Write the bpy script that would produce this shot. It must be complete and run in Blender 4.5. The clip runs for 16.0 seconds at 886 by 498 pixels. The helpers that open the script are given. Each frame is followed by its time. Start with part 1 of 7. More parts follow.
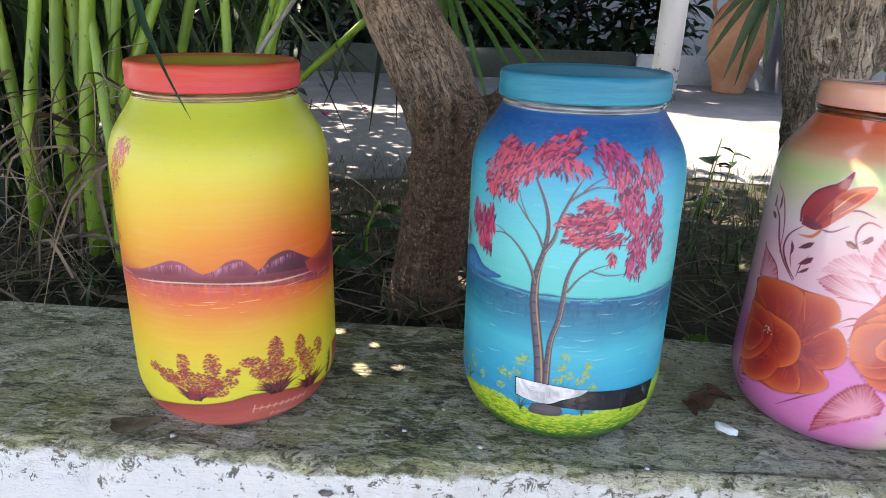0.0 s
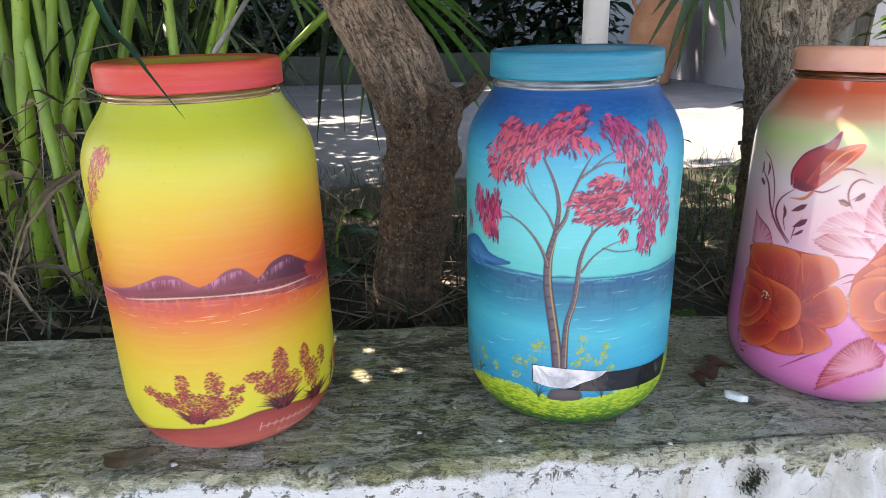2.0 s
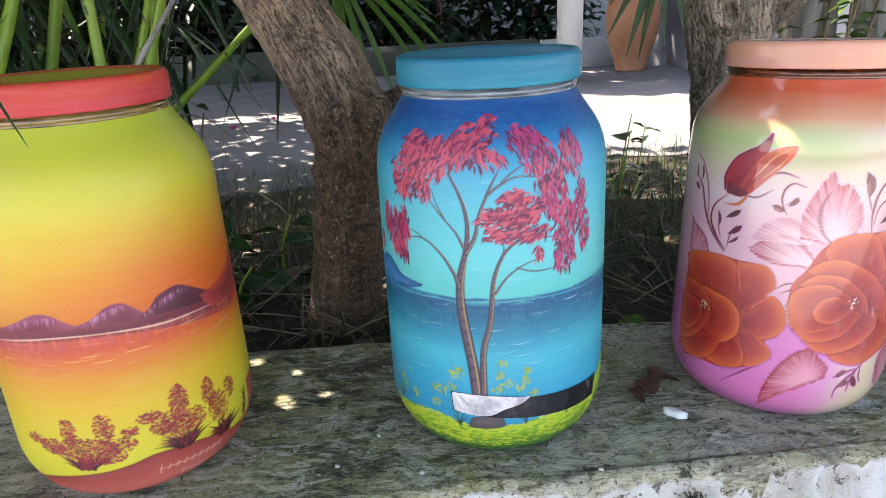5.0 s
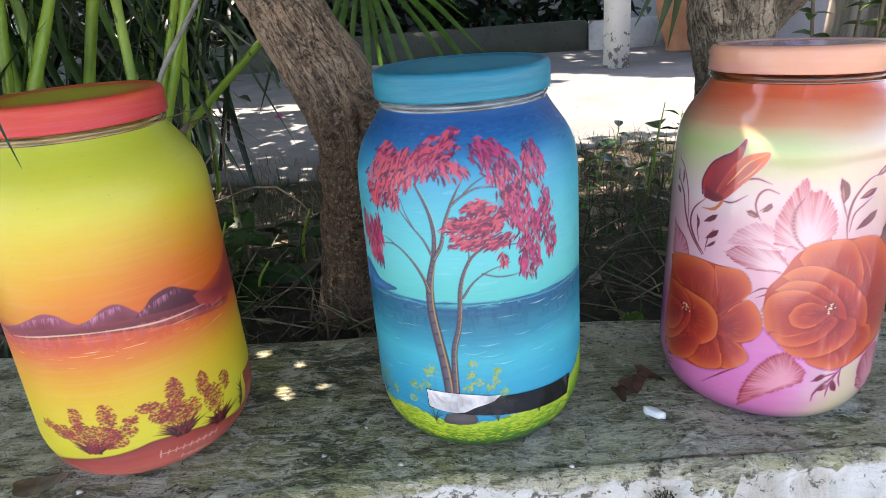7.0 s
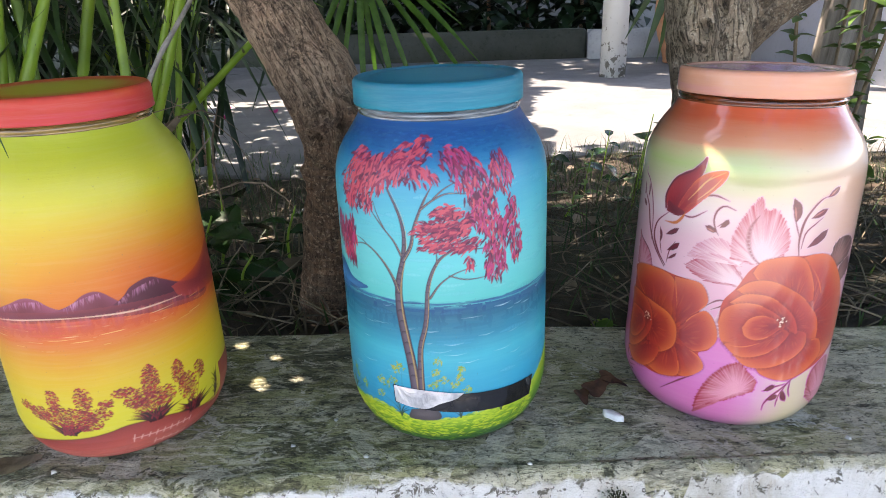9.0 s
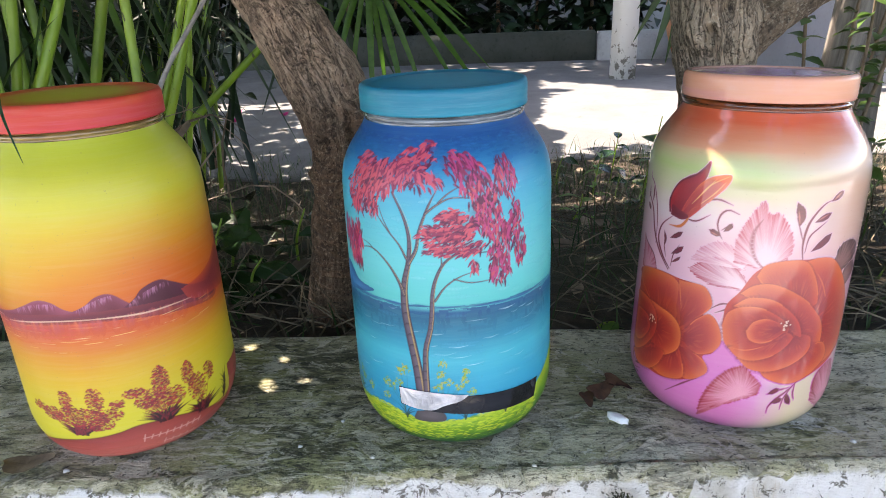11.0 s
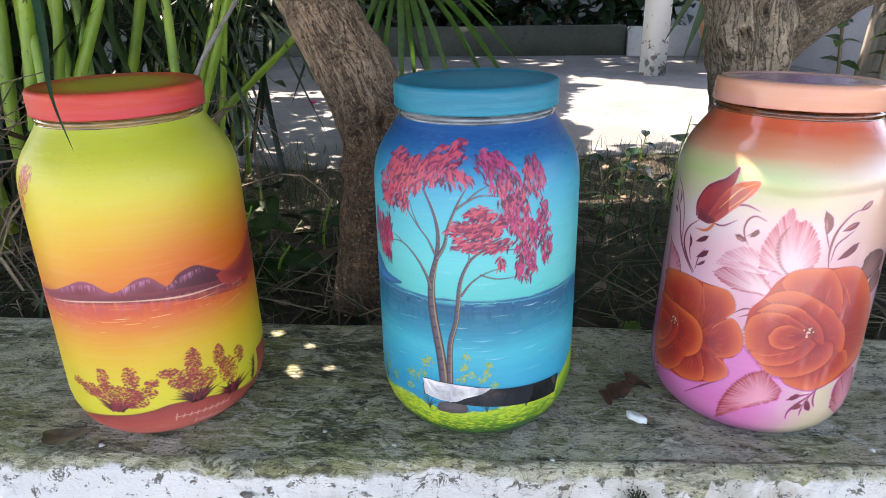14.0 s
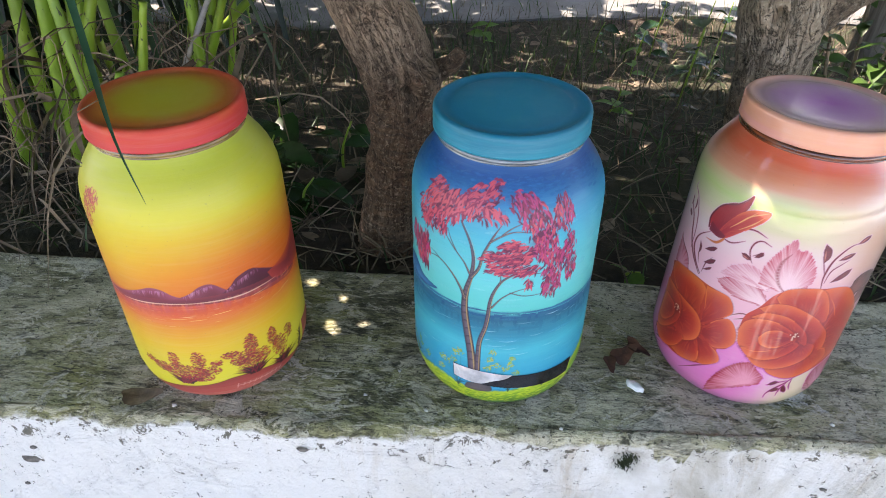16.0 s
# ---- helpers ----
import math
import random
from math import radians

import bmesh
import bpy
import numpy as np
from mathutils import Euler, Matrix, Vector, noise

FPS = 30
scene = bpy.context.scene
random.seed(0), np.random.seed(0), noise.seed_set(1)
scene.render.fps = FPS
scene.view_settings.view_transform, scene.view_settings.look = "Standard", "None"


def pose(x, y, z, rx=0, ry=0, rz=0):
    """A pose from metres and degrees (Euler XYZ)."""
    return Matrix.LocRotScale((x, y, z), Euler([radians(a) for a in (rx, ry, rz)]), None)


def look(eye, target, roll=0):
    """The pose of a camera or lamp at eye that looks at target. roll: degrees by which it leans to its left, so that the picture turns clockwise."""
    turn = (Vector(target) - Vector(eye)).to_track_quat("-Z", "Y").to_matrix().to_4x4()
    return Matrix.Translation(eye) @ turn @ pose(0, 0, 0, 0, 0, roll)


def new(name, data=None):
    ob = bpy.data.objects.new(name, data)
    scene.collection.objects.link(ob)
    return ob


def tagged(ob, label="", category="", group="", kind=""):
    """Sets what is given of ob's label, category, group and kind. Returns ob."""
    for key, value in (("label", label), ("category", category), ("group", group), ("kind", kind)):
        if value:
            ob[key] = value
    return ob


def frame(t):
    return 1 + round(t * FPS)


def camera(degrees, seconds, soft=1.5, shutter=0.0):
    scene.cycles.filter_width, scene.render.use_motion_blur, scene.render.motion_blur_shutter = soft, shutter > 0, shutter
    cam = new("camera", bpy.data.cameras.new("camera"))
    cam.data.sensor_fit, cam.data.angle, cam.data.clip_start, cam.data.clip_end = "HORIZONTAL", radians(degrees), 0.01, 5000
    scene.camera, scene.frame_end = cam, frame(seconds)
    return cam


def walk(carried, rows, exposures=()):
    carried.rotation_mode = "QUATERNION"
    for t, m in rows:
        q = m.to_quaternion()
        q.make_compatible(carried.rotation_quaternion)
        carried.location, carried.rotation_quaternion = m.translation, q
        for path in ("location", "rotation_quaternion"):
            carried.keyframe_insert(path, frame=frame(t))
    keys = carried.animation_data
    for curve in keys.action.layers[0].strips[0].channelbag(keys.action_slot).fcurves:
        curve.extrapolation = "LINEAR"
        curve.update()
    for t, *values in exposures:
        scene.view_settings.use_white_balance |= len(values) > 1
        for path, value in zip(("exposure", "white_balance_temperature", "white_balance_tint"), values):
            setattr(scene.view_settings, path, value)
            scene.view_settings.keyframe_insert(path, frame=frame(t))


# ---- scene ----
cam = camera(68.54, 16.0, soft=0.8)
PATH = [
    (0, (-0.0628, -0.4792, 0.7508), (-0.1960, 1.3956, 0.0672), 1.76),
    (0.5, (-0.0845, -0.4732, 0.7479), (-0.2407, 1.4015, 0.0686), -0.43),
    (1, (-0.0966, -0.4685, 0.7439), (-0.1661, 1.4211, 0.0927), -0.45),
    (1.5, (-0.1011, -0.4701, 0.7391), (-0.0803, 1.4175, 0.0785), -0.97),
    (2, (-0.1069, -0.4705, 0.7351), (-0.0633, 1.4168, 0.0747), -1.28),
    (2.5, (-0.1135, -0.4692, 0.7350), (-0.0776, 1.4173, 0.0716), -1.32),
    (3, (-0.1307, -0.4669, 0.7344), (-0.1311, 1.4242, 0.0833), -0.89),
    (3.5, (-0.1497, -0.4549, 0.7294), (-0.1389, 1.4277, 0.0544), -0.92),
    (4, (-0.1409, -0.4416, 0.7306), (-0.1159, 1.4408, 0.0554), -1.35),
    (4.5, (-0.1020, -0.4346, 0.7323), (-0.0507, 1.4448, 0.0501), -2.87),
    (5, (-0.0537, -0.4368, 0.7416), (0.0260, 1.4394, 0.0536), -2.70),
    (5.2, (-0.0296, -0.4385, 0.7530), (0.0253, 1.4181, 0.0114), -3.27),
    (7.3, (-0.0024, -0.4582, 0.7617), (-0.1097, 1.4047, 0.0416), -3.39),
    (7.5, (-0.0064, -0.4633, 0.7688), (-0.1404, 1.4034, 0.0635), -2.38),
    (8, (-0.0034, -0.4642, 0.7682), (-0.1065, 1.3949, 0.0378), -1.76),
    (8.5, (0.0014, -0.4668, 0.7656), (-0.0963, 1.3948, 0.0410), -2.01),
    (9, (0.0134, -0.4678, 0.7655), (-0.0422, 1.3957, 0.0414), -1.77),
    (9.2, (0.0146, -0.4656, 0.7683), (-0.0137, 1.3972, 0.0410), -2.32),
    (11.3, (0.0181, -0.4742, 0.7684), (-0.0737, 1.3904, 0.0510), -1.95),
    (11.5, (0.0188, -0.4751, 0.7654), (-0.0642, 1.3889, 0.0455), -1.59),
    (12, (0.0183, -0.4745, 0.7660), (-0.0562, 1.3867, 0.0378), -1.48),
    (12.5, (0.0139, -0.4743, 0.7671), (-0.1037, 1.3808, 0.0289), -1.17),
    (13, (0.0114, -0.4743, 0.7706), (-0.1194, 1.3801, 0.0331), -0.71),
    (13.5, (0.0118, -0.4771, 0.7728), (-0.1242, 1.3757, 0.0319), -0.81),
    (14, (0.0127, -0.4808, 0.7748), (-0.1372, 1.3709, 0.0340), -0.83),
    (14.5, (0.0189, -0.4952, 0.7896), (-0.1288, 1.3308, -0.0126), -1.98),
    (15, (0.0109, -0.5072, 0.8351), (-0.1405, 1.2365, -0.1326), -1.74),
    (15.5, (-0.0048, -0.4943, 0.8937), (-0.1772, 1.1741, -0.1956), -1.19),
    (16, (-0.0169, -0.4566, 0.9155), (-0.1391, 1.1440, -0.2774), 0.45),
]
walk(cam, [(t, look(eye, target, roll)) for t, eye, target, roll in PATH], exposures=((0, 2.18, 7350, 20), (16, 2.18, 7350, 20)))
# ---- light ----
SUN = Vector((-0.50, 0.36, 0.80)).normalized()
world = bpy.data.worlds.new("sky")
world.use_nodes = True
scene.world = world
sky = world.node_tree.nodes.new("ShaderNodeTexSky")
sky.sky_type, sky.sun_disc = "NISHITA", False
sky.sun_elevation = math.asin(SUN.z)
sky.sun_rotation = math.atan2(SUN.x, SUN.y)
background = world.node_tree.nodes["Background"]
world.node_tree.links.new(sky.outputs[0], background.inputs[0])
background.inputs[1].default_value = 0.15
sun_data = bpy.data.lights.new("sun", "SUN")
sun_data.energy, sun_data.angle, sun_data.color = 5.0, radians(0.53), (1.0, 0.95, 0.87)
sun = new("sun", sun_data)
sun.matrix_world = look(SUN * 30, (0, 0, 0))


# ---- materials ----
def srgb(r, g, b):
    """Linear colour from 0..255 display values."""
    return tuple(((v / 255 + 0.055) / 1.055) ** 2.4 if v > 10 else v / 255 / 12.92 for v in (r, g, b))


class Mat:
    """A small builder for node materials."""

    def __init__(self, name, rough=0.7, metal=0.0):
        self.m = bpy.data.materials.new(name)
        self.m.use_nodes = True
        self.n, self.l = self.m.node_tree.nodes, self.m.node_tree.links
        self.b = self.n["Principled BSDF"]
        self.b.inputs["Roughness"].default_value = rough
        self.b.inputs["Metallic"].default_value = metal
        self.co = self.n.new("ShaderNodeTexCoord").outputs["Object"]

    def put(self, socket, value):
        if isinstance(value, bpy.types.NodeSocket):
            self.l.new(value, socket)
        elif isinstance(value, (tuple, list)) and len(value) == 3 and len(socket.default_value) == 4:
            socket.default_value = (*value, 1)
        else:
            socket.default_value = value

    def scaled(self, x, y, z):
        node = self.n.new("ShaderNodeMapping")
        node.inputs["Scale"].default_value = (x, y, z)
        self.l.new(self.co, node.inputs[0])
        return node.outputs[0]

    def noise(self, scale, detail=4.0, rough=0.6, warp=0.0, co=None, out="Fac"):
        node = self.n.new("ShaderNodeTexNoise")
        for key, v in (("Scale", scale), ("Detail", detail), ("Roughness", rough), ("Distortion", warp)):
            node.inputs[key].default_value = v
        self.l.new(co or self.co, node.inputs["Vector"])
        return node.outputs[out]

    def ramp(self, fac, stops):
        node = self.n.new("ShaderNodeValToRGB")
        els = node.color_ramp.elements
        while len(els) < len(stops):
            els.new(0.5)
        for el, (pos, col) in zip(els, stops):
            el.position = pos
            el.color = (col, col, col, 1) if isinstance(col, (int, float)) else (*col, 1)
        self.put(node.inputs[0], fac)
        return node.outputs[0]

    def mix(self, fac, a, b, blend="MIX"):
        node = self.n.new("ShaderNodeMix")
        node.data_type, node.blend_type = "RGBA", blend
        self.put(node.inputs[0], fac)
        self.put(node.inputs[6], a)
        self.put(node.inputs[7], b)
        return node.outputs[2]

    def math(self, op, a, b=0.0, clamp=False):
        node = self.n.new("ShaderNodeMath")
        node.operation, node.use_clamp = op, clamp
        self.put(node.inputs[0], a)
        self.put(node.inputs[1], b)
        return node.outputs[0]

    def axis(self, i, co=None):
        node = self.n.new("ShaderNodeSeparateXYZ")
        self.l.new(co or self.co, node.inputs[0])
        return node.outputs[i]

    def span(self, value, lo, hi):
        node = self.n.new("ShaderNodeMapRange")
        self.put(node.inputs[0], value)
        node.inputs[1].default_value, node.inputs[2].default_value = lo, hi
        return node.outputs[0]

    def attribute(self, name, out="Color"):
        node = self.n.new("ShaderNodeAttribute")
        node.attribute_name = name
        return node.outputs[out]

    def chance(self):
        return self.n.new("ShaderNodeNewGeometry").outputs["Random Per Island"]

    def color(self, value):
        self.put(self.b.inputs["Base Color"], value)
        return self

    def bump(self, height, strength=0.5, distance=0.002):
        node = self.n.new("ShaderNodeBump")
        node.inputs["Strength"].default_value = strength
        node.inputs["Distance"].default_value = distance
        self.put(node.inputs["Height"], height)
        self.l.new(node.outputs[0], self.b.inputs["Normal"])
        return self


def leaf_material(name, dark, light, through_light=0.25, rough=0.45, spots=None):
    m = Mat(name, rough)
    tone = m.ramp(m.chance(), [(0.0, dark), (1.0, light)])
    tone = m.mix(m.ramp(m.noise(60, 3), [(0.4, 0.0), (0.75, 0.55)]), tone, spots or tuple(c * 0.55 for c in dark))
    m.color(tone)
    glow = m.n.new("ShaderNodeBsdfTranslucent")
    m.l.new(tone, glow.inputs[0])
    add = m.n.new("ShaderNodeMixShader")
    add.inputs[0].default_value = through_light
    out = m.n["Material Output"]
    m.l.new(m.b.outputs[0], add.inputs[1])
    m.l.new(glow.outputs[0], add.inputs[2])
    m.l.new(add.outputs[0], out.inputs[0])
    return m.m


def wall_top_material():
    """Old cement render: white limewash on the face, lichen, moss and black algae on the top."""
    m = Mat("weathered_limewash", 0.92)
    along = m.scaled(1, 2.4, 2.4)
    streaks = m.scaled(26, 95, 95)
    grain = m.scaled(120, 300, 300)
    # cement, from damp olive to bleached grey
    tone = m.ramp(m.noise(7, 8, 0.72, 0.5, along), [(0.32, (0.16, 0.165, 0.095)), (0.44, (0.36, 0.355, 0.25)), (0.54, (0.55, 0.53, 0.42)), (0.68, (0.76, 0.74, 0.65))])
    # moss film in broad soft patches
    tone = m.mix(m.ramp(m.noise(4.5, 6, 0.65, 0.6), [(0.46, 0.0), (0.62, 0.75)]), tone, (0.30, 0.31, 0.11))
    # black algae, thickest in one long stain
    spread = m.math("MINIMUM", m.math("MULTIPLY", m.math("ABSOLUTE", m.math("ADD", m.axis(0), 0.10)), 0.50), 0.085)
    algae = m.math("SUBTRACT", m.noise(1.0, 9, 0.78, 0.6, m.scaled(10, 22, 22)), spread)
    tone = m.mix(m.ramp(algae, [(0.47, 0.0), (0.54, 0.80)]), tone, (0.052, 0.054, 0.032))
    # trowel streaks, dark and pale
    tone = m.mix(m.ramp(m.noise(1.0, 6, 0.72, 0.5, streaks), [(0.54, 0.0), (0.61, 0.7)]), tone, (0.050, 0.050, 0.036))
    tone = m.mix(m.ramp(m.noise(1.0, 6, 0.72, 0.5, m.scaled(34, 120, 120)), [(0.52, 0.0), (0.60, 0.8)]), tone, (0.70, 0.68, 0.58))
    # flat grey lichen patches with crisp edges
    lichen = m.ramp(m.noise(17, 9, 0.66, 0.7), [(0.55, 0.0), (0.567, 0.9)])
    tone = m.mix(lichen, tone, m.ramp(m.noise(90, 5, 0.7), [(0.35, (0.44, 0.43, 0.38)), (0.65, (0.76, 0.75, 0.69))]))
    tone = m.mix(m.ramp(m.noise(48, 7, 0.72, 0.6), [(0.60, 0.0), (0.62, 0.85)]), tone, (0.70, 0.69, 0.64))
    # bleached towards the far end
    bleached = m.math("MULTIPLY", m.ramp(m.noise(15, 9, 0.74, 0.6, along), [(0.46, 0.0), (0.53, 1.0)]), m.ramp(m.span(m.axis(0), 0.02, 0.30), [(0.0, 0.0), (1.0, 0.45)]))
    tone = m.mix(bleached, tone, (0.60, 0.58, 0.50))
    # pits and grit
    tone = m.mix(m.ramp(m.noise(1.0, 6, 0.75, 0.3, grain), [(0.55, 0.0), (0.60, 0.55)]), tone, (0.045, 0.046, 0.032))
    tone = m.mix(m.ramp(m.noise(240, 4, 0.72), [(0.60, 0.0), (0.64, 0.85)]), tone, (0.022, 0.022, 0.016))
    tone = m.mix(m.ramp(m.noise(21, 8, 0.74, 0.9, along), [(0.60, 0.0), (0.63, 0.85)]), tone, (0.040, 0.042, 0.030))
    worn = m.ramp(m.noise(30, 9, 0.80, 0.6, along), [(0.40, 0.34), (0.49, 1.0)])
    tone = m.mix(0.85, tone, worn, "MULTIPLY")
    tone = m.mix(m.ramp(m.noise(26, 9, 0.80, 0.7, m.scaled(1, 2.0, 2.0)), [(0.56, 0.0), (0.60, 0.75)]), tone, (0.74, 0.72, 0.64))
    tone = m.mix(1.0, tone, (1.0, 0.97, 0.82), "MULTIPLY")
    # limewash
    wash = m.ramp(m.noise(4, 7, 0.7, 0.2), [(0.25, (0.80, 0.77, 0.71)), (0.45, (0.88, 0.87, 0.84)), (0.75, (0.90, 0.90, 0.88))])
    side = m.math("ADD", m.axis(0), m.math("MULTIPLY", m.math("SUBTRACT", m.noise(5, 4), 0.5), 0.35))
    film = m.math("MULTIPLY", m.ramp(m.noise(9, 8, 0.72, 0.5, m.scaled(1, 1, 0.55)), [(0.40, 0.0), (0.62, 1.0)]), m.ramp(m.span(side, -0.10, 0.40), [(0.0, 0.0), (0.35, 0.40), (0.75, 0.95)]))
    wash = m.mix(film, wash, (0.36, 0.32, 0.215))
    drips = m.math("MULTIPLY", m.ramp(m.noise(1, 6, 0.7, 0.4, m.scaled(42, 42, 6)), [(0.56, 0.0), (0.68, 0.8)]), m.ramp(m.span(side, -0.25, 0.25), [(0.2, 0.10), (0.75, 0.85)]))
    wash = m.mix(drips, wash, (0.52, 0.42, 0.29))
    rim = m.ramp(m.span(m.axis(2), 0.335, 0.437), [(0.0, 0.0), (0.75, 0.025), (1.0, 0.085)])
    wash = m.mix(m.ramp(m.math("ADD", m.noise(75, 7, 0.78, 0.5), rim), [(0.625, 0.0), (0.65, 0.9)]), wash, (0.10, 0.085, 0.055))
    wash = m.mix(m.ramp(m.noise(150, 4, 0.75), [(0.66, 0.0), (0.70, 0.9)]), wash, (0.07, 0.065, 0.045))
    # the wash ends in a ragged line at the edge, and green runs down from it in places
    height = m.math("ADD", m.axis(2), m.math("MULTIPLY", m.math("SUBTRACT", m.noise(9, 7, 0.72), 0.5), 0.024))
    height = m.math("ADD", height, m.math("MULTIPLY", m.math("SUBTRACT", m.noise(70, 7, 0.8), 0.5), 0.016))
    green = m.math("MULTIPLY", m.ramp(m.noise(1, 5, 0.65, 0.3, m.scaled(11, 11, 3)), [(0.50, 0.0), (0.66, 0.045)]), m.ramp(side, [(0.02, 0.0), (0.20, 1.0)]))
    height = m.math("ADD", height, green)
    face = m.ramp(m.span(height, 0.4385, 0.4425), [(0.0, 1.0), (1.0, 0.0)])
    m.color(m.mix(face, tone, wash))
    fine = m.math("ADD", m.noise(60, 8, 0.75), m.math("MULTIPLY", m.noise(1, 5, 0.75, 0, grain), 0.6))
    fine = m.math("ADD", fine, m.math("MULTIPLY", lichen, 0.25))
    m.bump(m.math("ADD", fine, m.math("MULTIPLY", m.noise(1, 5, 0.7, 0, streaks), 0.7)), 1.0, 0.006)
    return m.m


def bark_material(name, dark, light, ring, lower):
    """Bark whose fissures follow the limb; lower: the redder, wrinkled bark near the foot."""
    m = Mat(name, 0.9)
    m.co = m.attribute("limb", "Vector")
    low = m.ramp(m.math("ADD", m.axis(2), m.math("MULTIPLY", m.noise(14, 4), 0.10)), [(0.30, 1.0), (0.40, 0.0)])
    middle = tuple((a + b) / 2 for a, b in zip(dark, light))
    plates = m.noise(1, 8, 0.68, 1.2, m.scaled(46, 46, 13))
    tone = m.ramp(plates, [(0.34, dark), (0.46, middle), (0.62, light)])
    tone = m.mix(m.ramp(m.noise(13, 6, 0.7), [(0.42, 0.0), (0.64, 0.7)]), tone, ring)
    fissure = m.math("ABSOLUTE", m.math("SUBTRACT", m.noise(1, 6, 0.66, 1.4, m.scaled(85, 85, 20)), 0.5))
    cut = m.ramp(fissure, [(0.0, 1.0), (0.022, 0.35), (0.05, 0.0)])
    tone = m.mix(m.math("MULTIPLY", cut, 0.85), tone, tuple(c * 0.22 for c in dark))
    wrinkle = m.ramp(m.noise(1, 7, 0.72, 1.0, m.scaled(36, 36, 95)), [(0.47, 0.0), (0.56, 1.0)])
    tone = m.mix(m.math("MULTIPLY", low, 0.65), tone, m.mix(wrinkle, tuple(c * 0.35 for c in lower), lower))
    tone = m.mix(m.ramp(m.noise(280, 5, 0.75), [(0.54, 0.0), (0.62, 0.6)]), tone, tuple(min(0.7, c * 1.25) for c in light))
    tone = m.mix(m.ramp(m.noise(190, 5, 0.8), [(0.56, 0.0), (0.61, 0.8)]), tone, tuple(c * 0.3 for c in dark))
    m.color(tone)
    relief = m.math("SUBTRACT", plates, m.math("MULTIPLY", cut, 0.45))
    relief = m.math("ADD", relief, m.math("MULTIPLY", m.math("MULTIPLY", wrinkle, low), 0.35))
    m.bump(m.math("ADD", relief, m.math("MULTIPLY", m.noise(320, 5, 0.7), 0.35)), 1.0, 0.012)
    return m.m


def limb_mesh(name, shape, ctrl, radii, n, sides):
    """A mesh for a limb from tube(), with its length and girth stored for the bark."""
    me = poly_mesh(name, *shape)
    line = curve_points(ctrl, n)
    grow, co = 0.0, []
    for k in range(n + 1):
        grow += (line[k] - line[k - 1]).length if k else 0.0
        f = k / n * (len(radii) - 1)
        i = min(int(f), len(radii) - 2)
        r = radii[i] + (radii[i + 1] - radii[i]) * (f - i)
        co += [(r * math.cos(math.tau * q / sides), r * math.sin(math.tau * q / sides), grow) for q in range(sides)]
    layer = me.attributes.new("limb", "FLOAT_VECTOR", "POINT")
    layer.data.foreach_set("vector", np.array(co, dtype=np.float32).ravel())
    return me


def soil_material():
    m = Mat("leaf_littered_soil", 0.95)
    tone = m.ramp(m.noise(30, 8, 0.7), [(0.3, (0.018, 0.012, 0.008)), (0.5, (0.055, 0.038, 0.024)), (0.7, (0.12, 0.09, 0.06))])
    tone = m.mix(m.ramp(m.noise(3, 4), [(0.4, 0.0), (0.65, 0.6)]), tone, (0.03, 0.045, 0.014))
    m.color(tone).bump(m.noise(60, 8, 0.75), 1.0, 0.02)
    return m.m


def paving_material(name="worn_cement_paving", k=0.68):
    m = Mat(name, 0.85)
    tone = m.ramp(m.noise(2.5, 8, 0.65), [(0.3, (0.17 * k, 0.17 * k, 0.165 * k)), (0.55, (0.25 * k, 0.248 * k, 0.24 * k)), (0.75, (0.33 * k, 0.325 * k, 0.315 * k))])
    tone = m.mix(m.ramp(m.noise(14, 6, 0.7), [(0.55, 0.0), (0.75, 0.6)]), tone, (0.11 * k, 0.105 * k, 0.095 * k))
    m.color(tone).bump(m.noise(45, 8, 0.7), 0.5, 0.006)
    return m.m


def plaster_material(name, light, dirt, amount):
    m = Mat(name, 0.9)
    tone = m.mix(m.ramp(m.noise(3, 8, 0.7), [(0.5 - amount * 0.3, 0.0), (0.75, amount)]), light, dirt)
    tone = m.mix(m.ramp(m.noise(25, 6, 0.7), [(0.55, 0.0), (0.7, amount * 0.7)]), tone, tuple(c * 0.5 for c in dirt))
    m.color(tone).bump(m.noise(40, 6, 0.7), 0.5, 0.004)
    return m.m


def terracotta_material():
    m = Mat("sun_bleached_terracotta", 0.8)
    tone = m.ramp(m.noise(4, 6, 0.6), [(0.3, (0.36, 0.15, 0.075)), (0.55, (0.50, 0.235, 0.125)), (0.8, (0.60, 0.36, 0.23))])
    tone = m.mix(m.ramp(m.noise(30, 5), [(0.55, 0.0), (0.75, 0.5)]), tone, (0.22, 0.12, 0.08))
    m.color(tone).bump(m.noise(60, 5), 0.3, 0.003)
    return m.m


PAINT = (0.84, 0.84, 0.82)  # depth of the artist's colours
LAKE_DEPTH = (0.34, 0.72, 0.70)
SUNSET_DEPTH = (0.74, 0.73, 0.74)


def ground_colour(stops, depth, tint=None):
    """The jar's own bands of paint as a colour at (mm along, mm up)."""
    k = [d / p for d, p in zip(depth, PAINT)]

    def colour(u, h):
        h /= 1000
        tone = stops[-1][1]
        for (h0, c0), (h1, c1) in zip(stops, stops[1:]):
            if h <= h1:
                t = max(0.0, (h - h0) / (h1 - h0))
                tone = tuple(a + (b - a) * t for a, b in zip(c0, c1))
                break
        if tint:
            tone = tint(tone, u, h)
        return tuple(a * b for a, b in zip(tone, k))
    return colour


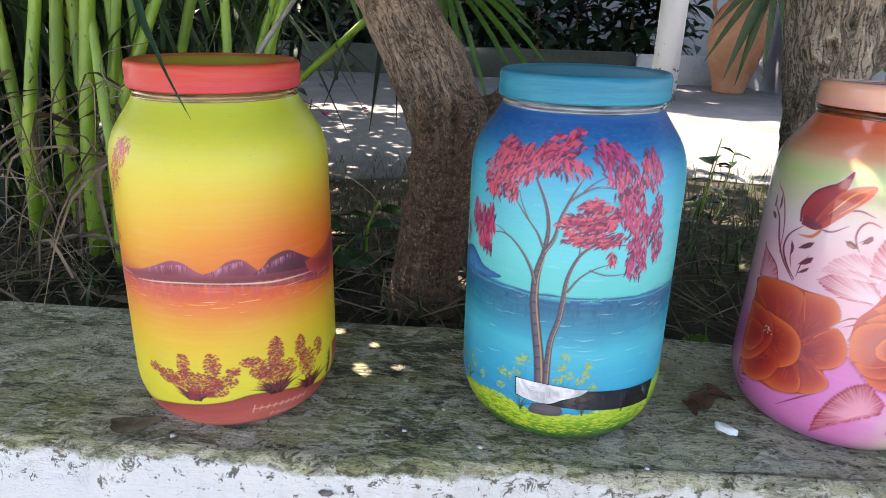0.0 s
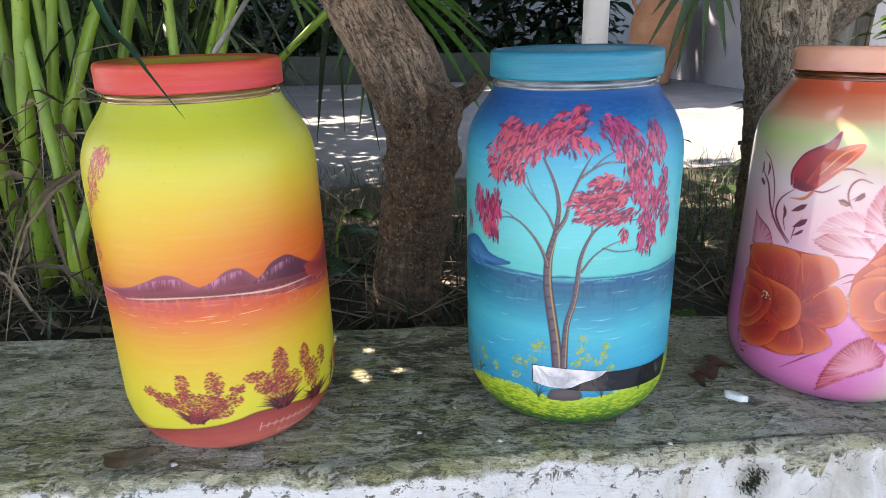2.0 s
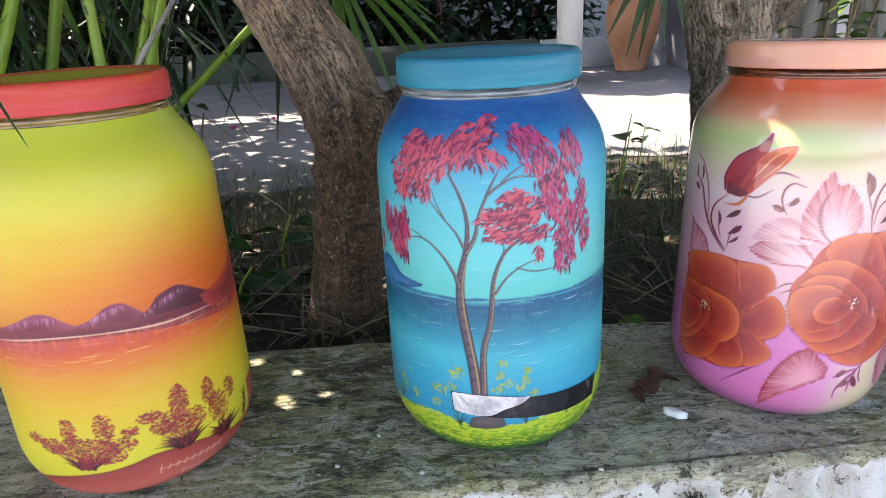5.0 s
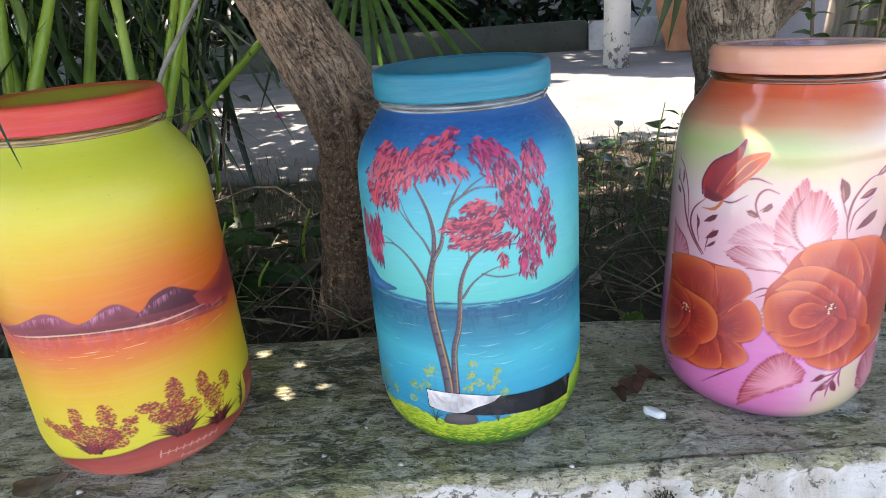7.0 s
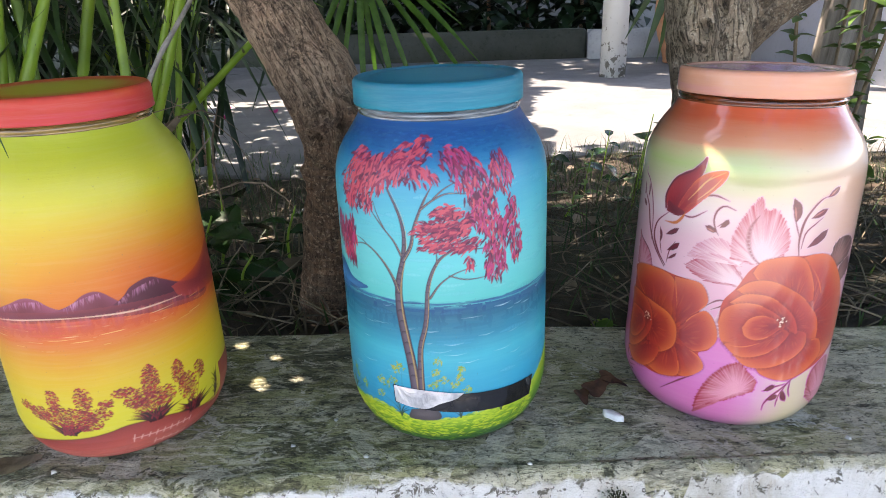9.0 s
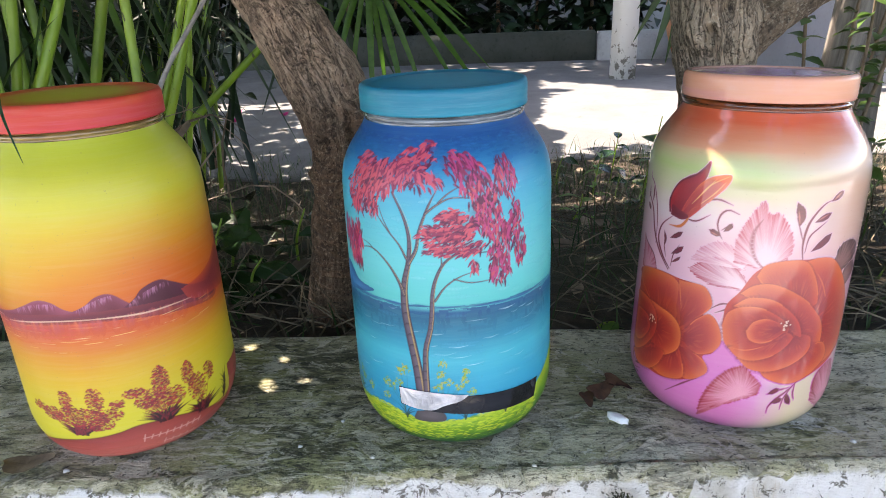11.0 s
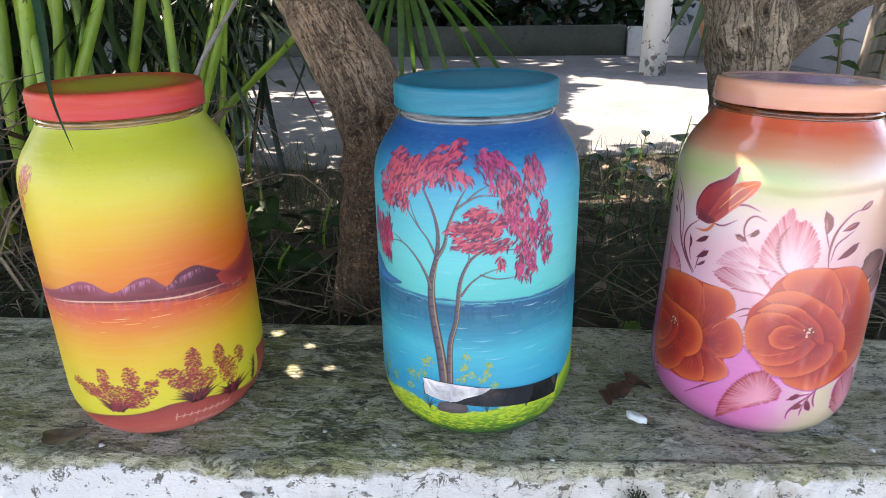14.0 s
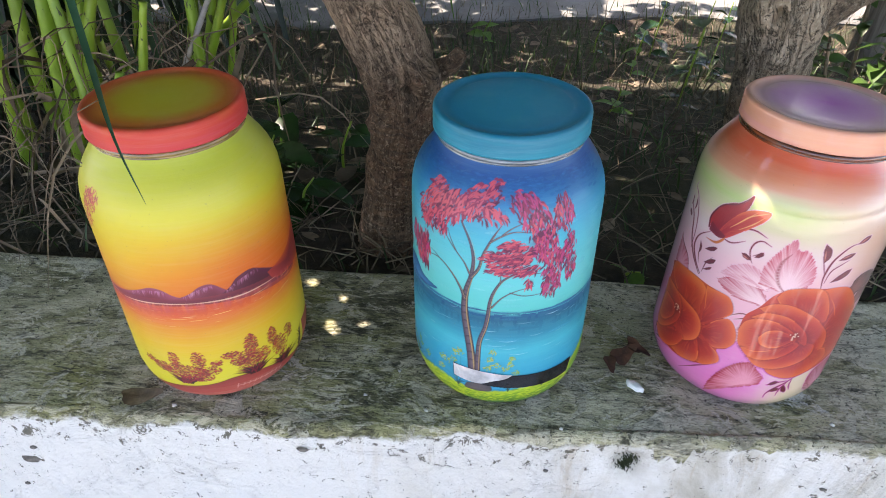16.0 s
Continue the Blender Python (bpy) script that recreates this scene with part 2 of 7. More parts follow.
def banded_paint(name, stops, tint=None, rough=0.42, coat=0.0, wobble=0.012, depth=PAINT, shift=0.0):
    """Hand-brushed bands of paint up a jar; stops: (height in m, colour)."""
    m = Mat(name, rough)
    brush = m.scaled(6, 6, 60)
    h = m.math("ADD", m.math("SUBTRACT", m.axis(2), shift), m.math("MULTIPLY", m.math("SUBTRACT", m.noise(1, 5, 0.6, 0.3, brush), 0.5), wobble))
    h = m.math("ADD", h, m.math("MULTIPLY", m.math("SUBTRACT", m.noise(9, 3), 0.5), wobble * 1.6))
    tone = m.ramp(m.math("DIVIDE", h, 0.25), [(p / 0.25, c) for p, c in stops])
    if tint:
        tone = tint(m, tone, h)
    streak = m.noise(1, 6, 0.7, 0.2, m.scaled(18, 18, 330))
    tone = m.mix(m.ramp(streak, [(0.45, 0.0), (0.8, 0.06)]), tone, (1.0, 0.98, 0.92))
    tone = m.mix(m.ramp(m.noise(420, 3, 0.6), [(0.68, 0.0), (0.74, 0.35)]), tone, (0.25, 0.18, 0.12))
    m.color(m.mix(1.0, tone, depth, "MULTIPLY"))
    m.b.inputs["Coat Weight"].default_value = coat
    m.b.inputs["Coat Roughness"].default_value = 0.06
    m.bump(m.math("ADD", streak, m.math("MULTIPLY", m.noise(260, 4), 0.4)), 0.22 if not coat else 0.12, 0.0006)
    return m.m


def brush_material(name, rough=0.45, coat=0.0):
    """Loose brush strokes: colour per stroke."""
    m = Mat(name, rough)
    worn = m.mix(m.ramp(m.noise(1500, 3, 0.7), [(0.42, 0.0), (0.72, 0.22)]), m.attribute("stroke"), m.mix(1.0, m.attribute("stroke"), (0.62, 0.55, 0.55), "MULTIPLY"))
    m.color(m.mix(1.0, worn, PAINT, "MULTIPLY"))
    m.b.inputs["Coat Weight"].default_value = coat
    m.b.inputs["Coat Roughness"].default_value = 0.06
    bristle = m.noise(900, 3, 0.7)
    m.bump(bristle, 0.15, 0.0004)
    return m.m


# ---- mesh helpers ----
def part(name, bm, material, parent=None, label="", smooth=True):
    """Link a bmesh as one mesh object, under a thing or a part."""
    me = bpy.data.meshes.new(name)
    bm.to_mesh(me)
    bm.free()
    return linked(name, me, material, parent, label, smooth)


def linked(name, me, material, parent=None, label="", smooth=True):
    if material:
        me.materials.append(material)
    if smooth:
        me.polygons.foreach_set("use_smooth", [True] * len(me.polygons))
    ob = new(name, me)
    if parent:
        ob.parent = parent
    if label:
        tagged(ob, label)
    return ob


def thing(name, at, label, category, group="", kind=""):
    ob = new(name)
    ob.location = at
    ob.empty_display_size = 0.05
    return tagged(ob, label, category, group, kind)


def poly_mesh(name, verts, faces):
    me = bpy.data.meshes.new(name)
    me.from_pydata([tuple(v) for v in verts], [], faces)
    me.update()
    return me


def lathe(profile, n=96):
    """A turned shape from (radius, height) pairs; radius 0 closes it."""
    verts, faces = [], []
    rows = []
    for r, z in profile:
        if r < 1e-6:
            rows.append([len(verts)])
            verts.append((0, 0, z))
        else:
            rows.append(list(range(len(verts), len(verts) + n)))
            verts += [(r * math.sin(math.tau * i / n), -r * math.cos(math.tau * i / n), z) for i in range(n)]
    for a, b in zip(rows, rows[1:]):
        for i in range(n):
            j = (i + 1) % n
            if len(a) == 1 and len(b) > 1:
                faces.append((a[0], b[j], b[i]))
            elif len(b) == 1 and len(a) > 1:
                faces.append((a[i], a[j], b[0]))
            elif len(a) > 1:
                faces.append((a[i], a[j], b[j], b[i]))
    return verts, faces


def curve_points(ctrl, n):
    """A smooth line of n + 1 points through the control points (any dimension)."""
    pts = [Vector(p) for p in ctrl]
    pts = [pts[0] * 2 - pts[1]] + pts + [pts[-1] * 2 - pts[-2]]
    out = []
    for k in range(n + 1):
        f = k / n * (len(pts) - 3)
        i = min(int(f), len(pts) - 4)
        t = f - i
        a, b, c, d = pts[i:i + 4]
        out.append(0.5 * ((2 * b) + (c - a) * t + (2 * a - 5 * b + 4 * c - d) * t * t + (3 * b - a - 3 * c + d) * t ** 3))
    return out


def tube(ctrl, radii, n=16, sides=10, rough=0.0, seed=0.0, scale=9.0, bumps=()):
    """A round limb along control points; radii at even steps; rough: uneven girth; bumps: (place, reach, height)."""
    line = curve_points(ctrl, n)
    verts, faces = [], []
    for k, p in enumerate(line):
        q = (line[min(k + 1, n)] - line[max(k - 1, 0)]).normalized()
        side = q.cross(Vector((0, 1, 0.001))).normalized()
        up = side.cross(q)
        f = k / n * (len(radii) - 1)
        i = min(int(f), len(radii) - 2)
        r = radii[i] + (radii[i + 1] - radii[i]) * (f - i)
        for s in range(sides):
            a = math.tau * s / sides
            d = side * math.cos(a) + up * math.sin(a)
            rr = r
            if rough:
                w = (p + d * r) * scale
                rr += rough * (noise.noise(w + Vector((seed, 0, 0))) + 0.5 * noise.noise(w * 2.7) + 0.3 * noise.noise(w * 6.5))
            v = p + d * rr
            for c, reach, h in bumps:
                g = (v - Vector(c)).length / reach
                if g < 1:
                    v = v + d * h * (1 - g * g) ** 2
            verts.append(v)
    for k in range(n):
        for s in range(sides):
            t = (s + 1) % sides
            faces.append((k * sides + s, k * sides + t, (k + 1) * sides + t, (k + 1) * sides + s))
    faces.append(tuple(range(sides))[::-1])
    faces.append(tuple(range(n * sides, n * sides + sides)))
    return verts, faces


def blade(ctrl, width, n=6, fold=0.25, shape=None, facing=None):
    """A leaf blade: a folded strip along control points, widest where shape says."""
    line = curve_points(ctrl, n)
    verts, faces = [], []
    for k, p in enumerate(line):
        q = (line[min(k + 1, n)] - line[max(k - 1, 0)]).normalized()
        side = q.cross(facing if facing else Vector((0, 0, 1)))
        side = side.normalized() if side.length > 1e-4 else Vector((1, 0, 0))
        up = side.cross(q).normalized()
        t = k / n
        w = width * (shape(t) if shape else (0.35 + 0.65 * math.sin(math.pi * min(1, t * 0.8 + 0.15))) * (1 - t ** 3) + 0.02) / 2
        verts += [p - side * w + up * w * fold, p, p + side * w + up * w * fold]
    for k in range(n):
        a = k * 3
        faces += [(a, a + 1, a + 4, a + 3), (a + 1, a + 2, a + 5, a + 4)]
    return verts, faces


class Pile:
    """Gathers many small shapes into one mesh."""

    def __init__(self):
        self.v, self.f = [], []

    def add(self, shape):
        k = len(self.v)
        self.v += shape[0]
        self.f += [tuple(i + k for i in f) for f in shape[1]]

    def link(self, name, material, parent=None, label="", smooth=True):
        return linked(name, poly_mesh(name, self.v, self.f), material, parent, label, smooth)


def leaf_shape(t):
    return max(0.03, math.sin(math.pi * t ** 0.75))


def small_leaf(at, way, length, width, rng, droop=0.3):
    """A simple pointed leaf of four faces pairs that bends down along its length."""
    way = way.normalized()
    tip = at + way * length + Vector((0, 0, -droop * length))
    mid = at + way * length * 0.5 + Vector((0, 0, -droop * length * 0.2))
    facing = Vector((rng.uniform(-0.5, 0.5), rng.uniform(-0.5, 0.5), 1))
    return blade([at, mid, tip], width, 4, 0.25, leaf_shape, facing)


# ---- the setting: ground, wall, paving ----
WALL_FRONT, WALL_BACK, TOP = -0.099, 0.126, 0.45
PAVED = 0.174


def ground_height(x, y):
    if y < 0.0:
        return 0.0
    edge = 1.95 + 0.12 * math.sin(x * 1.7)
    t = min(1.0, max(0.0, (y - 0.12) / (edge - 0.12)))
    base = 0.425 + (PAVED - 0.010 - 0.425) * (t * t * (3 - 2 * t)) ** 0.8
    lump = 0.016 * noise.noise(Vector((x * 5, y * 5, 0))) + 0.008 * noise.noise(Vector((x * 17, y * 17, 2)))
    return base + lump * (1 - t) - 0.02 * min(1, max(0, (y - edge) * 8))


def ground():
    xs = sorted({round(v, 3) for v in [-900, -200, -40, -12, -6, 6, 12, 40, 200, 900] + [i * 0.05 for i in range(-60, 61)]})
    ys = sorted({round(v, 3) for v in [-900, -200, -40, -12, -5, -2, -0.5, -0.01, 0.01, 3, 4, 6, 12, 40, 200, 900] + [0.05 + i * 0.04 for i in range(60)]})
    verts = [(x, y, ground_height(x, y)) for y in ys for x in xs]
    n = len(xs)
    faces = [(j * n + i, j * n + i + 1, (j + 1) * n + i + 1, (j + 1) * n + i) for j in range(len(ys) - 1) for i in range(n - 1)]
    return tagged(linked("ground", poly_mesh("ground", verts, faces), soil_material()), "dark soil littered with dry leaves and twigs", "ground", kind="structure")


def paving():
    """The cement yard, with an uneven edge towards the bed."""
    verts, faces = [], []
    n = 160
    for k in range(n + 1):
        x = -6 + 12 * k / n
        y = 1.95 + 0.12 * math.sin(x * 1.7) + 0.10 * noise.noise(Vector((x * 2.5, 0, 5))) + 0.03 * noise.noise(Vector((x * 11, 0, 1)))
        verts += [(x, y, PAVED - 0.08), (x, y, PAVED - 0.004), (x, y + 0.015, PAVED), (x, 12, PAVED)]
    for k in range(n):
        a = k * 4
        faces += [(a + i, a + i + 4, a + i + 5, a + i + 1) for i in range(3)]
    return tagged(linked("paving", poly_mesh("paving", verts, faces), paving_material(), smooth=False), "worn pale grey cement yard in dappled sun", "paving", kind="structure")


def garden_wall():
    """A low planter wall with rounded, chipped edges."""
    prof = [(WALL_FRONT, 0.0), (WALL_FRONT, 0.20), (WALL_FRONT, 0.30)]
    prof += [(WALL_FRONT, 0.30 + 0.135 * i / 26) for i in range(1, 27)]
    prof += [(WALL_FRONT + 0.011 * (1 - math.cos(a)), TOP - 0.012 + 0.011 * math.sin(a)) for a in [math.pi / 2 * i / 8 for i in range(1, 9)]]
    prof += [(WALL_FRONT + 0.013 + (WALL_BACK - WALL_FRONT - 0.025) * i / 60, TOP) for i in range(61)]
    prof += [(WALL_BACK - 0.006, TOP - 0.003), (WALL_BACK, TOP - 0.014), (WALL_BACK, TOP - 0.05), (WALL_BACK, 0.0)]
    xs = [-4, -3, -2, -1.4] + [-1.0 + 0.006 * i for i in range(334)] + [1.2, 2, 3, 4]
    verts, faces = [], []
    hollow = [(Vector((0.121, WALL_FRONT - 0.001, 0.419)), 0.016, 0.012), (Vector((0.225, WALL_FRONT, 0.424)), 0.020, 0.007), (Vector((0.40, WALL_FRONT, 0.420)), 0.035, 0.010),
              (Vector((-0.372, WALL_FRONT, 0.438)), 0.024, 0.006), (Vector((-0.02, WALL_FRONT, 0.432)), 0.03, 0.005)]
    for x in xs:
        for y, z in prof:
            p = Vector((x, y, z))
            edge = max(0.0, 1 - abs(y - WALL_FRONT) / 0.03) * max(0.0, 1 - abs(z - TOP) / 0.05)
            wave = 0.0035 * noise.noise(p * 9) + 0.0022 * noise.noise(p * 26) + 0.0013 * noise.noise(p * 70)
            chip = edge * (0.006 * max(0, noise.noise(p * 14 + Vector((3, 0, 0)))) + 0.007 * max(0, noise.noise(p * 38)))
            bow = 0.006 * noise.noise(Vector((x * 2.2, 0, 0)))
            if z > TOP - 0.03 and y > WALL_FRONT + 0.012:
                q = p + Vector((0, 0, wave * 0.55 - chip - 0.0015))
            elif y <= WALL_FRONT + 0.02:
                q = p + Vector((0, wave * 0.8 + chip * 0.8 + bow, -chip * 0.5))
            else:
                q = p + Vector((0, bow, 0))
            # the wall runs slightly askew, and its top has settled under the rose jar
            if y < 0.05:
                q.y += 0.028 * x * min(1.0, (0.05 - y) / 0.12)
            else:
                q.y += 0.010 * math.exp(-((x - 0.14) / 0.12) ** 2) * (y - 0.05) / 0.08
            if z > TOP - 0.03:
                q.z -= 0.0112 * math.exp(-((x - 0.26) / 0.085) ** 4) * max(0.0, min(1.0, 1.25 - abs(y - 0.02) / 0.09))
            for c, reach, depth in hollow:
                g = (p - c).length / reach
                if g < 1:
                    q.y += depth * (1 - g * g)
            verts.append(q)
    n = len(prof)
    for k in range(len(xs) - 1):
        faces += [(k * n + i, (k + 1) * n + i, (k + 1) * n + i + 1, k * n + i + 1) for i in range(n - 1)]
    return tagged(linked("garden_wall", poly_mesh("garden_wall", verts, faces), wall_top_material()),
                  "low limewashed planter wall with a mossy, lichen-stained cement top", "wall", kind="structure")


def bounce_path():
    """An unseen cement path before the wall, added pale to bounce sunlight onto wall and jars."""
    bm = bmesh.new()
    bmesh.ops.create_grid(bm, x_segments=40, y_segments=30, size=1)
    for v in bm.verts:
        x, y = v.co.x * 6, -0.11 - (1 - v.co.y) * 3
        v.co = Vector((x, y, 0.012 + 0.004 * noise.noise(Vector((x, y, 0)))))
    return tagged(part("path", bm, paving_material("pale_bounce_cement", 2.2)), "unseen pale path, added to bounce sunlight onto the planter wall", "path", kind="structure")


ground()
paving()
bounce_path()
garden_wall()


# ---- painted jars ----
PROFILE = [(0.0, 0.0), (0.044, 0.0), (0.052, 0.0006), (0.060, 0.003), (0.066, 0.0066), (0.0705, 0.012), (0.0742, 0.019), (0.0768, 0.027), (0.0782, 0.036), (0.0783, 0.05),
           (0.0778, 0.12), (0.0772, 0.188), (0.0769, 0.196), (0.0762, 0.203), (0.0747, 0.2095), (0.0722, 0.2160), (0.0688, 0.2220), (0.0650, 0.2275), (0.0614, 0.2325), (0.0585, 0.2370), (0.0567, 0.2405)]
SEEN = [(h, r) for r, h in PROFILE[2:]]
RADIUS = 0.0775


def jar_radius(h):
    for (h0, r0), (h1, r1) in zip(SEEN, SEEN[1:]):
        if h <= h1:
            return r0 + (r1 - r0) * max(0.0, h - h0) / (h1 - h0)
    return SEEN[-1][1]


def on_jar(u, h, off):
    """A point on the jar: u and h in mm along and up its front."""
    h /= 1000
    r, a = jar_radius(h) + off, u / 1000 / RADIUS
    return (r * math.sin(a), -r * math.cos(a), h)


CELL = 0.5  # fineness of the painted skin, in mm


class Canvas:
    """The painted skin of one jar: colours laid over the jar's ground colour, stroke by stroke."""

    def __init__(self, jar, shape, ground):
        self.jar, self.shape = jar, shape
        self.u, self.h = np.arange(-164, 164, CELL), np.arange(1.0, 236.1, CELL)
        coarse = np.array([[ground(u, h * shape[1]) for u in self.u[::16]] for h in self.h])
        self.rgb = np.repeat(coarse, 16, axis=1)[:, :len(self.u)].copy()
        self.seen = np.zeros(self.rgb.shape[:2])
        self.layer = np.full(self.seen.shape, -1)
        self.names = []

    def lay(self, r0, r1, c0, c1, cover, color, layer):
        view = self.rgb[r0:r1, c0:c1]
        view += (color - view) * cover[..., None]
        np.maximum(self.seen[r0:r1, c0:c1], cover, out=self.seen[r0:r1, c0:c1])
        self.layer[r0:r1, c0:c1][cover > 0.3] = layer

    def window(self, points, pad):
        """Rows and columns of the cells round some points."""
        low, high = points.min(0) - pad, points.max(0) + pad
        c0, c1 = int((low[0] - self.u[0]) / CELL), int((high[0] - self.u[0]) / CELL) + 2
        r0, r1 = int((low[1] - self.h[0]) / CELL), int((high[1] - self.h[0]) / CELL) + 2
        c0, c1, r0, r1 = max(0, c0), min(len(self.u), c1), max(0, r0), min(len(self.h), r1)
        return r0, r1, c0, c1, c0 < c1 and r0 < r1

    def finish(self):
        """One mesh for each part of the picture, all in the same skin."""
        girth, tall = self.shape[:2]
        rad = np.interp(self.h / 1000, [h for h, r in SEEN], [r for h, r in SEEN])[:, None] + 0.00015
        a = self.u[None, :] / 1000 / RADIUS
        at = np.stack([rad * girth * np.sin(a), -rad * girth * np.cos(a), np.broadcast_to(self.h[:, None] / 1000 * tall, (len(self.h), len(self.u)))], -1).reshape(-1, 3)
        n = len(self.u)
        corner = (np.arange(len(self.h) - 1)[:, None] * n + np.arange(n - 1)[None, :])
        quads = np.stack([corner, corner + 1, corner + n + 1, corner + n], -1)
        most = np.maximum.reduce([self.seen[:-1, :-1], self.seen[1:, :-1], self.seen[:-1, 1:], self.seen[1:, 1:]])
        owner = np.maximum.reduce([self.layer[:-1, :-1], self.layer[1:, :-1], self.layer[:-1, 1:], self.layer[1:, 1:]])
        owner = np.where(most > 0.02, np.maximum(owner, 0), -1)
        colors = np.concatenate([self.rgb.reshape(-1, 3), np.ones((len(at), 1))], 1)
        for k, (name, material, label) in enumerate(self.names):
            faces = quads[owner == k]
            if not len(faces):
                continue
            used, back = np.unique(faces, return_inverse=True)
            me = poly_mesh(name, at[used].tolist(), back.reshape(-1, 4).tolist())
            layer = me.color_attributes.new("stroke", "FLOAT_COLOR", "POINT")
            layer.data.foreach_set("color", colors[used].astype(np.float32).ravel())
            linked(name, me, material, self.jar, label)


class Painting:
    """One part of a jar's picture, in strokes of paint (mm along the front, mm up)."""

    def __init__(self, canvas):
        self.canvas, self.layer = canvas, len(canvas.names)
        canvas.names.append(None)

    def place(self, points):
        (a, b, c), (d, e, g) = self.canvas.shape[2:]
        p = np.array([(q[0], q[1]) for q in points], dtype=float)
        return np.stack([a + b * p[:, 0] + c * p[:, 1], d + e * p[:, 0] + g * p[:, 1]], -1)

    def ribbon(self, ctrl, widths, color, edge=None, alpha=1.0, tail=None, n=None, edge_alpha=None):
        """A stroke along ctrl; widths at even steps; edge: colour of its rims; tail: colour of its end."""
        length = sum((Vector(a) - Vector(b)).length for a, b in zip(ctrl, ctrl[1:]))
        n = n or max(3, min(24, int(length / 2.5)))
        line = self.place(curve_points([(u, h, 0) for u, h in ctrl], n))
        r0, r1, c0, c1, some = self.canvas.window(line, max(widths) / 2 + 1)
        if not some:
            return
        uu, hh = np.meshgrid(self.canvas.u[c0:c1], self.canvas.h[r0:r1])
        best = np.zeros(uu.shape)
        run, off = np.zeros(uu.shape), np.zeros(uu.shape)
        for k in range(n):
            p, q = line[k], line[k + 1]
            d = q - p
            s = float(d @ d) + 1e-9
            t = np.clip(((uu - p[0]) * d[0] + (hh - p[1]) * d[1]) / s, 0, 1)
            gap = np.hypot(uu - p[0] - d[0] * t, hh - p[1] - d[1] * t)
            f = (k + t) / n
            w = np.interp(f, np.linspace(0, 1, len(widths)), widths) / 2
            cover = np.clip((w - gap) / CELL + 0.5, 0, 1) * np.minimum(1, w / CELL * 2.2 + 0.15)
            more = cover > best
            best[more], run[more], off[more] = cover[more], f[more], np.minimum(1, gap / np.maximum(w, 0.01))[more]
        edge = edge or color
        col = np.array(color) + (np.array(edge) - np.array(color)) * off[..., None] ** 1.3
        if tail is not None:
            col = col + (np.array(tail) - col) * run[..., None]
        al = alpha if not isinstance(alpha, tuple) else alpha[0] + (alpha[1] - alpha[0]) * run
        if edge_alpha is not None:
            al = al * (1 + (edge_alpha - 1) * off)
        self.canvas.lay(r0, r1, c0, c1, best * al, col, self.layer)

    def patch(self, outline, focus, inner, outer, alpha=1.0, rim_alpha=None, rings=5, n=None, ruffle=0.0, rng=random, lit=None):
        """A filled shape, shaded from its focus to its rim; lit: colour of its far edge."""
        n = n or max(16, len(outline) * 5)
        line = self.place(curve_points([(u, h, 0) for u, h in (*outline, outline[0])], n))
        fo = self.place([focus])[0]
        if ruffle:
            line = line + np.array([[rng.uniform(-ruffle, ruffle), rng.uniform(-ruffle, ruffle)] for _ in line])
            line[-1] = line[0]
        r0, r1, c0, c1, some = self.canvas.window(np.vstack([line, fo]), 1)
        if not some:
            return
        uu, hh = np.meshgrid(self.canvas.u[c0:c1] - fo[0], self.canvas.h[r0:r1] - fo[1])
        reach = np.hypot(*(line - fo).T)
        far, ring, size = reach.max(), np.full(uu.shape, 9.0), np.ones(uu.shape)
        for k in range(n):
            p, q = line[k] - fo, line[k + 1] - fo
            det = p[0] * q[1] - p[1] * q[0]
            if abs(det) < 1e-9:
                continue
            x, y = (uu * q[1] - hh * q[0]) / det, (p[0] * hh - p[1] * uu) / det
            t = x + y
            hit = (x >= -1e-6) & (y >= -1e-6) & (t < ring) & (t < 1.2)
            ring[hit], size[hit] = t[hit], (reach[k] + reach[k + 1]) / 2
        cover = np.clip((1 - ring) * size / CELL + 0.5, 0, 1)
        t = np.clip(ring, 0, 1)
        col = np.array(inner) + (np.array(outer) - np.array(inner)) * t[..., None] ** 1.7
        if lit:
            edge = np.clip((size / far - 0.30) / 0.35, 0, 1) * np.clip((t - 0.62) / 0.38, 0, 1) ** 2
            col = col + (np.array(lit) - col) * (edge * 0.70)[..., None]
        al = alpha if rim_alpha is None else alpha + (rim_alpha - alpha) * t
        self.canvas.lay(r0, r1, c0, c1, cover * al, col, self.layer)

    def fill(self, top, colors, foot=1.0):
        """Paint from a top edge down to the foot of the jar; colors from the edge to the foot."""
        line = self.place(curve_points([(u, h, 0) for u, h in top], 240))
        order = np.argsort(line[:, 0])
        edge = np.interp(self.canvas.u, line[order, 0], line[order, 1])[None, :]
        h = self.canvas.h[:, None]
        t = np.clip((edge - h) / np.maximum(1, edge - foot), 0, 1)
        steps = np.linspace(0, 1, len(colors))
        col = np.stack([np.interp(t, steps, [c[k] for c in colors]) for k in range(3)], -1)
        rows = int((edge.max() - self.canvas.h[0]) / CELL) + 2
        cover = np.clip((edge - h) / CELL + 0.5, 0, 1)
        self.canvas.lay(0, rows, 0, len(self.canvas.u), cover[:rows], col[:rows], self.layer)

    def petal(self, outline, focus, inner, outer, rim, rng, rim_width=0.7):
        """A petal or leaf: dark at its foot, soft brush streaks along it, light at its far edge."""
        self.patch(outline, focus, inner, outer, rings=10, n=len(outline) * 8, lit=rim)

        def blend(a, b, t):
            return tuple(x + (y - x) * t for x, y in zip(a, b))

        def base(t):
            return blend(inner, outer, t ** 1.7)
        line = curve_points([(u, h, 0) for u, h in (*outline, outline[0])], len(outline) * 4)
        fo = Vector((*focus, 0))
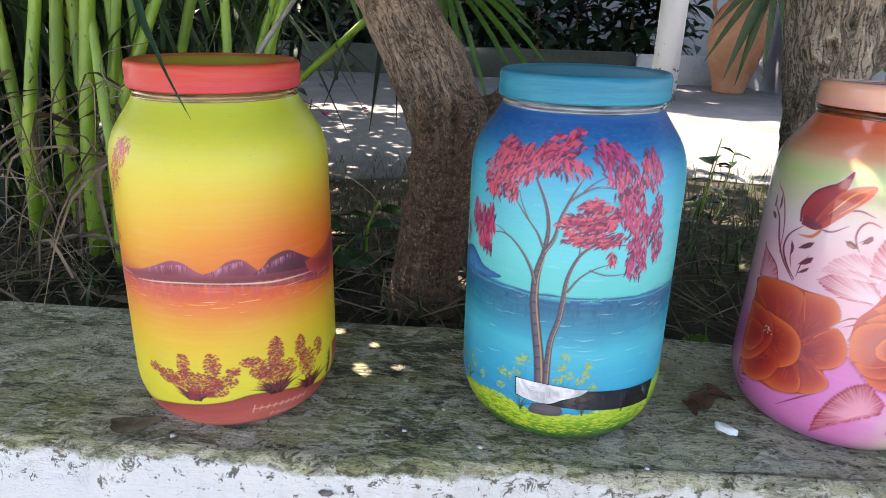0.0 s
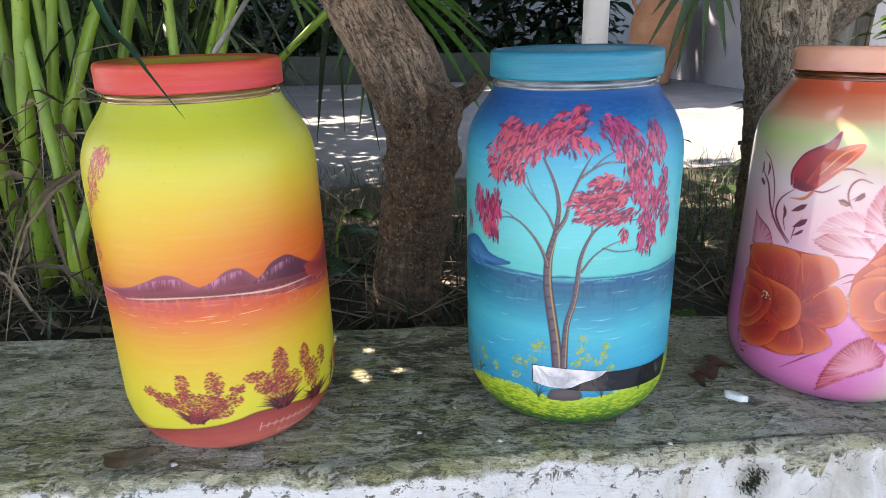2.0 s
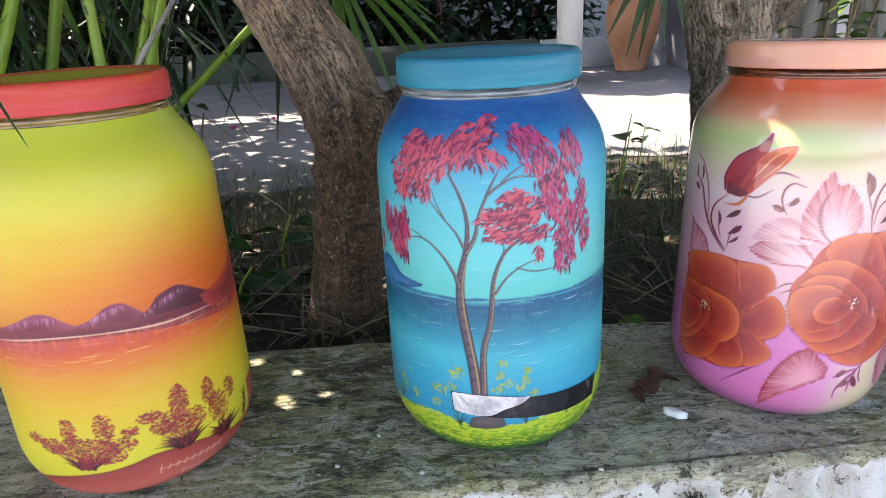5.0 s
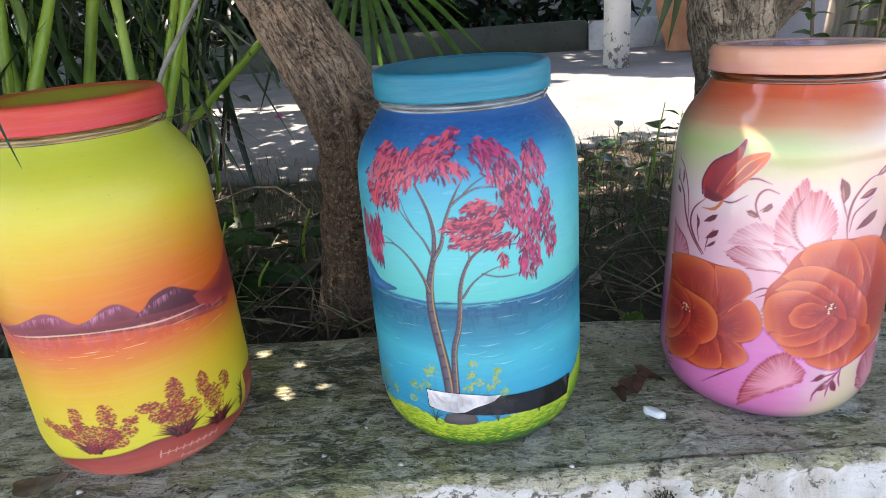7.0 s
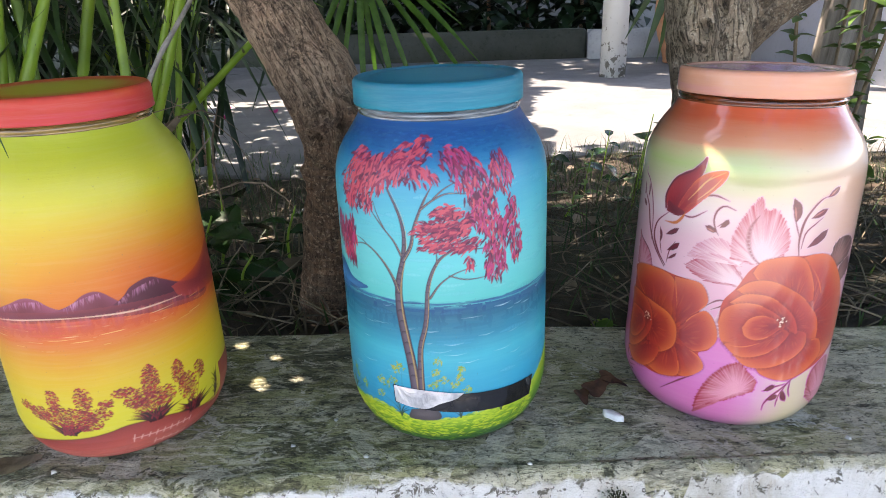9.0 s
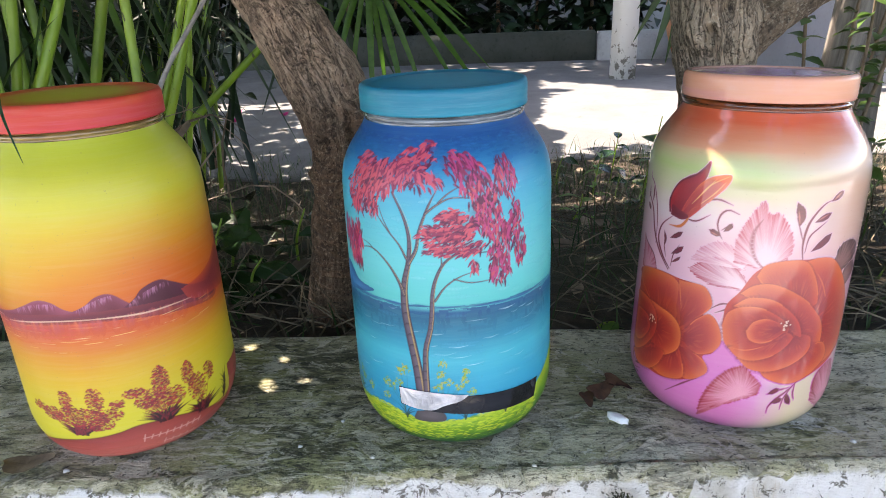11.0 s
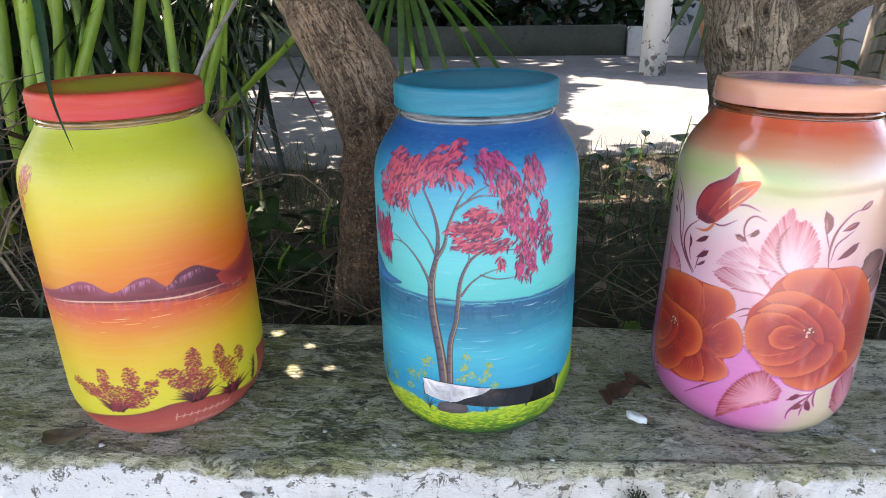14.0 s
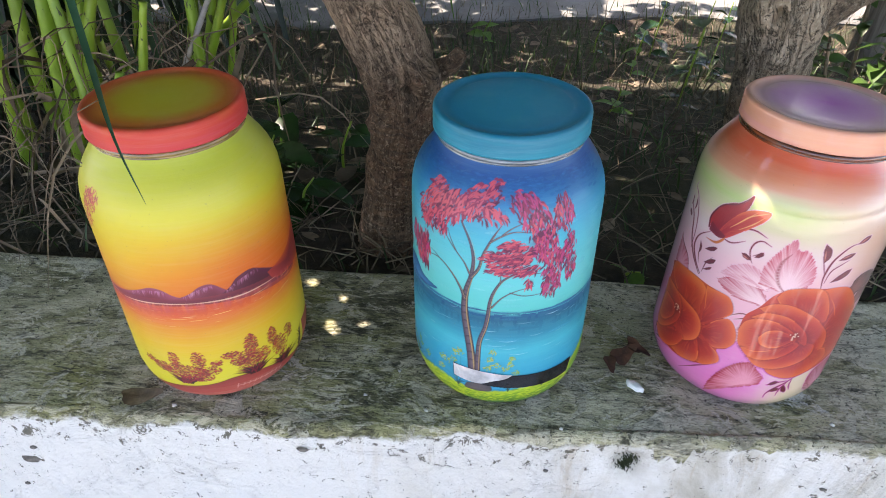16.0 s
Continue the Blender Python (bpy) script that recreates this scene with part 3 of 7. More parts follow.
        for p in line[:-1]:
            a, b = rng.uniform(0.25, 0.5), rng.uniform(0.62, 0.86)
            mid = (a + b) / 2
            q, w, e = fo.lerp(p, a), fo.lerp(p, mid), fo.lerp(p, b)
            side = Vector((-(e - q).y, (e - q).x, 0)) * rng.uniform(-0.08, 0.08)
            col = blend(base(mid), rim if rng.random() < 0.45 else inner, rng.uniform(0.12, 0.32))
            self.ribbon([(q.x, q.y), (w.x + side.x, w.y + side.y), (e.x, e.y)], [0.3, rng.uniform(1.2, 2.6), 0.4], col, base(mid), tail=base(b), n=5)
        far = max((p - fo).length for p in line)
        fine = curve_points([(u, h, 0) for u, h in (*outline, outline[0])], len(outline) * 7)
        swell = rng.uniform(0, 6)
        for k, (a, b) in enumerate(zip(fine, fine[1:])):
            if (a - fo).length > 0.45 * far and (b - fo).length > 0.45 * far:
                w = rim_width * (0.65 + 0.45 * math.sin(k * 0.45 + swell))
                self.ribbon([(a.x, a.y), (b.x, b.y)], [w, w], blend(rim, outer, 0.15), blend(rim, outer, 0.5), n=1)

    def dabs(self, center, spread, count, colors, length, width, way, rng, fan=0.5, alpha=1.0):
        """Short strokes scattered in an ellipse; way: the angle (degrees) along which they run."""
        for _ in range(count):
            r, a = math.sqrt(rng.random()), rng.uniform(0, math.tau)
            u, h = center[0] + spread[0] * r * math.cos(a), center[1] + spread[1] * r * math.sin(a)
            d = radians(way) + rng.gauss(0, fan)
            s = length * rng.uniform(0.55, 1.25)
            du, dh = math.cos(d) * s, math.sin(d) * s
            w = width * rng.uniform(0.6, 1.3)
            self.ribbon([(u, h), (u + du * 0.5, h + dh * 0.5 + s * 0.08), (u + du, h + dh - s * 0.06)], [w * 0.5, w, w * 0.35], rng.choice(colors), n=3)

    def link(self, name, material, label):
        self.canvas.names[self.layer] = (name, material, label)


def foil(name, shape, low, high, off, material, parent, label, rows=4):
    """A strip laid on a jar between two lines of (mm along, mm up)."""
    girth, tall, (a, b, c), (d, e, g) = shape
    n = 48
    lower, upper = (curve_points([(u, h, 0) for u, h in line], n) for line in (low, high))
    verts, faces = [], []
    for k in range(n + 1):
        for r in range(rows + 1):
            p = lower[k].lerp(upper[k], r / rows)
            x, y, z = on_jar(a + b * p.x + c * p.y, d + e * p.x + g * p.y, off)
            verts.append((x * girth, y * girth, z * tall))
    for k in range(n):
        for r in range(rows):
            i = k * (rows + 1) + r
            faces.append((i, i + rows + 1, i + rows + 2, i + 1))
    return linked(name, poly_mesh(name, verts, faces), material, parent, label)


def lid_profile():
    p = [(0.0585, 0.2468), (0.0593, 0.2466), (0.0597, 0.2474), (0.0595, 0.2490), (0.0595, 0.2600), (0.0592, 0.2616), (0.0585, 0.2630), (0.0572, 0.2638), (0.0555, 0.2638), (0.0540, 0.2632), (0.0525, 0.2626)]
    return p + [(0.0470, 0.2624), (0.0455, 0.2628), (0.0440, 0.2630), (0.03, 0.2630), (0.0, 0.2630)]


def jar_with_lid(at, label, body_mat, lid_mat, neck_mat, lid_label, girth, tall, lean):
    """girth, tall: this jar's size against the common shape; lean: its slight tilt on the uneven wall."""
    jar = thing("painted_jar", at, label, "jar", "painted jars on the wall")
    jar.rotation_euler = (*lean, 0)
    v, f = lathe([(r * girth, z * tall) for r, z in PROFILE], 128)
    linked("body", poly_mesh("body", v, f), body_mat, jar)
    neck = [(0.0567, 0.2405), (0.0561, 0.2412), (0.0566, 0.2422), (0.0574, 0.2430), (0.0575, 0.2440), (0.0566, 0.2450), (0.0560, 0.2460), (0.0560, 0.2478), (0.0, 0.2478)]
    v, f = lathe([(r * girth, z * tall) for r, z in neck], 96)
    linked("neck", poly_mesh("neck", v, f), neck_mat, jar, "bare glass screw neck under the lid")
    v, f = lathe([(r, z * tall) for r, z in lid_profile()], 128)
    linked("lid", poly_mesh("lid", v, f), lid_mat, jar, lid_label)
    return jar


def neck_glass(name, tone):
    m = Mat(name, 0.12)
    m.color(m.ramp(m.noise(30, 3, 0.6, 0, m.scaled(1, 1, 14)), [(0.35, tuple(c * 0.25 for c in tone)), (0.6, tone), (0.75, tuple(min(1, c * 1.8) for c in tone))]))
    m.b.inputs["Coat Weight"].default_value = 1.0
    return m.m


def lid_material(name, side, top, ring, rough, coat=0.0, side2=None):
    """Brushed paint on a tin lid: another colour towards the middle of its top."""
    m = Mat(name, rough)
    r = m.math("SQRT", m.math("ADD", m.math("MULTIPLY", m.axis(0), m.axis(0)), m.math("MULTIPLY", m.axis(1), m.axis(1))))
    r = m.math("ADD", r, m.math("MULTIPLY", m.math("SUBTRACT", m.noise(30, 4), 0.5), 0.014))
    tone = m.ramp(m.math("MULTIPLY", r, 16.0), [(0.0, top[0]), (0.50, top[1]), (0.74, ring), (0.95, side)])
    wall = m.mix(m.ramp(m.noise(1, 4, 0.6, 0, m.scaled(14, 14, 160)), [(0.4, 0.0), (0.7, 0.8)]), side, side2 or ring)
    tone = m.mix(m.span(m.axis(2), 0.2612, 0.2628), wall, tone)
    streak = m.noise(1, 6, 0.7, 0.2, m.scaled(22, 22, 420))
    tone = m.mix(m.ramp(streak, [(0.45, 0.0), (0.75, 0.05)]), tone, (1, 1, 1))
    m.color(m.mix(1.0, tone, PAINT, "MULTIPLY"))
    m.b.inputs["Specular IOR Level"].default_value = 0.3
    m.b.inputs["Coat Weight"].default_value = coat * 0.5
    m.b.inputs["Coat Roughness"].default_value = 0.12
    m.bump(m.math("ADD", streak, m.math("MULTIPLY", m.noise(200, 4), 0.5)), 0.25, 0.0006)
    return m.m


def sunset_tint(m, tone, h):
    """The warmer, redder side of the evening sky."""
    side = m.math("ADD", m.axis(0), m.math("MULTIPLY", m.math("SUBTRACT", m.noise(12, 3), 0.5), 0.04))
    mask = m.math("MULTIPLY", m.ramp(m.span(side, -0.03, 0.06), [(0.0, 0.12), (0.5, 0.6), (1.0, 0.95)]), m.ramp(m.math("DIVIDE", h, 0.25), [(0.36, 0.0), (0.50, 0.9), (0.60, 0.85), (0.82, 0.0)]))
    return m.mix(mask, tone, srgb(234, 92, 26))


def pink_tint(m, tone, h):
    x = m.math("ADD", m.axis(0), m.math("MULTIPLY", m.math("SUBTRACT", m.noise(14, 3), 0.5), 0.03))
    hh = m.math("DIVIDE", h, 0.25)
    low = m.ramp(hh, [(0.02, 1.0), (0.30, 0.9), (0.42, 0.0)])
    tone = m.mix(m.math("MULTIPLY", low, m.ramp(m.span(x, -0.075, 0.03), [(0.0, 0.95), (0.45, 0.9), (0.8, 0.0)])), tone, srgb(224, 122, 192))
    tone = m.mix(m.math("MULTIPLY", m.ramp(hh, [(0.0, 0.95), (0.22, 0.9), (0.33, 0.0)]), m.ramp(m.span(x, -0.03, 0.08), [(0.2, 0.0), (0.5, 0.85), (0.8, 0.7), (1.0, 0.2)])), tone, srgb(222, 226, 170))
    tone = m.mix(m.math("MULTIPLY", m.ramp(hh, [(0.74, 0.0), (0.83, 1.0), (0.89, 0.0)]), m.ramp(m.span(x, -0.075, 0.02), [(0.0, 0.85), (0.5, 0.8), (0.85, 0.0)])), tone, srgb(190, 222, 130))
    tone = m.mix(m.math("MULTIPLY", m.ramp(hh, [(0.5, 0.0), (0.66, 0.9), (0.80, 0.9), (0.88, 0.0)]), m.ramp(m.span(x, -0.02, 0.075), [(0.15, 0.0), (0.6, 0.95)])), tone, srgb(226, 186, 160))
    return m.mix(m.math("MULTIPLY", m.ramp(hh, [(0.80, 0.0), (0.86, 0.7), (0.92, 0.0)]), m.ramp(m.span(x, -0.02, 0.075), [(0.3, 0.0), (0.6, 0.8)])), tone, srgb(238, 226, 226))


SUNSET = [(0.0, srgb(178, 78, 66)), (0.018, srgb(190, 84, 70)), (0.026, srgb(214, 210, 56)), (0.055, srgb(226, 212, 52)), (0.080, srgb(232, 188, 42)), (0.100, srgb(234, 160, 46)),
          (0.112, srgb(232, 120, 60)), (0.122, srgb(205, 84, 80)), (0.134, srgb(230, 150, 44)), (0.150, srgb(238, 178, 40)), (0.170, srgb(234, 198, 44)), (0.190, srgb(228, 208, 52)),
          (0.212, srgb(216, 210, 60)), (0.240, srgb(192, 202, 56))]


LAKE = [(0.0, srgb(16, 70, 60)), (0.016, srgb(40, 110, 70)), (0.034, srgb(8, 146, 190)), (0.060, srgb(14, 168, 206)), (0.085, srgb(64, 188, 212)), (0.100, srgb(24, 146, 178)),
          (0.116, srgb(8, 108, 142)), (0.1215, srgb(10, 92, 142)), (0.1255, srgb(112, 206, 204)), (0.150, srgb(128, 214, 220)), (0.180, srgb(104, 202, 220)), (0.205, srgb(64, 174, 212)),
          (0.222, srgb(8, 124, 184)), (0.236, srgb(4, 84, 154))]


def yellow_jar():
    body = banded_paint("sunset_paint", SUNSET, sunset_tint, 0.40, depth=SUNSET_DEPTH)
    lid = lid_material("lid_coral_paint", srgb(206, 66, 52), (srgb(204, 190, 52), srgb(206, 176, 46)), srgb(214, 120, 46), 0.42, side2=srgb(206, 62, 84))
    return jar_with_lid((-0.2621, -0.0125, 0.4478), "tall glass jar painted with a yellow sunset over hills, coral lid", body, lid, neck_glass("smeared_neck_glass", srgb(150, 120, 70)), "coral-red tin lid with an olive-yellow middle", 1.0, 1.0152, (0.0075, -0.0022))


def blue_jar():
    body = banded_paint("lake_paint", LAKE, None, 0.36, depth=LAKE_DEPTH)
    lid = lid_material("lid_blue_paint", srgb(0, 122, 152), (srgb(0, 154, 184), srgb(0, 148, 178)), srgb(0, 132, 164), 0.42, side2=srgb(0, 146, 172))
    return jar_with_lid((0.0014, 0.0005, 0.4492), "tall glass jar painted with a red-leaved tree by a blue lake", body, lid, neck_glass("clear_neck_glass", srgb(120, 130, 136)), "sky-blue painted tin lid", 1.001, 1.012, (0.0052, -0.0077))


def pink_jar():
    body = banded_paint("rose_paint", [(0.0, srgb(232, 196, 200)), (0.05, srgb(226, 160, 210)), (0.085, srgb(238, 176, 200)), (0.120, srgb(240, 192, 206)), (0.150, srgb(240, 196, 204)), (0.172, srgb(236, 218, 216)), (0.190, srgb(226, 216, 186)),
                                        (0.208, srgb(220, 212, 176)), (0.222, srgb(232, 178, 138)), (0.240, srgb(226, 104, 66))], pink_tint, 0.28, 1.0, depth=(0.79, 0.71, 0.73), shift=0.003)
    lid = lid_material("lid_peach_paint", srgb(232, 162, 132), (srgb(190, 84, 196), srgb(214, 150, 204)), srgb(222, 176, 180), 0.25, 1.0, side2=srgb(230, 158, 150))
    return jar_with_lid((0.2332, 0.0261, 0.4381), "tall varnished glass jar painted with orange roses on pink", body, lid, neck_glass("amber_neck_glass", srgb(120, 60, 30)), "glossy peach tin lid with a violet middle", 1.0136, 1.0344, (-0.0295, 0.0272))


jar_y, jar_b, jar_p = yellow_jar(), blue_jar(), pink_jar()


# ---- brushwork on the jars: (mm along the front, mm up) ----
SET_YELLOW = (1.0, 1.0152, (0.2954, 0.9911, 0.0057), (4.0301, -0.0081, 0.9827))
SET_BLUE = (1.001, 1.012, (-1.621, 0.9971, 0.0087), (0.9999, -0.0017, 0.9902))
SET_PINK = (1.0136, 1.0344, (3.3141, 1.0235, -0.0129), (4.4042, 0.0116, 0.9713))


def evening_side(tone, u, h):
    """The redder side of the sunset, as in the jar's paint."""
    a = max(0.12, min(0.95, 0.12 + (u + 30) / 90 * 0.9)) * max(0.0, min(0.9, (h / 0.25 - 0.36) / 0.14 * 0.9)) * max(0.0, min(1.0, (0.82 - h / 0.25) / 0.22))
    return tuple(x + (y - x) * a for x, y in zip(tone, srgb(234, 92, 26)))


def paint_yellow(jar, mat):
    rng = random.Random(11)
    skin = Canvas(jar, SET_YELLOW, ground_colour(SUNSET, SUNSET_DEPTH, evening_side))
    plum, wine, rose = srgb(106, 40, 54), srgb(146, 56, 66), srgb(196, 92, 110)
    p = Painting(skin)
    # glow round the hills
    for k in range(60):
        u, h = rng.uniform(-95, 110), rng.gauss(121, 5)
        p.ribbon([(u, h), (u + rng.uniform(8, 22), h + rng.uniform(-1, 1))], [0.4, rng.uniform(1.5, 4), 0.4], rng.choice([srgb(232, 96, 96), srgb(226, 84, 70), srgb(240, 150, 90), srgb(214, 70, 80)]), alpha=rng.uniform(0.25, 0.6), edge_alpha=0.0)
    # hills
    p.patch([(-82.2, 120.2), (-41.7, 127.8), (-24.9, 133.7), (-11.9, 139.1), (-2.3, 138.1), (5.6, 132.8), (16.7, 126.7), (-7.4, 123.7), (-35.4, 121.7)], (-14, 128.7), srgb(120, 44, 58), srgb(160, 80, 104))
    p.patch([(0.7, 127.8), (17.3, 132.6), (26.6, 138.8), (35, 140), (42.6, 134.4), (52.4, 120.9), (23.2, 124)], (37.4, 125.3), srgb(112, 40, 54), srgb(142, 68, 92))
    p.patch([(34.3, 123.3), (49.3, 131.7), (56.3, 138.2), (68.6, 141), (79, 135.9), (92.6, 128.2), (115.2, 121.7), (116.9, 110.3), (70.6, 118.4), (48.3, 121.2)], (76.5, 121.2), srgb(78, 28, 42), srgb(106, 46, 66))
    p.patch([(-83.5, 119), (-39.6, 125.6), (-6.8, 128.9), (23.6, 128.5), (61.5, 126), (116.9, 118.1), (115.8, 107.2), (60.7, 116.5), (29.9, 120.3), (-4.2, 121.1), (-40.9, 118.8)], (9.8, 124.8), plum, wine, 0.95, 0.6)
    p.patch([(84, 128), (104, 131), (122, 137), (140, 146), (162, 150), (162, 112), (120, 112), (92, 117)], (112, 122), srgb(132, 44, 52), srgb(196, 70, 56), 1.0, 0.75)
    for (a, b, c) in (((-31.7, 130.6), (-12.7, 138.3), (0.9, 136.3)), ((13.8, 131.1), (27.2, 138.3), (37, 138.5)), ((47.1, 129.9), (57.2, 137.6), (75.2, 138.3))):
        for k in range(60):
            t = rng.random()
            u = (1 - t) ** 2 * a[0] + 2 * t * (1 - t) * b[0] + t * t * c[0]
            h = (1 - t) ** 2 * a[1] + 2 * t * (1 - t) * b[1] + t * t * c[1]
            p.ribbon([(u, h - 0.3), (u + rng.uniform(-1.5, 1.5), h - rng.uniform(2, 7))], [0.4, 0.7, 0.2], rng.choice([srgb(190, 120, 160), srgb(160, 84, 120), srgb(212, 150, 180), srgb(90, 30, 50)]), alpha=(0.7, 0.0))
    # reflections, drawn down into the water
    for k in range(170):
        u = rng.uniform(-84, 112)
        top = 123.5 + rng.uniform(-2, 0.5) - 0.0006 * (u - 5) ** 2
        dark = rng.random()
        p.ribbon([(u, top), (u + rng.uniform(-0.5, 0.5), top - rng.uniform(4, 14))], [1.6, rng.uniform(2.5, 6.0), 1.6], srgb(186, 88, 104) if dark < 0.4 else srgb(206, 100, 96) if dark < 0.75 else srgb(232, 120, 84), alpha=(0.4, 0.0), edge_alpha=0.0)
    p.ribbon([(-43.2, 120.2), (-22.6, 122.4), (-3.9, 123.8), (13.1, 123.7), (31.8, 122.6), (56.6, 120.1), (76.3, 119.3), (91.5, 118.3)], [0.3, 1.0, 0.8, 0.5, 1.2, 0.9, 0.3], srgb(244, 200, 176), alpha=0.9)
    p.ribbon([(-86.7, 119.1), (-67.3, 121), (-51.5, 121.8)], [0.4, 1.2, 0.3], srgb(240, 160, 160))
    for k in range(46):
        u, h = rng.uniform(-85, 105), rng.gauss(110, 5)
        s = rng.uniform(5, 20)
        p.ribbon([(u, h), (u + s / 2, h + rng.uniform(-0.8, 0.3)), (u + s, h)], [0.2, rng.uniform(0.4, 1.1), 0.2], rng.choice([srgb(250, 214, 130), srgb(246, 190, 110), srgb(236, 120, 80), srgb(250, 226, 170)]), alpha=rng.uniform(0.3, 0.8), edge_alpha=0.2)
    p.link("painted_landscape", mat, "plum hills painted above their reflection")
    # far bank tree
    t = Painting(skin)
    t.ribbon([(-83.3, 141.5), (-78.9, 158.2), (-71.1, 174.9), (-57.2, 191.5)], [0.8, 1.2, 1.0, 0.5], plum)
    pinks = [srgb(196, 60, 84), srgb(210, 84, 92), srgb(176, 48, 72), srgb(150, 50, 70)]
    for c, s, n in (((-50, 207.5), (9, 9), 150), ((-57.5, 195), (6, 11), 110), ((-45.4, 212.7), (8, 6), 60), ((-65.1, 183.2), (4, 6), 40), ((-69.7, 147.2), (5, 7), 60), ((-73.5, 170.7), (2, 6), 14)):
        t.dabs(c, s, n, pinks, 2.6, 0.9, 250, rng, 0.7, 0.9)
    t.link("painted_tree", mat, "crimson tree dabbed at the edge of the sunset")
    # ground and flowering bushes
    g = Painting(skin)
    top = [(-75.3, 20.6), (-77, 7.3), (-40, 20.9), (-20.4, 25.3), (7.3, 28.6), (22.1, 31.2), (37.3, 34.1), (63.3, 30.8), (92, 21.7), (115.3, 20.7)]
    earth, ember = srgb(178, 82, 74), srgb(196, 104, 94)
    g.fill([(-118, 24), *top, (118, 46)], [srgb(150, 62, 58), earth, ember, earth])
    g.ribbon(top, [1.4] * 4, srgb(96, 36, 34), alpha=0.85, edge_alpha=0.3, n=40)
    for k in range(60):
        u = rng.uniform(-70, 100)
        g.ribbon([(u, rng.uniform(4, 18)), (u + rng.uniform(8, 20), rng.uniform(4, 20))], [0.3, 1.6, 0.3], rng.choice([srgb(206, 118, 104), srgb(160, 66, 60), srgb(190, 90, 96)]), alpha=0.35, edge_alpha=0.0)
    black, maroon, scarlet = srgb(52, 22, 26), srgb(128, 34, 48), srgb(190, 40, 52)

    def bush(foot, blobs, grass):
        for k in range(grass):
            a = rng.uniform(20, 160)
            s = rng.uniform(7, 20) * (0.6 + 0.5 * abs(math.cos(radians(a))))
            du, dh = math.cos(radians(a)) * s, math.sin(radians(a)) * s * 0.9
            f = (foot[0] + rng.uniform(-5, 5), foot[1] + rng.uniform(-1, 1))
            g.ribbon([f, (f[0] + du * 0.4, f[1] + dh * 0.6), (f[0] + du, f[1] + dh)], [1.1, 1.2, 0.15], black if rng.random() < 0.6 else maroon)
        for (c, s, n) in blobs:
            g.ribbon([foot, ((foot[0] + c[0]) / 2, (foot[1] + c[1]) / 2), c], [0.6, 0.4, 0.3], maroon, alpha=0.8)
            g.patch([(c[0] + s[0] * math.cos(q), c[1] + s[1] * math.sin(q)) for q in (0, 0.9, 1.8, 2.7, 3.6, 4.5, 5.4)], c, maroon, maroon, 0.55, 0.0, ruffle=0.8, rng=rng)
            for k in range(int(n * 2.0)):
                r, a = math.sqrt(rng.random()), rng.uniform(0, math.tau)
                u, h = c[0] + s[0] * r * math.cos(a), c[1] + s[1] * r * math.sin(a)
                d = rng.uniform(0.5, 1.3)
                col = rng.choice([maroon, srgb(170, 44, 56), srgb(150, 44, 62), scarlet, maroon, srgb(112, 30, 42)])
                g.ribbon([(u - d, h), (u, h + d * 0.6), (u + d, h - d * 0.2)], [0.3, rng.uniform(0.6, 1.3), 0.3], col, alpha=0.92, n=3)
    bush((-4.6, 32.2), (((-35.4, 52.6), (8, 4), 34), ((-23.9, 48.3), (9, 6), 70), ((-10.6, 59.1), (5, 10), 60), ((-5.3, 46.7), (20, 8), 170), ((10.4, 60.3), (6, 10), 70), ((16.9, 46.4), (10, 6), 70), ((24.8, 54.7), (5, 4), 30), ((8.4, 39), (12, 5), 60)), 60)
    bush((54.6, 31.8), (((36.4, 61), (7, 4), 40), ((43.6, 53.6), (8, 8), 70), ((55.3, 63), (6, 14), 120), ((63.6, 48.7), (8, 8), 60), ((50.6, 47.6), (10, 8), 80)), 90)
    bush((84.3, 24.3), (((75.7, 61.9), (5, 10), 60), ((82, 46.3), (8, 12), 90), ((94.4, 54.5), (5, 8), 40)), 80)
    for foot, n in (((-72.1, 15.9), 14), ((-84.6, 21.9), 10), ((109, 20.4), 16), ((110.5, 30.5), 10)):
        for k in range(n):
            du, dh = rng.uniform(-7, 5), rng.uniform(6, 18)
            g.ribbon([foot, (foot[0] + du * 0.3, foot[1] + dh * 0.6), (foot[0] + du, foot[1] + dh)], [0.8, 0.8, 0.1], black)
    # the signature, as plain bars
    for a, b, count, tall in (((36, 20.5), (79, 18), 9, 7.0), ((50, 10.5), (74, 8), 5, 5.0)):
        for k in range(count):
            u, h = a[0] + (b[0] - a[0]) * k / (count - 1), a[1] + (b[1] - a[1]) * k / (count - 1)
            up = tall * (1.0 if k == 0 else 0.55)
            g.ribbon([(u, h - up / 2), (u + 1.6, h + up / 2)], [0.9, 0.9], srgb(222, 166, 160), n=2)
        g.ribbon([a, b], [0.8, 0.8], srgb(222, 166, 160), n=8)
    g.link("painted_ground", mat, "red-brown ground with crimson flowering bushes")
    skin.finish()


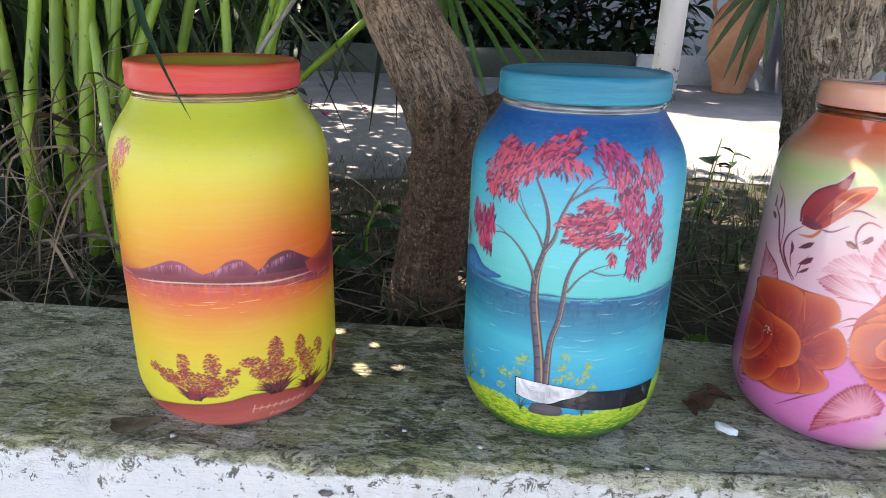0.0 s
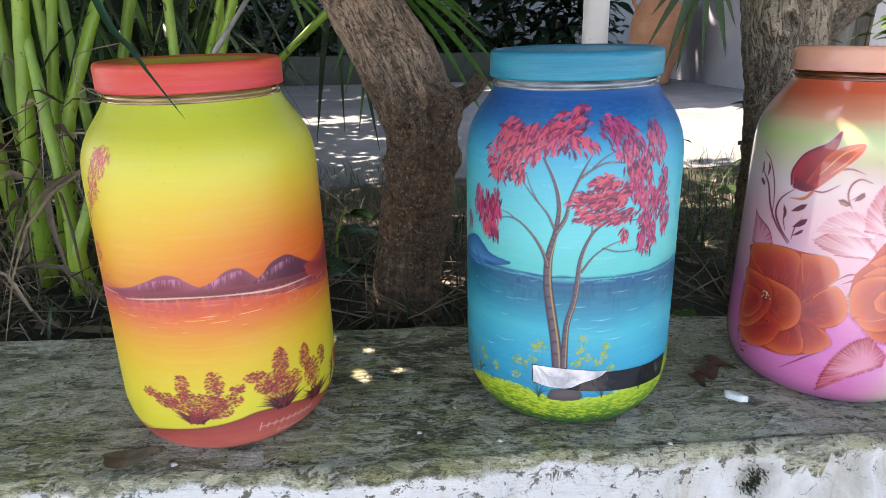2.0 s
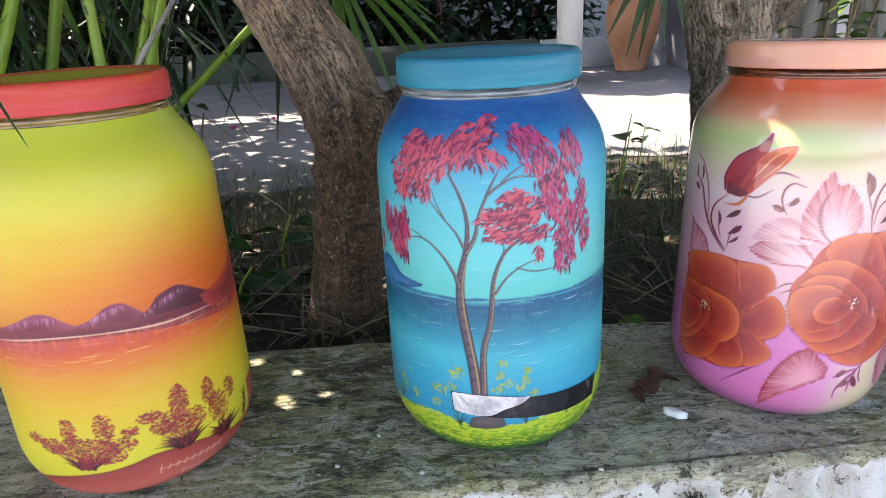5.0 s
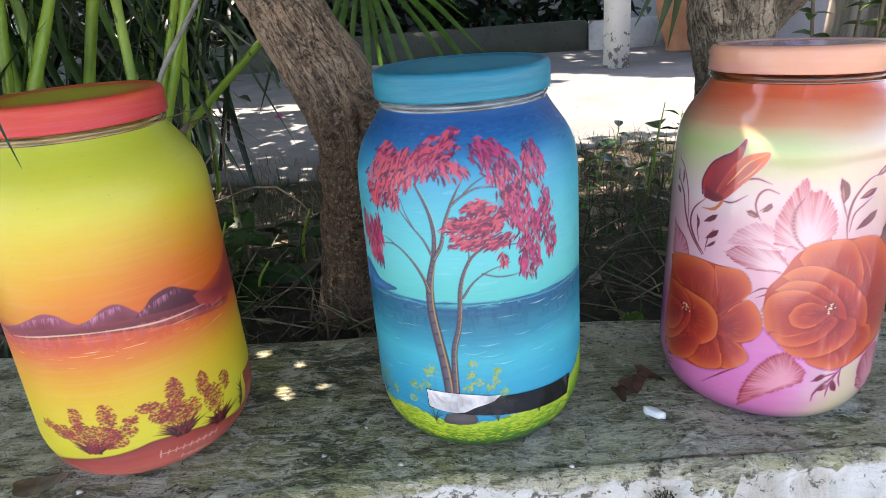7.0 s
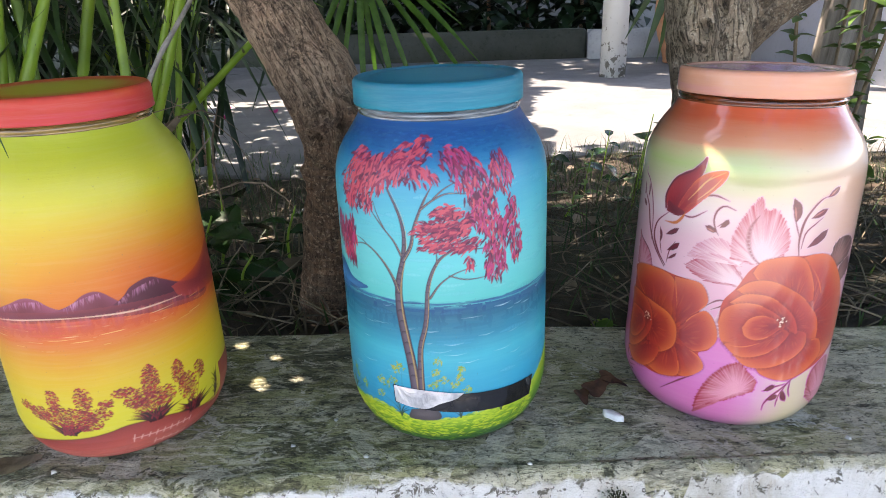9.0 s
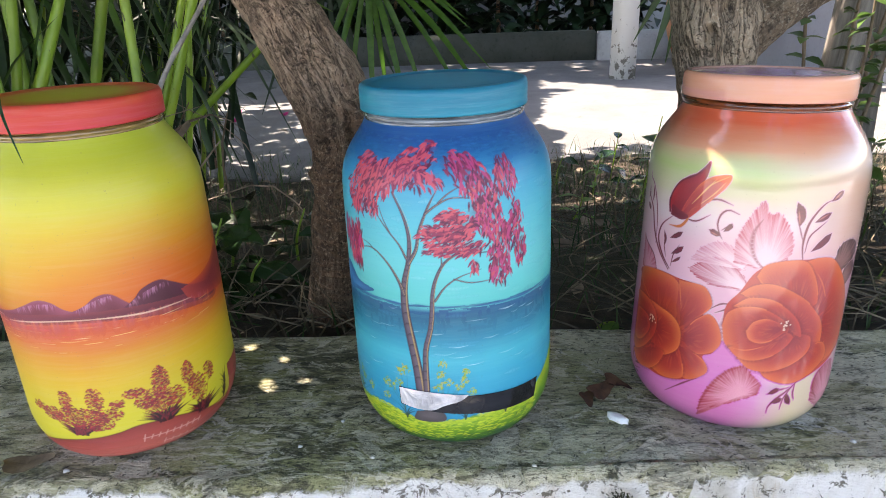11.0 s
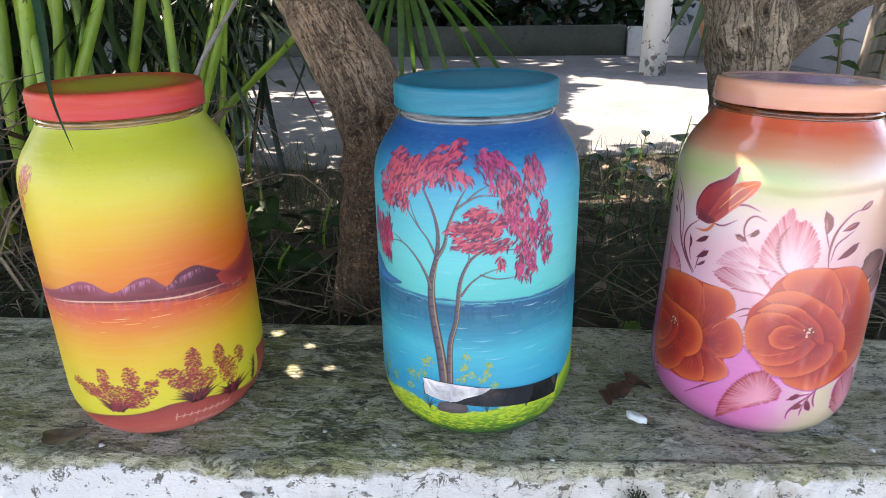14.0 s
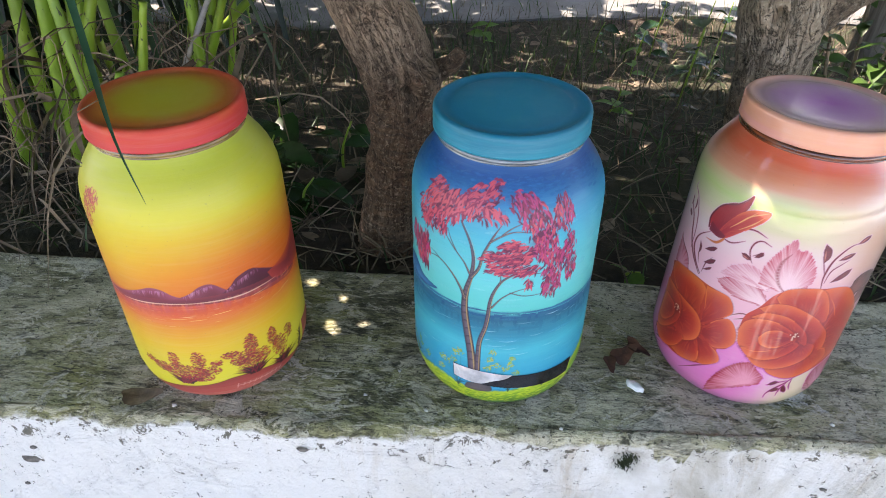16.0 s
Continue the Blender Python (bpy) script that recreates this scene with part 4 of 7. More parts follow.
def paint_blue(jar, mat, tape_mats):
    rng = random.Random(5)
    skin = Canvas(jar, SET_BLUE, ground_colour(LAKE, LAKE_DEPTH))
    p = Painting(skin)
    # brushed sky and water
    for k in range(120):
        u, h = rng.uniform(-105, 85), rng.uniform(66, 236)
        s = rng.uniform(8, 26)
        if h > 212:
            col = rng.choice([srgb(8, 70, 148), srgb(14, 98, 176), srgb(10, 64, 138)])
        elif h > 126:
            col = rng.choice([srgb(150, 222, 232), srgb(126, 206, 232), srgb(118, 210, 210)])
        elif h > 100:
            col = rng.choice([srgb(20, 100, 140), srgb(34, 130, 170), srgb(60, 160, 196), srgb(16, 84, 130)])
        else:
            col = rng.choice([srgb(140, 208, 236), srgb(70, 176, 224), srgb(96, 190, 230)])
        p.ribbon([(u, h), (u + s / 2, h + rng.uniform(-0.8, 0.8)), (u + s, h)], [1.5, rng.uniform(3.0, 7.0), 1.5], col, alpha=rng.uniform(0.12, 0.32), edge_alpha=0.0)
    for k in range(380):
        u, h = rng.uniform(-110, 90), rng.gauss(231, 4)
        p.ribbon([(u, h), (u + rng.uniform(3, 8), h)], [0.5, 2.0, 0.5], rng.choice([srgb(8, 62, 136), srgb(10, 84, 164), srgb(30, 120, 184)]), alpha=0.3, n=3, edge_alpha=0.0)
    # far shore and hill
    deep, navy = srgb(20, 84, 140), srgb(14, 58, 116)
    p.patch([(-117.2, 117), (-117.6, 129.2), (-104.7, 137.6), (-92.7, 140.8), (-83, 136.7), (-74.3, 131.9), (-55.9, 129.5), (-76.3, 123.2)], (-95.9, 125.2), srgb(60, 140, 196), deep)
    for k in range(16):
        a = (-106.4, 132.8)
        u = a[0] + rng.uniform(-4, 18)
        p.ribbon([(u, a[1] - 2), (u + 4, a[1] - 8), (u + 9, a[1] - 13)], [0.4, 1.0, 0.3], rng.choice([deep, navy, srgb(70, 150, 206)]), alpha=0.8)
    for k in range(70):
        u = rng.uniform(-118, 88)
        p.ribbon([(u, 124.5 + rng.uniform(-1.6, 1.0)), (u + rng.uniform(12, 30), 124.5 + rng.uniform(-1.6, 1.0))], [0.3, rng.uniform(0.8, 1.8), 0.3], rng.choice([navy, deep, srgb(26, 104, 156)]), alpha=0.75, edge_alpha=0.3)
    for k in range(60):
        u, h = rng.uniform(-110, 85), rng.uniform(108, 122)
        p.ribbon([(u, h), (u + 0.3, h - rng.uniform(4, 10))], [1.5, 3.2, 1.5], rng.choice([deep, navy]), alpha=(0.22, 0.0), edge_alpha=0.0)
    for k in range(34):
        u, h = rng.uniform(-110, 85), rng.choice([rng.uniform(104, 121), rng.uniform(60, 100)])
        s = rng.uniform(4, 16)
        p.ribbon([(u, h), (u + s / 2, h - rng.uniform(0, 0.8)), (u + s, h + rng.uniform(0, 1.2))], [0.15, rng.uniform(0.3, 0.7), 0.15], srgb(196, 230, 240), alpha=rng.uniform(0.35, 0.8))
    p.link("painted_lake", mat, "blue lake and far shore in brushed paint")
    # tree
    t = Painting(skin)
    bark, shade, ochre = srgb(104, 90, 104), srgb(46, 36, 52), srgb(204, 170, 100)

    def limb(ctrl, widths):
        t.ribbon(ctrl, widths, bark, shade)
        t.ribbon([(u + widths[0] * 0.22, h) for u, h in ctrl], [w * 0.22 for w in widths], ochre, alpha=0.75, edge_alpha=0.2)
    limb([(-20.2, 56.6), (-22.6, 78.1), (-26, 98), (-29, 117.3), (-29.5, 132.7), (-28, 144.1), (-25.3, 155.5), (-23.8, 169.3), (-25.1, 180.5), (-28.7, 191.4), (-35, 203.2)], [7.6, 7.0, 6.4, 5.4, 3.8, 2.8, 2.0, 1.4])
    limb([(-16.1, 58), (-16.2, 76.8), (-15.4, 91.9), (-11.8, 106.4), (-10.2, 118.9), (-9.2, 134.2), (-6.5, 145.4), (-1.4, 155.6), (5.6, 161.2), (13.3, 164.3)], [5.0, 4.2, 3.6, 3.2, 2.4, 1.8, 1.0])
    limb([(-25.2, 154.7), (-19.4, 165.3), (-17, 177.4), (-12.8, 188.7), (-8.5, 198.2), (-3.2, 207.4)], [3.0, 2.4, 2.0, 1.6, 0.2])
    limb([(-12.3, 190.1), (-4.4, 196.2), (5.4, 200.4), (19.5, 199.3)], [1.6, 1.4, 1.0, 0.6])
    limb([(-3.5, 197.5), (3.3, 203.4), (13, 208.2)], [1.2, 1.0, 0.4])
    limb([(-29.8, 131.9), (-33.3, 141.3), (-40.4, 151.9), (-49.8, 159.7), (-57.9, 161.7), (-68, 159.3)], [3.0, 2.2, 1.5, 1.0, 0.5])
    limb([(-52.2, 160.4), (-58.5, 164.2), (-65.8, 165.8)], [1.0, 0.7, 0.3])
    limb([(-26.5, 158.3), (-31.3, 167.6), (-38.8, 175.8), (-45, 182.9), (-50.7, 190.1)], [1.9, 1.3, 1.0, 0.5])
    limb([(-37.3, 174.2), (-43, 184.2), (-46.2, 193.4)], [1.0, 0.8, 0.4])
    limb([(-3.1, 152), (-2.3, 157.8), (-3, 163.5)], [1.4, 0.9, 0.4])
    limb([(-7.7, 128.9), (-0.4, 139.4), (9.9, 146.4), (24, 150.3)], [1.8, 1.3, 0.9, 0.3])
    limb([(5.4, 144.8), (17, 141.4), (34.5, 141.7)], [1.1, 1.0, 0.5])
    limb([(9.7, 162.8), (21.4, 162.2), (32.9, 161.6)], [1.2, 1.0, 0.5])
    dark, wine, coral, pink = srgb(96, 30, 70), srgb(142, 42, 80), srgb(204, 80, 98), srgb(186, 62, 116)
    blobs = ((-63.9, 203.9, 14,13,235),(-59.9, 217.6, 12,8,215),(-48, 212.1, 14,9,230),(-38.8, 214.6, 16,10,240),(-25.8, 216.4, 14,8,250),(-17.5, 223.2, 15,7,200),(-13.3, 212.4, 13,6,300),(-66.8, 191.5, 8,6,250),(-52.3, 192.7, 6,7,255),(-9.1, 229.9, 7,3,190),(-48.5, 205.5, 14,7,240))
    for x, y, su, sh, way in blobs:
        c = (x, y)
        t.patch([(x + su * math.cos(q), y + sh * math.sin(q)) for q in (0, 0.9, 1.8, 2.7, 3.6, 4.5, 5.4)], c, dark, wine, 0.55, 0.0, ruffle=1.5, rng=rng)
        t.dabs(c, (su, sh), int(su * sh * 0.42), [dark, wine], 5.0, 1.7, way, rng, 0.45, 0.95)
        t.dabs((c[0], c[1] + 1), (su * 0.95, sh * 0.9), int(su * sh * 0.42), [coral, coral, wine, srgb(200, 86, 110)], 5.4, 1.7, way, rng, 0.4)
    for x, y, su, sh, way in ((6.6, 221.3, 9,6,320),(15.3, 215, 10,12,310),(23.9, 206.9, 9,12,290),(29.9, 189.6, 9,16,275),(43.1, 211.2, 9,13,275),(37.3, 170.4, 9,14,270),(50.1, 180.7, 6,15,270),(37.1, 149.9, 8,12,265),(54, 161.7, 6,12,268),(21.3, 190.4, 6,12,280)):
        c = (x, y)
        t.patch([(x + su * math.cos(q), y + sh * math.sin(q)) for q in (0, 0.9, 1.8, 2.7, 3.6, 4.5, 5.4)], c, dark, wine, 0.55, 0.0, ruffle=1.5, rng=rng)
        t.dabs(c, (su, sh), int(su * sh * 0.5), [dark, wine, dark], 5.2, 1.7, way, rng, 0.4, 0.95)
        t.dabs((c[0] + 1, c[1] + 1), (su, sh), int(su * sh * 0.42), [coral, pink, wine, pink], 5.6, 1.6, way, rng, 0.35)
    for x, y, su, sh, way in ((0.1, 173.4, 16,8,195),(11.2, 180.7, 12,10,200),(6.8, 187.1, 9,5,190),(17.7, 166.2, 10,6,215),(0.5, 163.5, 12,4,190),(19.4, 153.7, 3,5,280),(-5.6, 175.9, 8,5,180)):
        c = (x, y)
        t.patch([(x + su * math.cos(q), y + sh * math.sin(q)) for q in (0, 0.9, 1.8, 2.7, 3.6, 4.5, 5.4)], c, dark, wine, 0.55, 0.0, ruffle=1.5, rng=rng)
        t.dabs(c, (su, sh), int(su * sh * 0.5), [dark, wine], 5.0, 1.7, way, rng, 0.4, 0.95)
        t.dabs((c[0], c[1] + 1.2), (su, sh), int(su * sh * 0.42), [coral, coral, wine], 5.4, 1.7, way, rng, 0.35)
    for x, y, su, sh, way in ((-79.4, 164.5, 10,14,265),(-89.7, 170.7, 5,9,265),(-72.2, 152.2, 7,8,265),(-104.4, 152.6, 4,5,260),(-69.9, 171, 6,10,270)):
        c = (x, y)
        t.patch([(x + su * math.cos(q), y + sh * math.sin(q)) for q in (0, 0.9, 1.8, 2.7, 3.6, 4.5, 5.4)], c, dark, wine, 0.55, 0.0, ruffle=1.5, rng=rng)
        t.dabs(c, (su, sh), int(su * sh * 0.5), [dark, wine, wine], 6.5, 1.7, way, rng, 0.25, 0.95)
        t.dabs(c, (su, sh), int(su * sh * 0.42), [pink, coral, wine], 6.5, 1.5, way, rng, 0.25)
    t.link("painted_tree", mat, "bare-branched tree with crimson foliage")
    # bank
    g = Painting(skin)
    lime, grass, moss = srgb(170, 196, 52), srgb(104, 152, 40), srgb(34, 84, 44)
    edge = [(-114.7, 21), (-92.6, 28.5), (-78, 32.5), (-60.2, 36), (-47.2, 36.4), (-33.4, 33.3), (-25.8, 31.3), (-5.8, 32.3), (17.2, 35.5), (36.7, 38), (64.6, 37.1), (72.9, 43.3)]
    g.fill([(-118, 66), *edge, (112, 64)], [lime, grass, srgb(70, 120, 40), moss, srgb(12, 56, 48)])
    line = curve_points([(u, h, 0) for u, h in edge], 200)
    for k in range(1500):
        e = line[rng.randrange(len(line))]
        d = rng.random() ** 1.3
        u, h = e.x + rng.uniform(-2, 2), max(3.0, e.y + 1.0 - d * (e.y - 4))
        s = rng.uniform(1.0, 2.6)
        col = rng.choice([lime, lime, grass, srgb(196, 208, 60)]) if d < 0.55 + 0.2 * rng.random() else rng.choice([grass, moss, moss])
        g.ribbon([(u - s, h), (u, h + s * 0.4), (u + s, h)], [0.4, rng.uniform(0.8, 1.6), 0.4], col, alpha=0.9, n=3)
    leafy = [srgb(150, 176, 52), srgb(120, 160, 60), srgb(176, 176, 60)]
    for foot, tips in (((-33.8, 37.7), ((-48.8, 58.8), (-43.9, 56.8), (-49.6, 46.3), (-36.1, 70.7), (-30.9, 73.5), (-37.3, 60.7))), ((-6.6, 41.4), ((-3.7, 80.2), (-5.1, 72), (-6.7, 62.8), (0.6, 66.1), (12, 73.7), (12, 67), (8.1, 62.4), (16.4, 57.2))),
                       ((-91.4, 29.7), ((-102.9, 57), (-110.3, 46.2), (-95.4, 49.1), (-82.7, 54.3), (-79.2, 48.6), (-68.1, 47.2), (-86.9, 39.3)))):
        for tip in tips:
            g.ribbon([foot, ((foot[0] + tip[0]) / 2 + 1, (foot[1] + tip[1]) / 2), tip], [0.4, 0.3, 0.2], srgb(90, 116, 50), alpha=0.6)
            g.dabs(tip, (3.4, 3.0), 16, leafy, 2.2, 1.0, 200, rng, 0.8, 0.85)
    for foot in ((-86.5, 33.9), (-32.9, 31.6), (42, 33.6), (57.1, 35.9), (11.2, 34.1)):
        for k in range(9):
            du, dh = rng.uniform(-9, 9), rng.uniform(5, 13)
            g.ribbon([foot, (foot[0] + du * 0.3, foot[1] + dh * 0.6), (foot[0] + du, foot[1] + dh)], [0.8, 0.7, 0.1], srgb(24, 60, 52), alpha=0.85)
    for k in range(6):
        g.ribbon([(52 + k * 2.6, 21 + k * 1.5), (53.4 + k * 2.6, 25 + k * 1.5 + (3 if k == 0 else 0))], [0.6, 0.6], srgb(20, 40, 34), n=2)
    g.patch([(-24.6, 39.6), (-13.9, 41.8), (-4.7, 40.6), (-4.3, 32.7), (-25.5, 31.4)], (-15.3, 36.5), srgb(92, 84, 88), srgb(70, 64, 66))
    g.link("painted_bank", mat, "lime-green grassy bank at the foot of the jar")
    skin.finish()
    # tape over the lower edge of the picture
    tape = foil("tape", SET_BLUE, [(-37.1, 43), (17, 38.5), (71.1, 34)], [(-38.2, 57.9), (18, 53.8), (74.5, 49.8)], 0.0005, tape_mats[0], jar, "strip of glossy black tape with a pale silver end")
    foil("silver_end", SET_BLUE, [(-36.4, 44), (-24.8, 42.1), (-12.2, 42.4), (-3.5, 46.7), (7.5, 50.5), (13.2, 54.6)], [(-37.4, 57.4), (-26, 57.6), (-11.6, 57.3), (-2, 56.6), (6, 55.6), (13.4, 55.3)], 0.0009, tape_mats[1], tape, "pale silver patch on the tape")


def paint_pink(jar, mat):
    rng = random.Random(8)
    skin = Canvas(jar, SET_PINK, lambda u, h: tuple(c * 0.93 for c in (srgb(224, 122, 192) if h < 85 else srgb(240, 192, 206))))
    flame, ember, gold = srgb(204, 66, 48), srgb(148, 32, 42), srgb(232, 118, 64)
    maroon, wine, blush = srgb(122, 26, 44), srgb(186, 62, 84), srgb(230, 156, 176)
    p = Painting(skin)
    def feathered(outline, focus, lit, dark, strokes, alpha=0.9):
        """A leaf in dry brush: pale, with darker strokes that run from its rim to its foot."""
        p.patch(outline, focus, lit, tuple(x * 0.45 + y * 0.55 for x, y in zip(lit, dark)), 1.0, 0.9)
        line = curve_points([(u, h, 0) for u, h in (*outline, outline[0])], 60)
        fo = Vector((*focus, 0))
        for _ in range(strokes):
            q = line[rng.randrange(60)] + Vector((rng.uniform(-0.8, 0.8), rng.uniform(-0.8, 0.8), 0))
            e, w = fo.lerp(q, rng.uniform(0.35, 0.75)), rng.uniform(0.75, 1.15)
            p.ribbon([(q.x, q.y), ((q.x + e.x) / 2 + rng.uniform(-0.5, 0.5), (q.y + e.y) / 2), (e.x, e.y)], [0.5, rng.uniform(0.5, 1.1), 0.2], tuple(x + (y - x) * w for x, y in zip(lit, dark)), tail=tuple(x * 0.7 + y * 0.3 for x, y in zip(lit, dark)))
    white = srgb(244, 206, 216)
    feathered([(-65.5, 130.9), (-57.7, 137.5), (-46.4, 142.4), (-36.3, 139.6), (-28, 130.8), (-24, 122.7), (-35.4, 122.6), (-48.6, 122.4), (-59.2, 125.7)], (-25.5, 122.5), white, wine, 90)
    p.ribbon([(-64.8, 131.6), (-52.7, 140.1), (-43.3, 141.7), (-34.7, 138.2), (-26, 126.7)], [0.4, 2.4, 2.6, 1.6, 0.4], wine, alpha=0.85, edge_alpha=0.2)
    feathered([(-65.1, 138.1), (-57.8, 148.7), (-47.9, 155.1), (-37.2, 152.9), (-28.6, 141.7), (-31.6, 137), (-47.2, 143.5)], (-28.1, 137.5), white, srgb(212, 128, 146), 80, 0.7)
    feathered([(-35.9, 142.7), (-36.8, 155.1), (-34.1, 164.9), (-30.1, 175), (-23.9, 185.5), (-21.2, 186), (-18.7, 178.4), (-11.9, 178.7), (-4.7, 168.6), (-1.1, 157.4), (-2.5, 149.2), (-10.4, 139.1), (-17.6, 139.5)], (-15.8, 138.8), white, srgb(200, 84, 104), 230)
    p.ribbon([(-21.7, 175), (-26.1, 165.8), (-26.3, 154.4), (-21.9, 144.1), (-13.8, 137.3)], [0.5, 3.2, 4.0, 2.6, 0.6], srgb(146, 40, 56), alpha=0.85, edge_alpha=0.2)
    feathered([(-48.2, 11.1), (-46.1, 29), (-39.6, 45.1), (-31.2, 57), (-21.7, 62.7), (-14.9, 56.5), (-8.5, 49), (-9.7, 40.3), (-19.1, 35.3), (-29.9, 28.5), (-39.4, 21.7)], (-19.5, 39.1), srgb(230, 150, 172), srgb(170, 30, 56), 220)
    p.ribbon([(-48.2, 11.1), (-45.2, 28.8), (-38.8, 45.3), (-30.1, 57.3), (-21.6, 62.2)], [0.4, 2.0, 3.4, 3.0, 0.6], srgb(158, 30, 50), alpha=0.9, edge_alpha=0.2)
    feathered([(34.1, 40.6), (37.3, 51.7), (46.4, 58), (57, 56.9), (62.8, 34.6), (66.1, 14.7), (65.5, 8.4), (37, 28.3)], (55.7, 21.4), blush, srgb(150, 36, 44), 80)
    p.ribbon([(46.4, 58), (37.3, 51.7), (35.3, 40.2), (44.9, 26.4)], [0.6, 2.6, 3.0, 0.5], srgb(140, 34, 36), alpha=0.9, edge_alpha=0.2)
    feathered([(-117.1, 117.2), (-117.1, 131.8), (-117.3, 142.6), (-116.4, 139.2), (-102, 132.1), (-95.2, 119.7), (-108, 114.6)], (-108.2, 115.5), blush, wine, 70)
    p.ribbon([(-117.3, 142.6), (-113.5, 138.3), (-100.2, 130.9), (-94.3, 119.1)], [0.4, 1.4, 1.2, 0.4], maroon, alpha=0.9)
    feathered([(33.2, 142.3), (36.2, 152.2), (44.9, 156.2), (58.3, 152.3), (60.2, 142.4), (49.2, 136), (38.8, 134.1)], (37, 136.1), srgb(150, 100, 96), srgb(66, 34, 32), 90)
    feathered([(44.1, 125.2), (48.2, 134.5), (59.5, 137.5), (65.2, 127.9), (53.3, 120.9)], (45.6, 124.8), srgb(150, 100, 96), srgb(80, 36, 36), 50)
    for s in ([(-75, 23), (-59.9, 37.4), (-49.9, 45.5)], [(-48.3, 102.8), (-40.1, 109.3), (-31.9, 109.7)], [(-44.1, 101.2), (-37, 105.6), (-33.3, 108.6)]):
        p.ribbon(s, [0.3, 1.4, 0.4], maroon, alpha=0.9)
    # stems and sprigs
    for s, w in (([(-82, 125.5), (-90.5, 134.4), (-96.4, 145.2), (-94, 156.7), (-83.2, 166.9)], 2.0), ([(-82.9, 124.3), (-95.2, 137.4), (-102.9, 150.7), (-107.7, 165.1), (-113.8, 172.4), (-117.3, 175.9)], 2.0), ([(-99.5, 140.5), (-100.3, 158.4), (-103.8, 172.9), (-110.1, 184.5), (-117.2, 189.3), (-117.2, 193.7)], 1.2),
                 ([(-81.1, 127.6), (-79.3, 138.2), (-75.1, 146.1)], 1.0), ([(-86.6, 133.5), (-89.1, 141.7), (-89.2, 150.7)], 1.0), ([(-73, 167.5), (-64.3, 167.1), (-54.8, 173.6)], 1.2), ([(-59.9, 182.8), (-50.4, 185.4), (-40.9, 182.4)], 1.4),
                 ([(-36.6, 176.6), (-43.3, 178.9), (-48, 174.9), (-49.4, 167.3), (-47, 160.3), (-45.1, 157.3)], 1.3), ([(-46.6, 163.7), (-43.3, 166.7), (-40.7, 169.6)], 0.8),
                 ([(6.7, 146.6), (5.2, 157.6), (6.8, 170.8), (11.5, 179.9), (16.9, 185.8), (22.5, 188)], 1.8), ([(7.4, 151.4), (9, 162.7), (15.1, 169), (20.3, 173.3)], 1.2), ([(4.9, 159.7), (2, 167.7), (0.6, 171.7)], 0.9),
                 ([(18.9, 49.7), (11.2, 42), (3.8, 35.7), (0, 29.5), (-0.2, 23.5)], 1.4), ([(14.3, 44.6), (9.7, 35.4), (9.3, 26.6)], 1.1), ([(17.4, 48), (17, 39.4), (18.8, 34.2)], 1.0), ([(13.2, 45.6), (4.3, 43.5), (-2.7, 40.6)], 1.0),
                 ([(-115.3, 43.7), (-117.3, 34.4), (-110.1, 31.5)], 1.0), ([(-116.9, 33), (-115.8, 24.8), (-104.6, 28.1)], 0.9)):
        p.ribbon(s, [w * 0.4, w, w * 0.8, 0.25], maroon)

    def leaflet(a, b, w, col=maroon):
        m = ((a[0] + b[0]) / 2 + (b[1] - a[1]) * 0.12, (a[1] + b[1]) / 2)
        p.ribbon([a, m, b], [0.3, w, w * 1.1, 0.15], col, tuple(c * 0.6 for c in col))
    for a, b, w in (((-84.1, 149.2), (-73.4, 156.6), 3.4), ((-81.4, 137.5), (-71.6, 145.9), 3.6), ((-89.1, 141.7), (-90.8, 153.3), 2.4), ((-80.5, 131), (-73, 137.5), 2.0), ((-111.7, 163.9), (-117.9, 168.4), 3.0), ((-110.2, 171.2), (-110.8, 183), 2.0),
                    ((-117.6, 172.2), (-116.8, 178.7), 2.0), ((-117.3, 175.9), (-117.8, 182), 1.6), ((-46.9, 159.5), (-54.7, 162.9), 3.6), ((-45, 163.1), (-40, 169.7), 3.0), ((20.9, 187), (30, 193.7), 4.0), ((0.9, 170.1), (-2.6, 187.4), 5.5),
                    ((11.2, 172.9), (22.7, 179), 4.0), ((11.7, 152), (25.9, 164.3), 5.0), ((0.9, 32.9), (9.5, 36.4), 3.6), ((12.4, 40), (16.1, 30.4), 4.0), ((-1.9, 40.6), (5.6, 45.3), 3.4), ((-117.8, 35.8), (-116.6, 42.9), 2.2), ((-113.6, 29.4), (-100.3, 36.1), 2.4), ((-115.9, 21.3), (-108.8, 22.2), 2.0)):
        leaflet(a, b, w)
    for a, b in (((22.6, 187.6), (28, 192.4)), ((0.9, 172.5), (-1, 181.5)), ((13.3, 174.3), (20.2, 178.1)), ((-53.4, 161.5), (-48.4, 159.6))):
        p.ribbon([a, b], [0.3, 1.2, 0.2], srgb(206, 120, 110), alpha=0.8)
    p.link("painted_leaves", mat, "blush and maroon leaves and curling stems")
    # bud
    b = Painting(skin)
    b.petal([(-86, 170.5), (-88.5, 179.3), (-83, 189), (-74.2, 197.5), (-64.5, 203.2), (-59.8, 210.3), (-60.1, 201.6), (-65.1, 190.8), (-70.1, 177.4), (-77.1, 168.5)], (-78.9, 170.6), srgb(150, 30, 44), srgb(196, 52, 58), srgb(120, 24, 40), rng, 0.9)
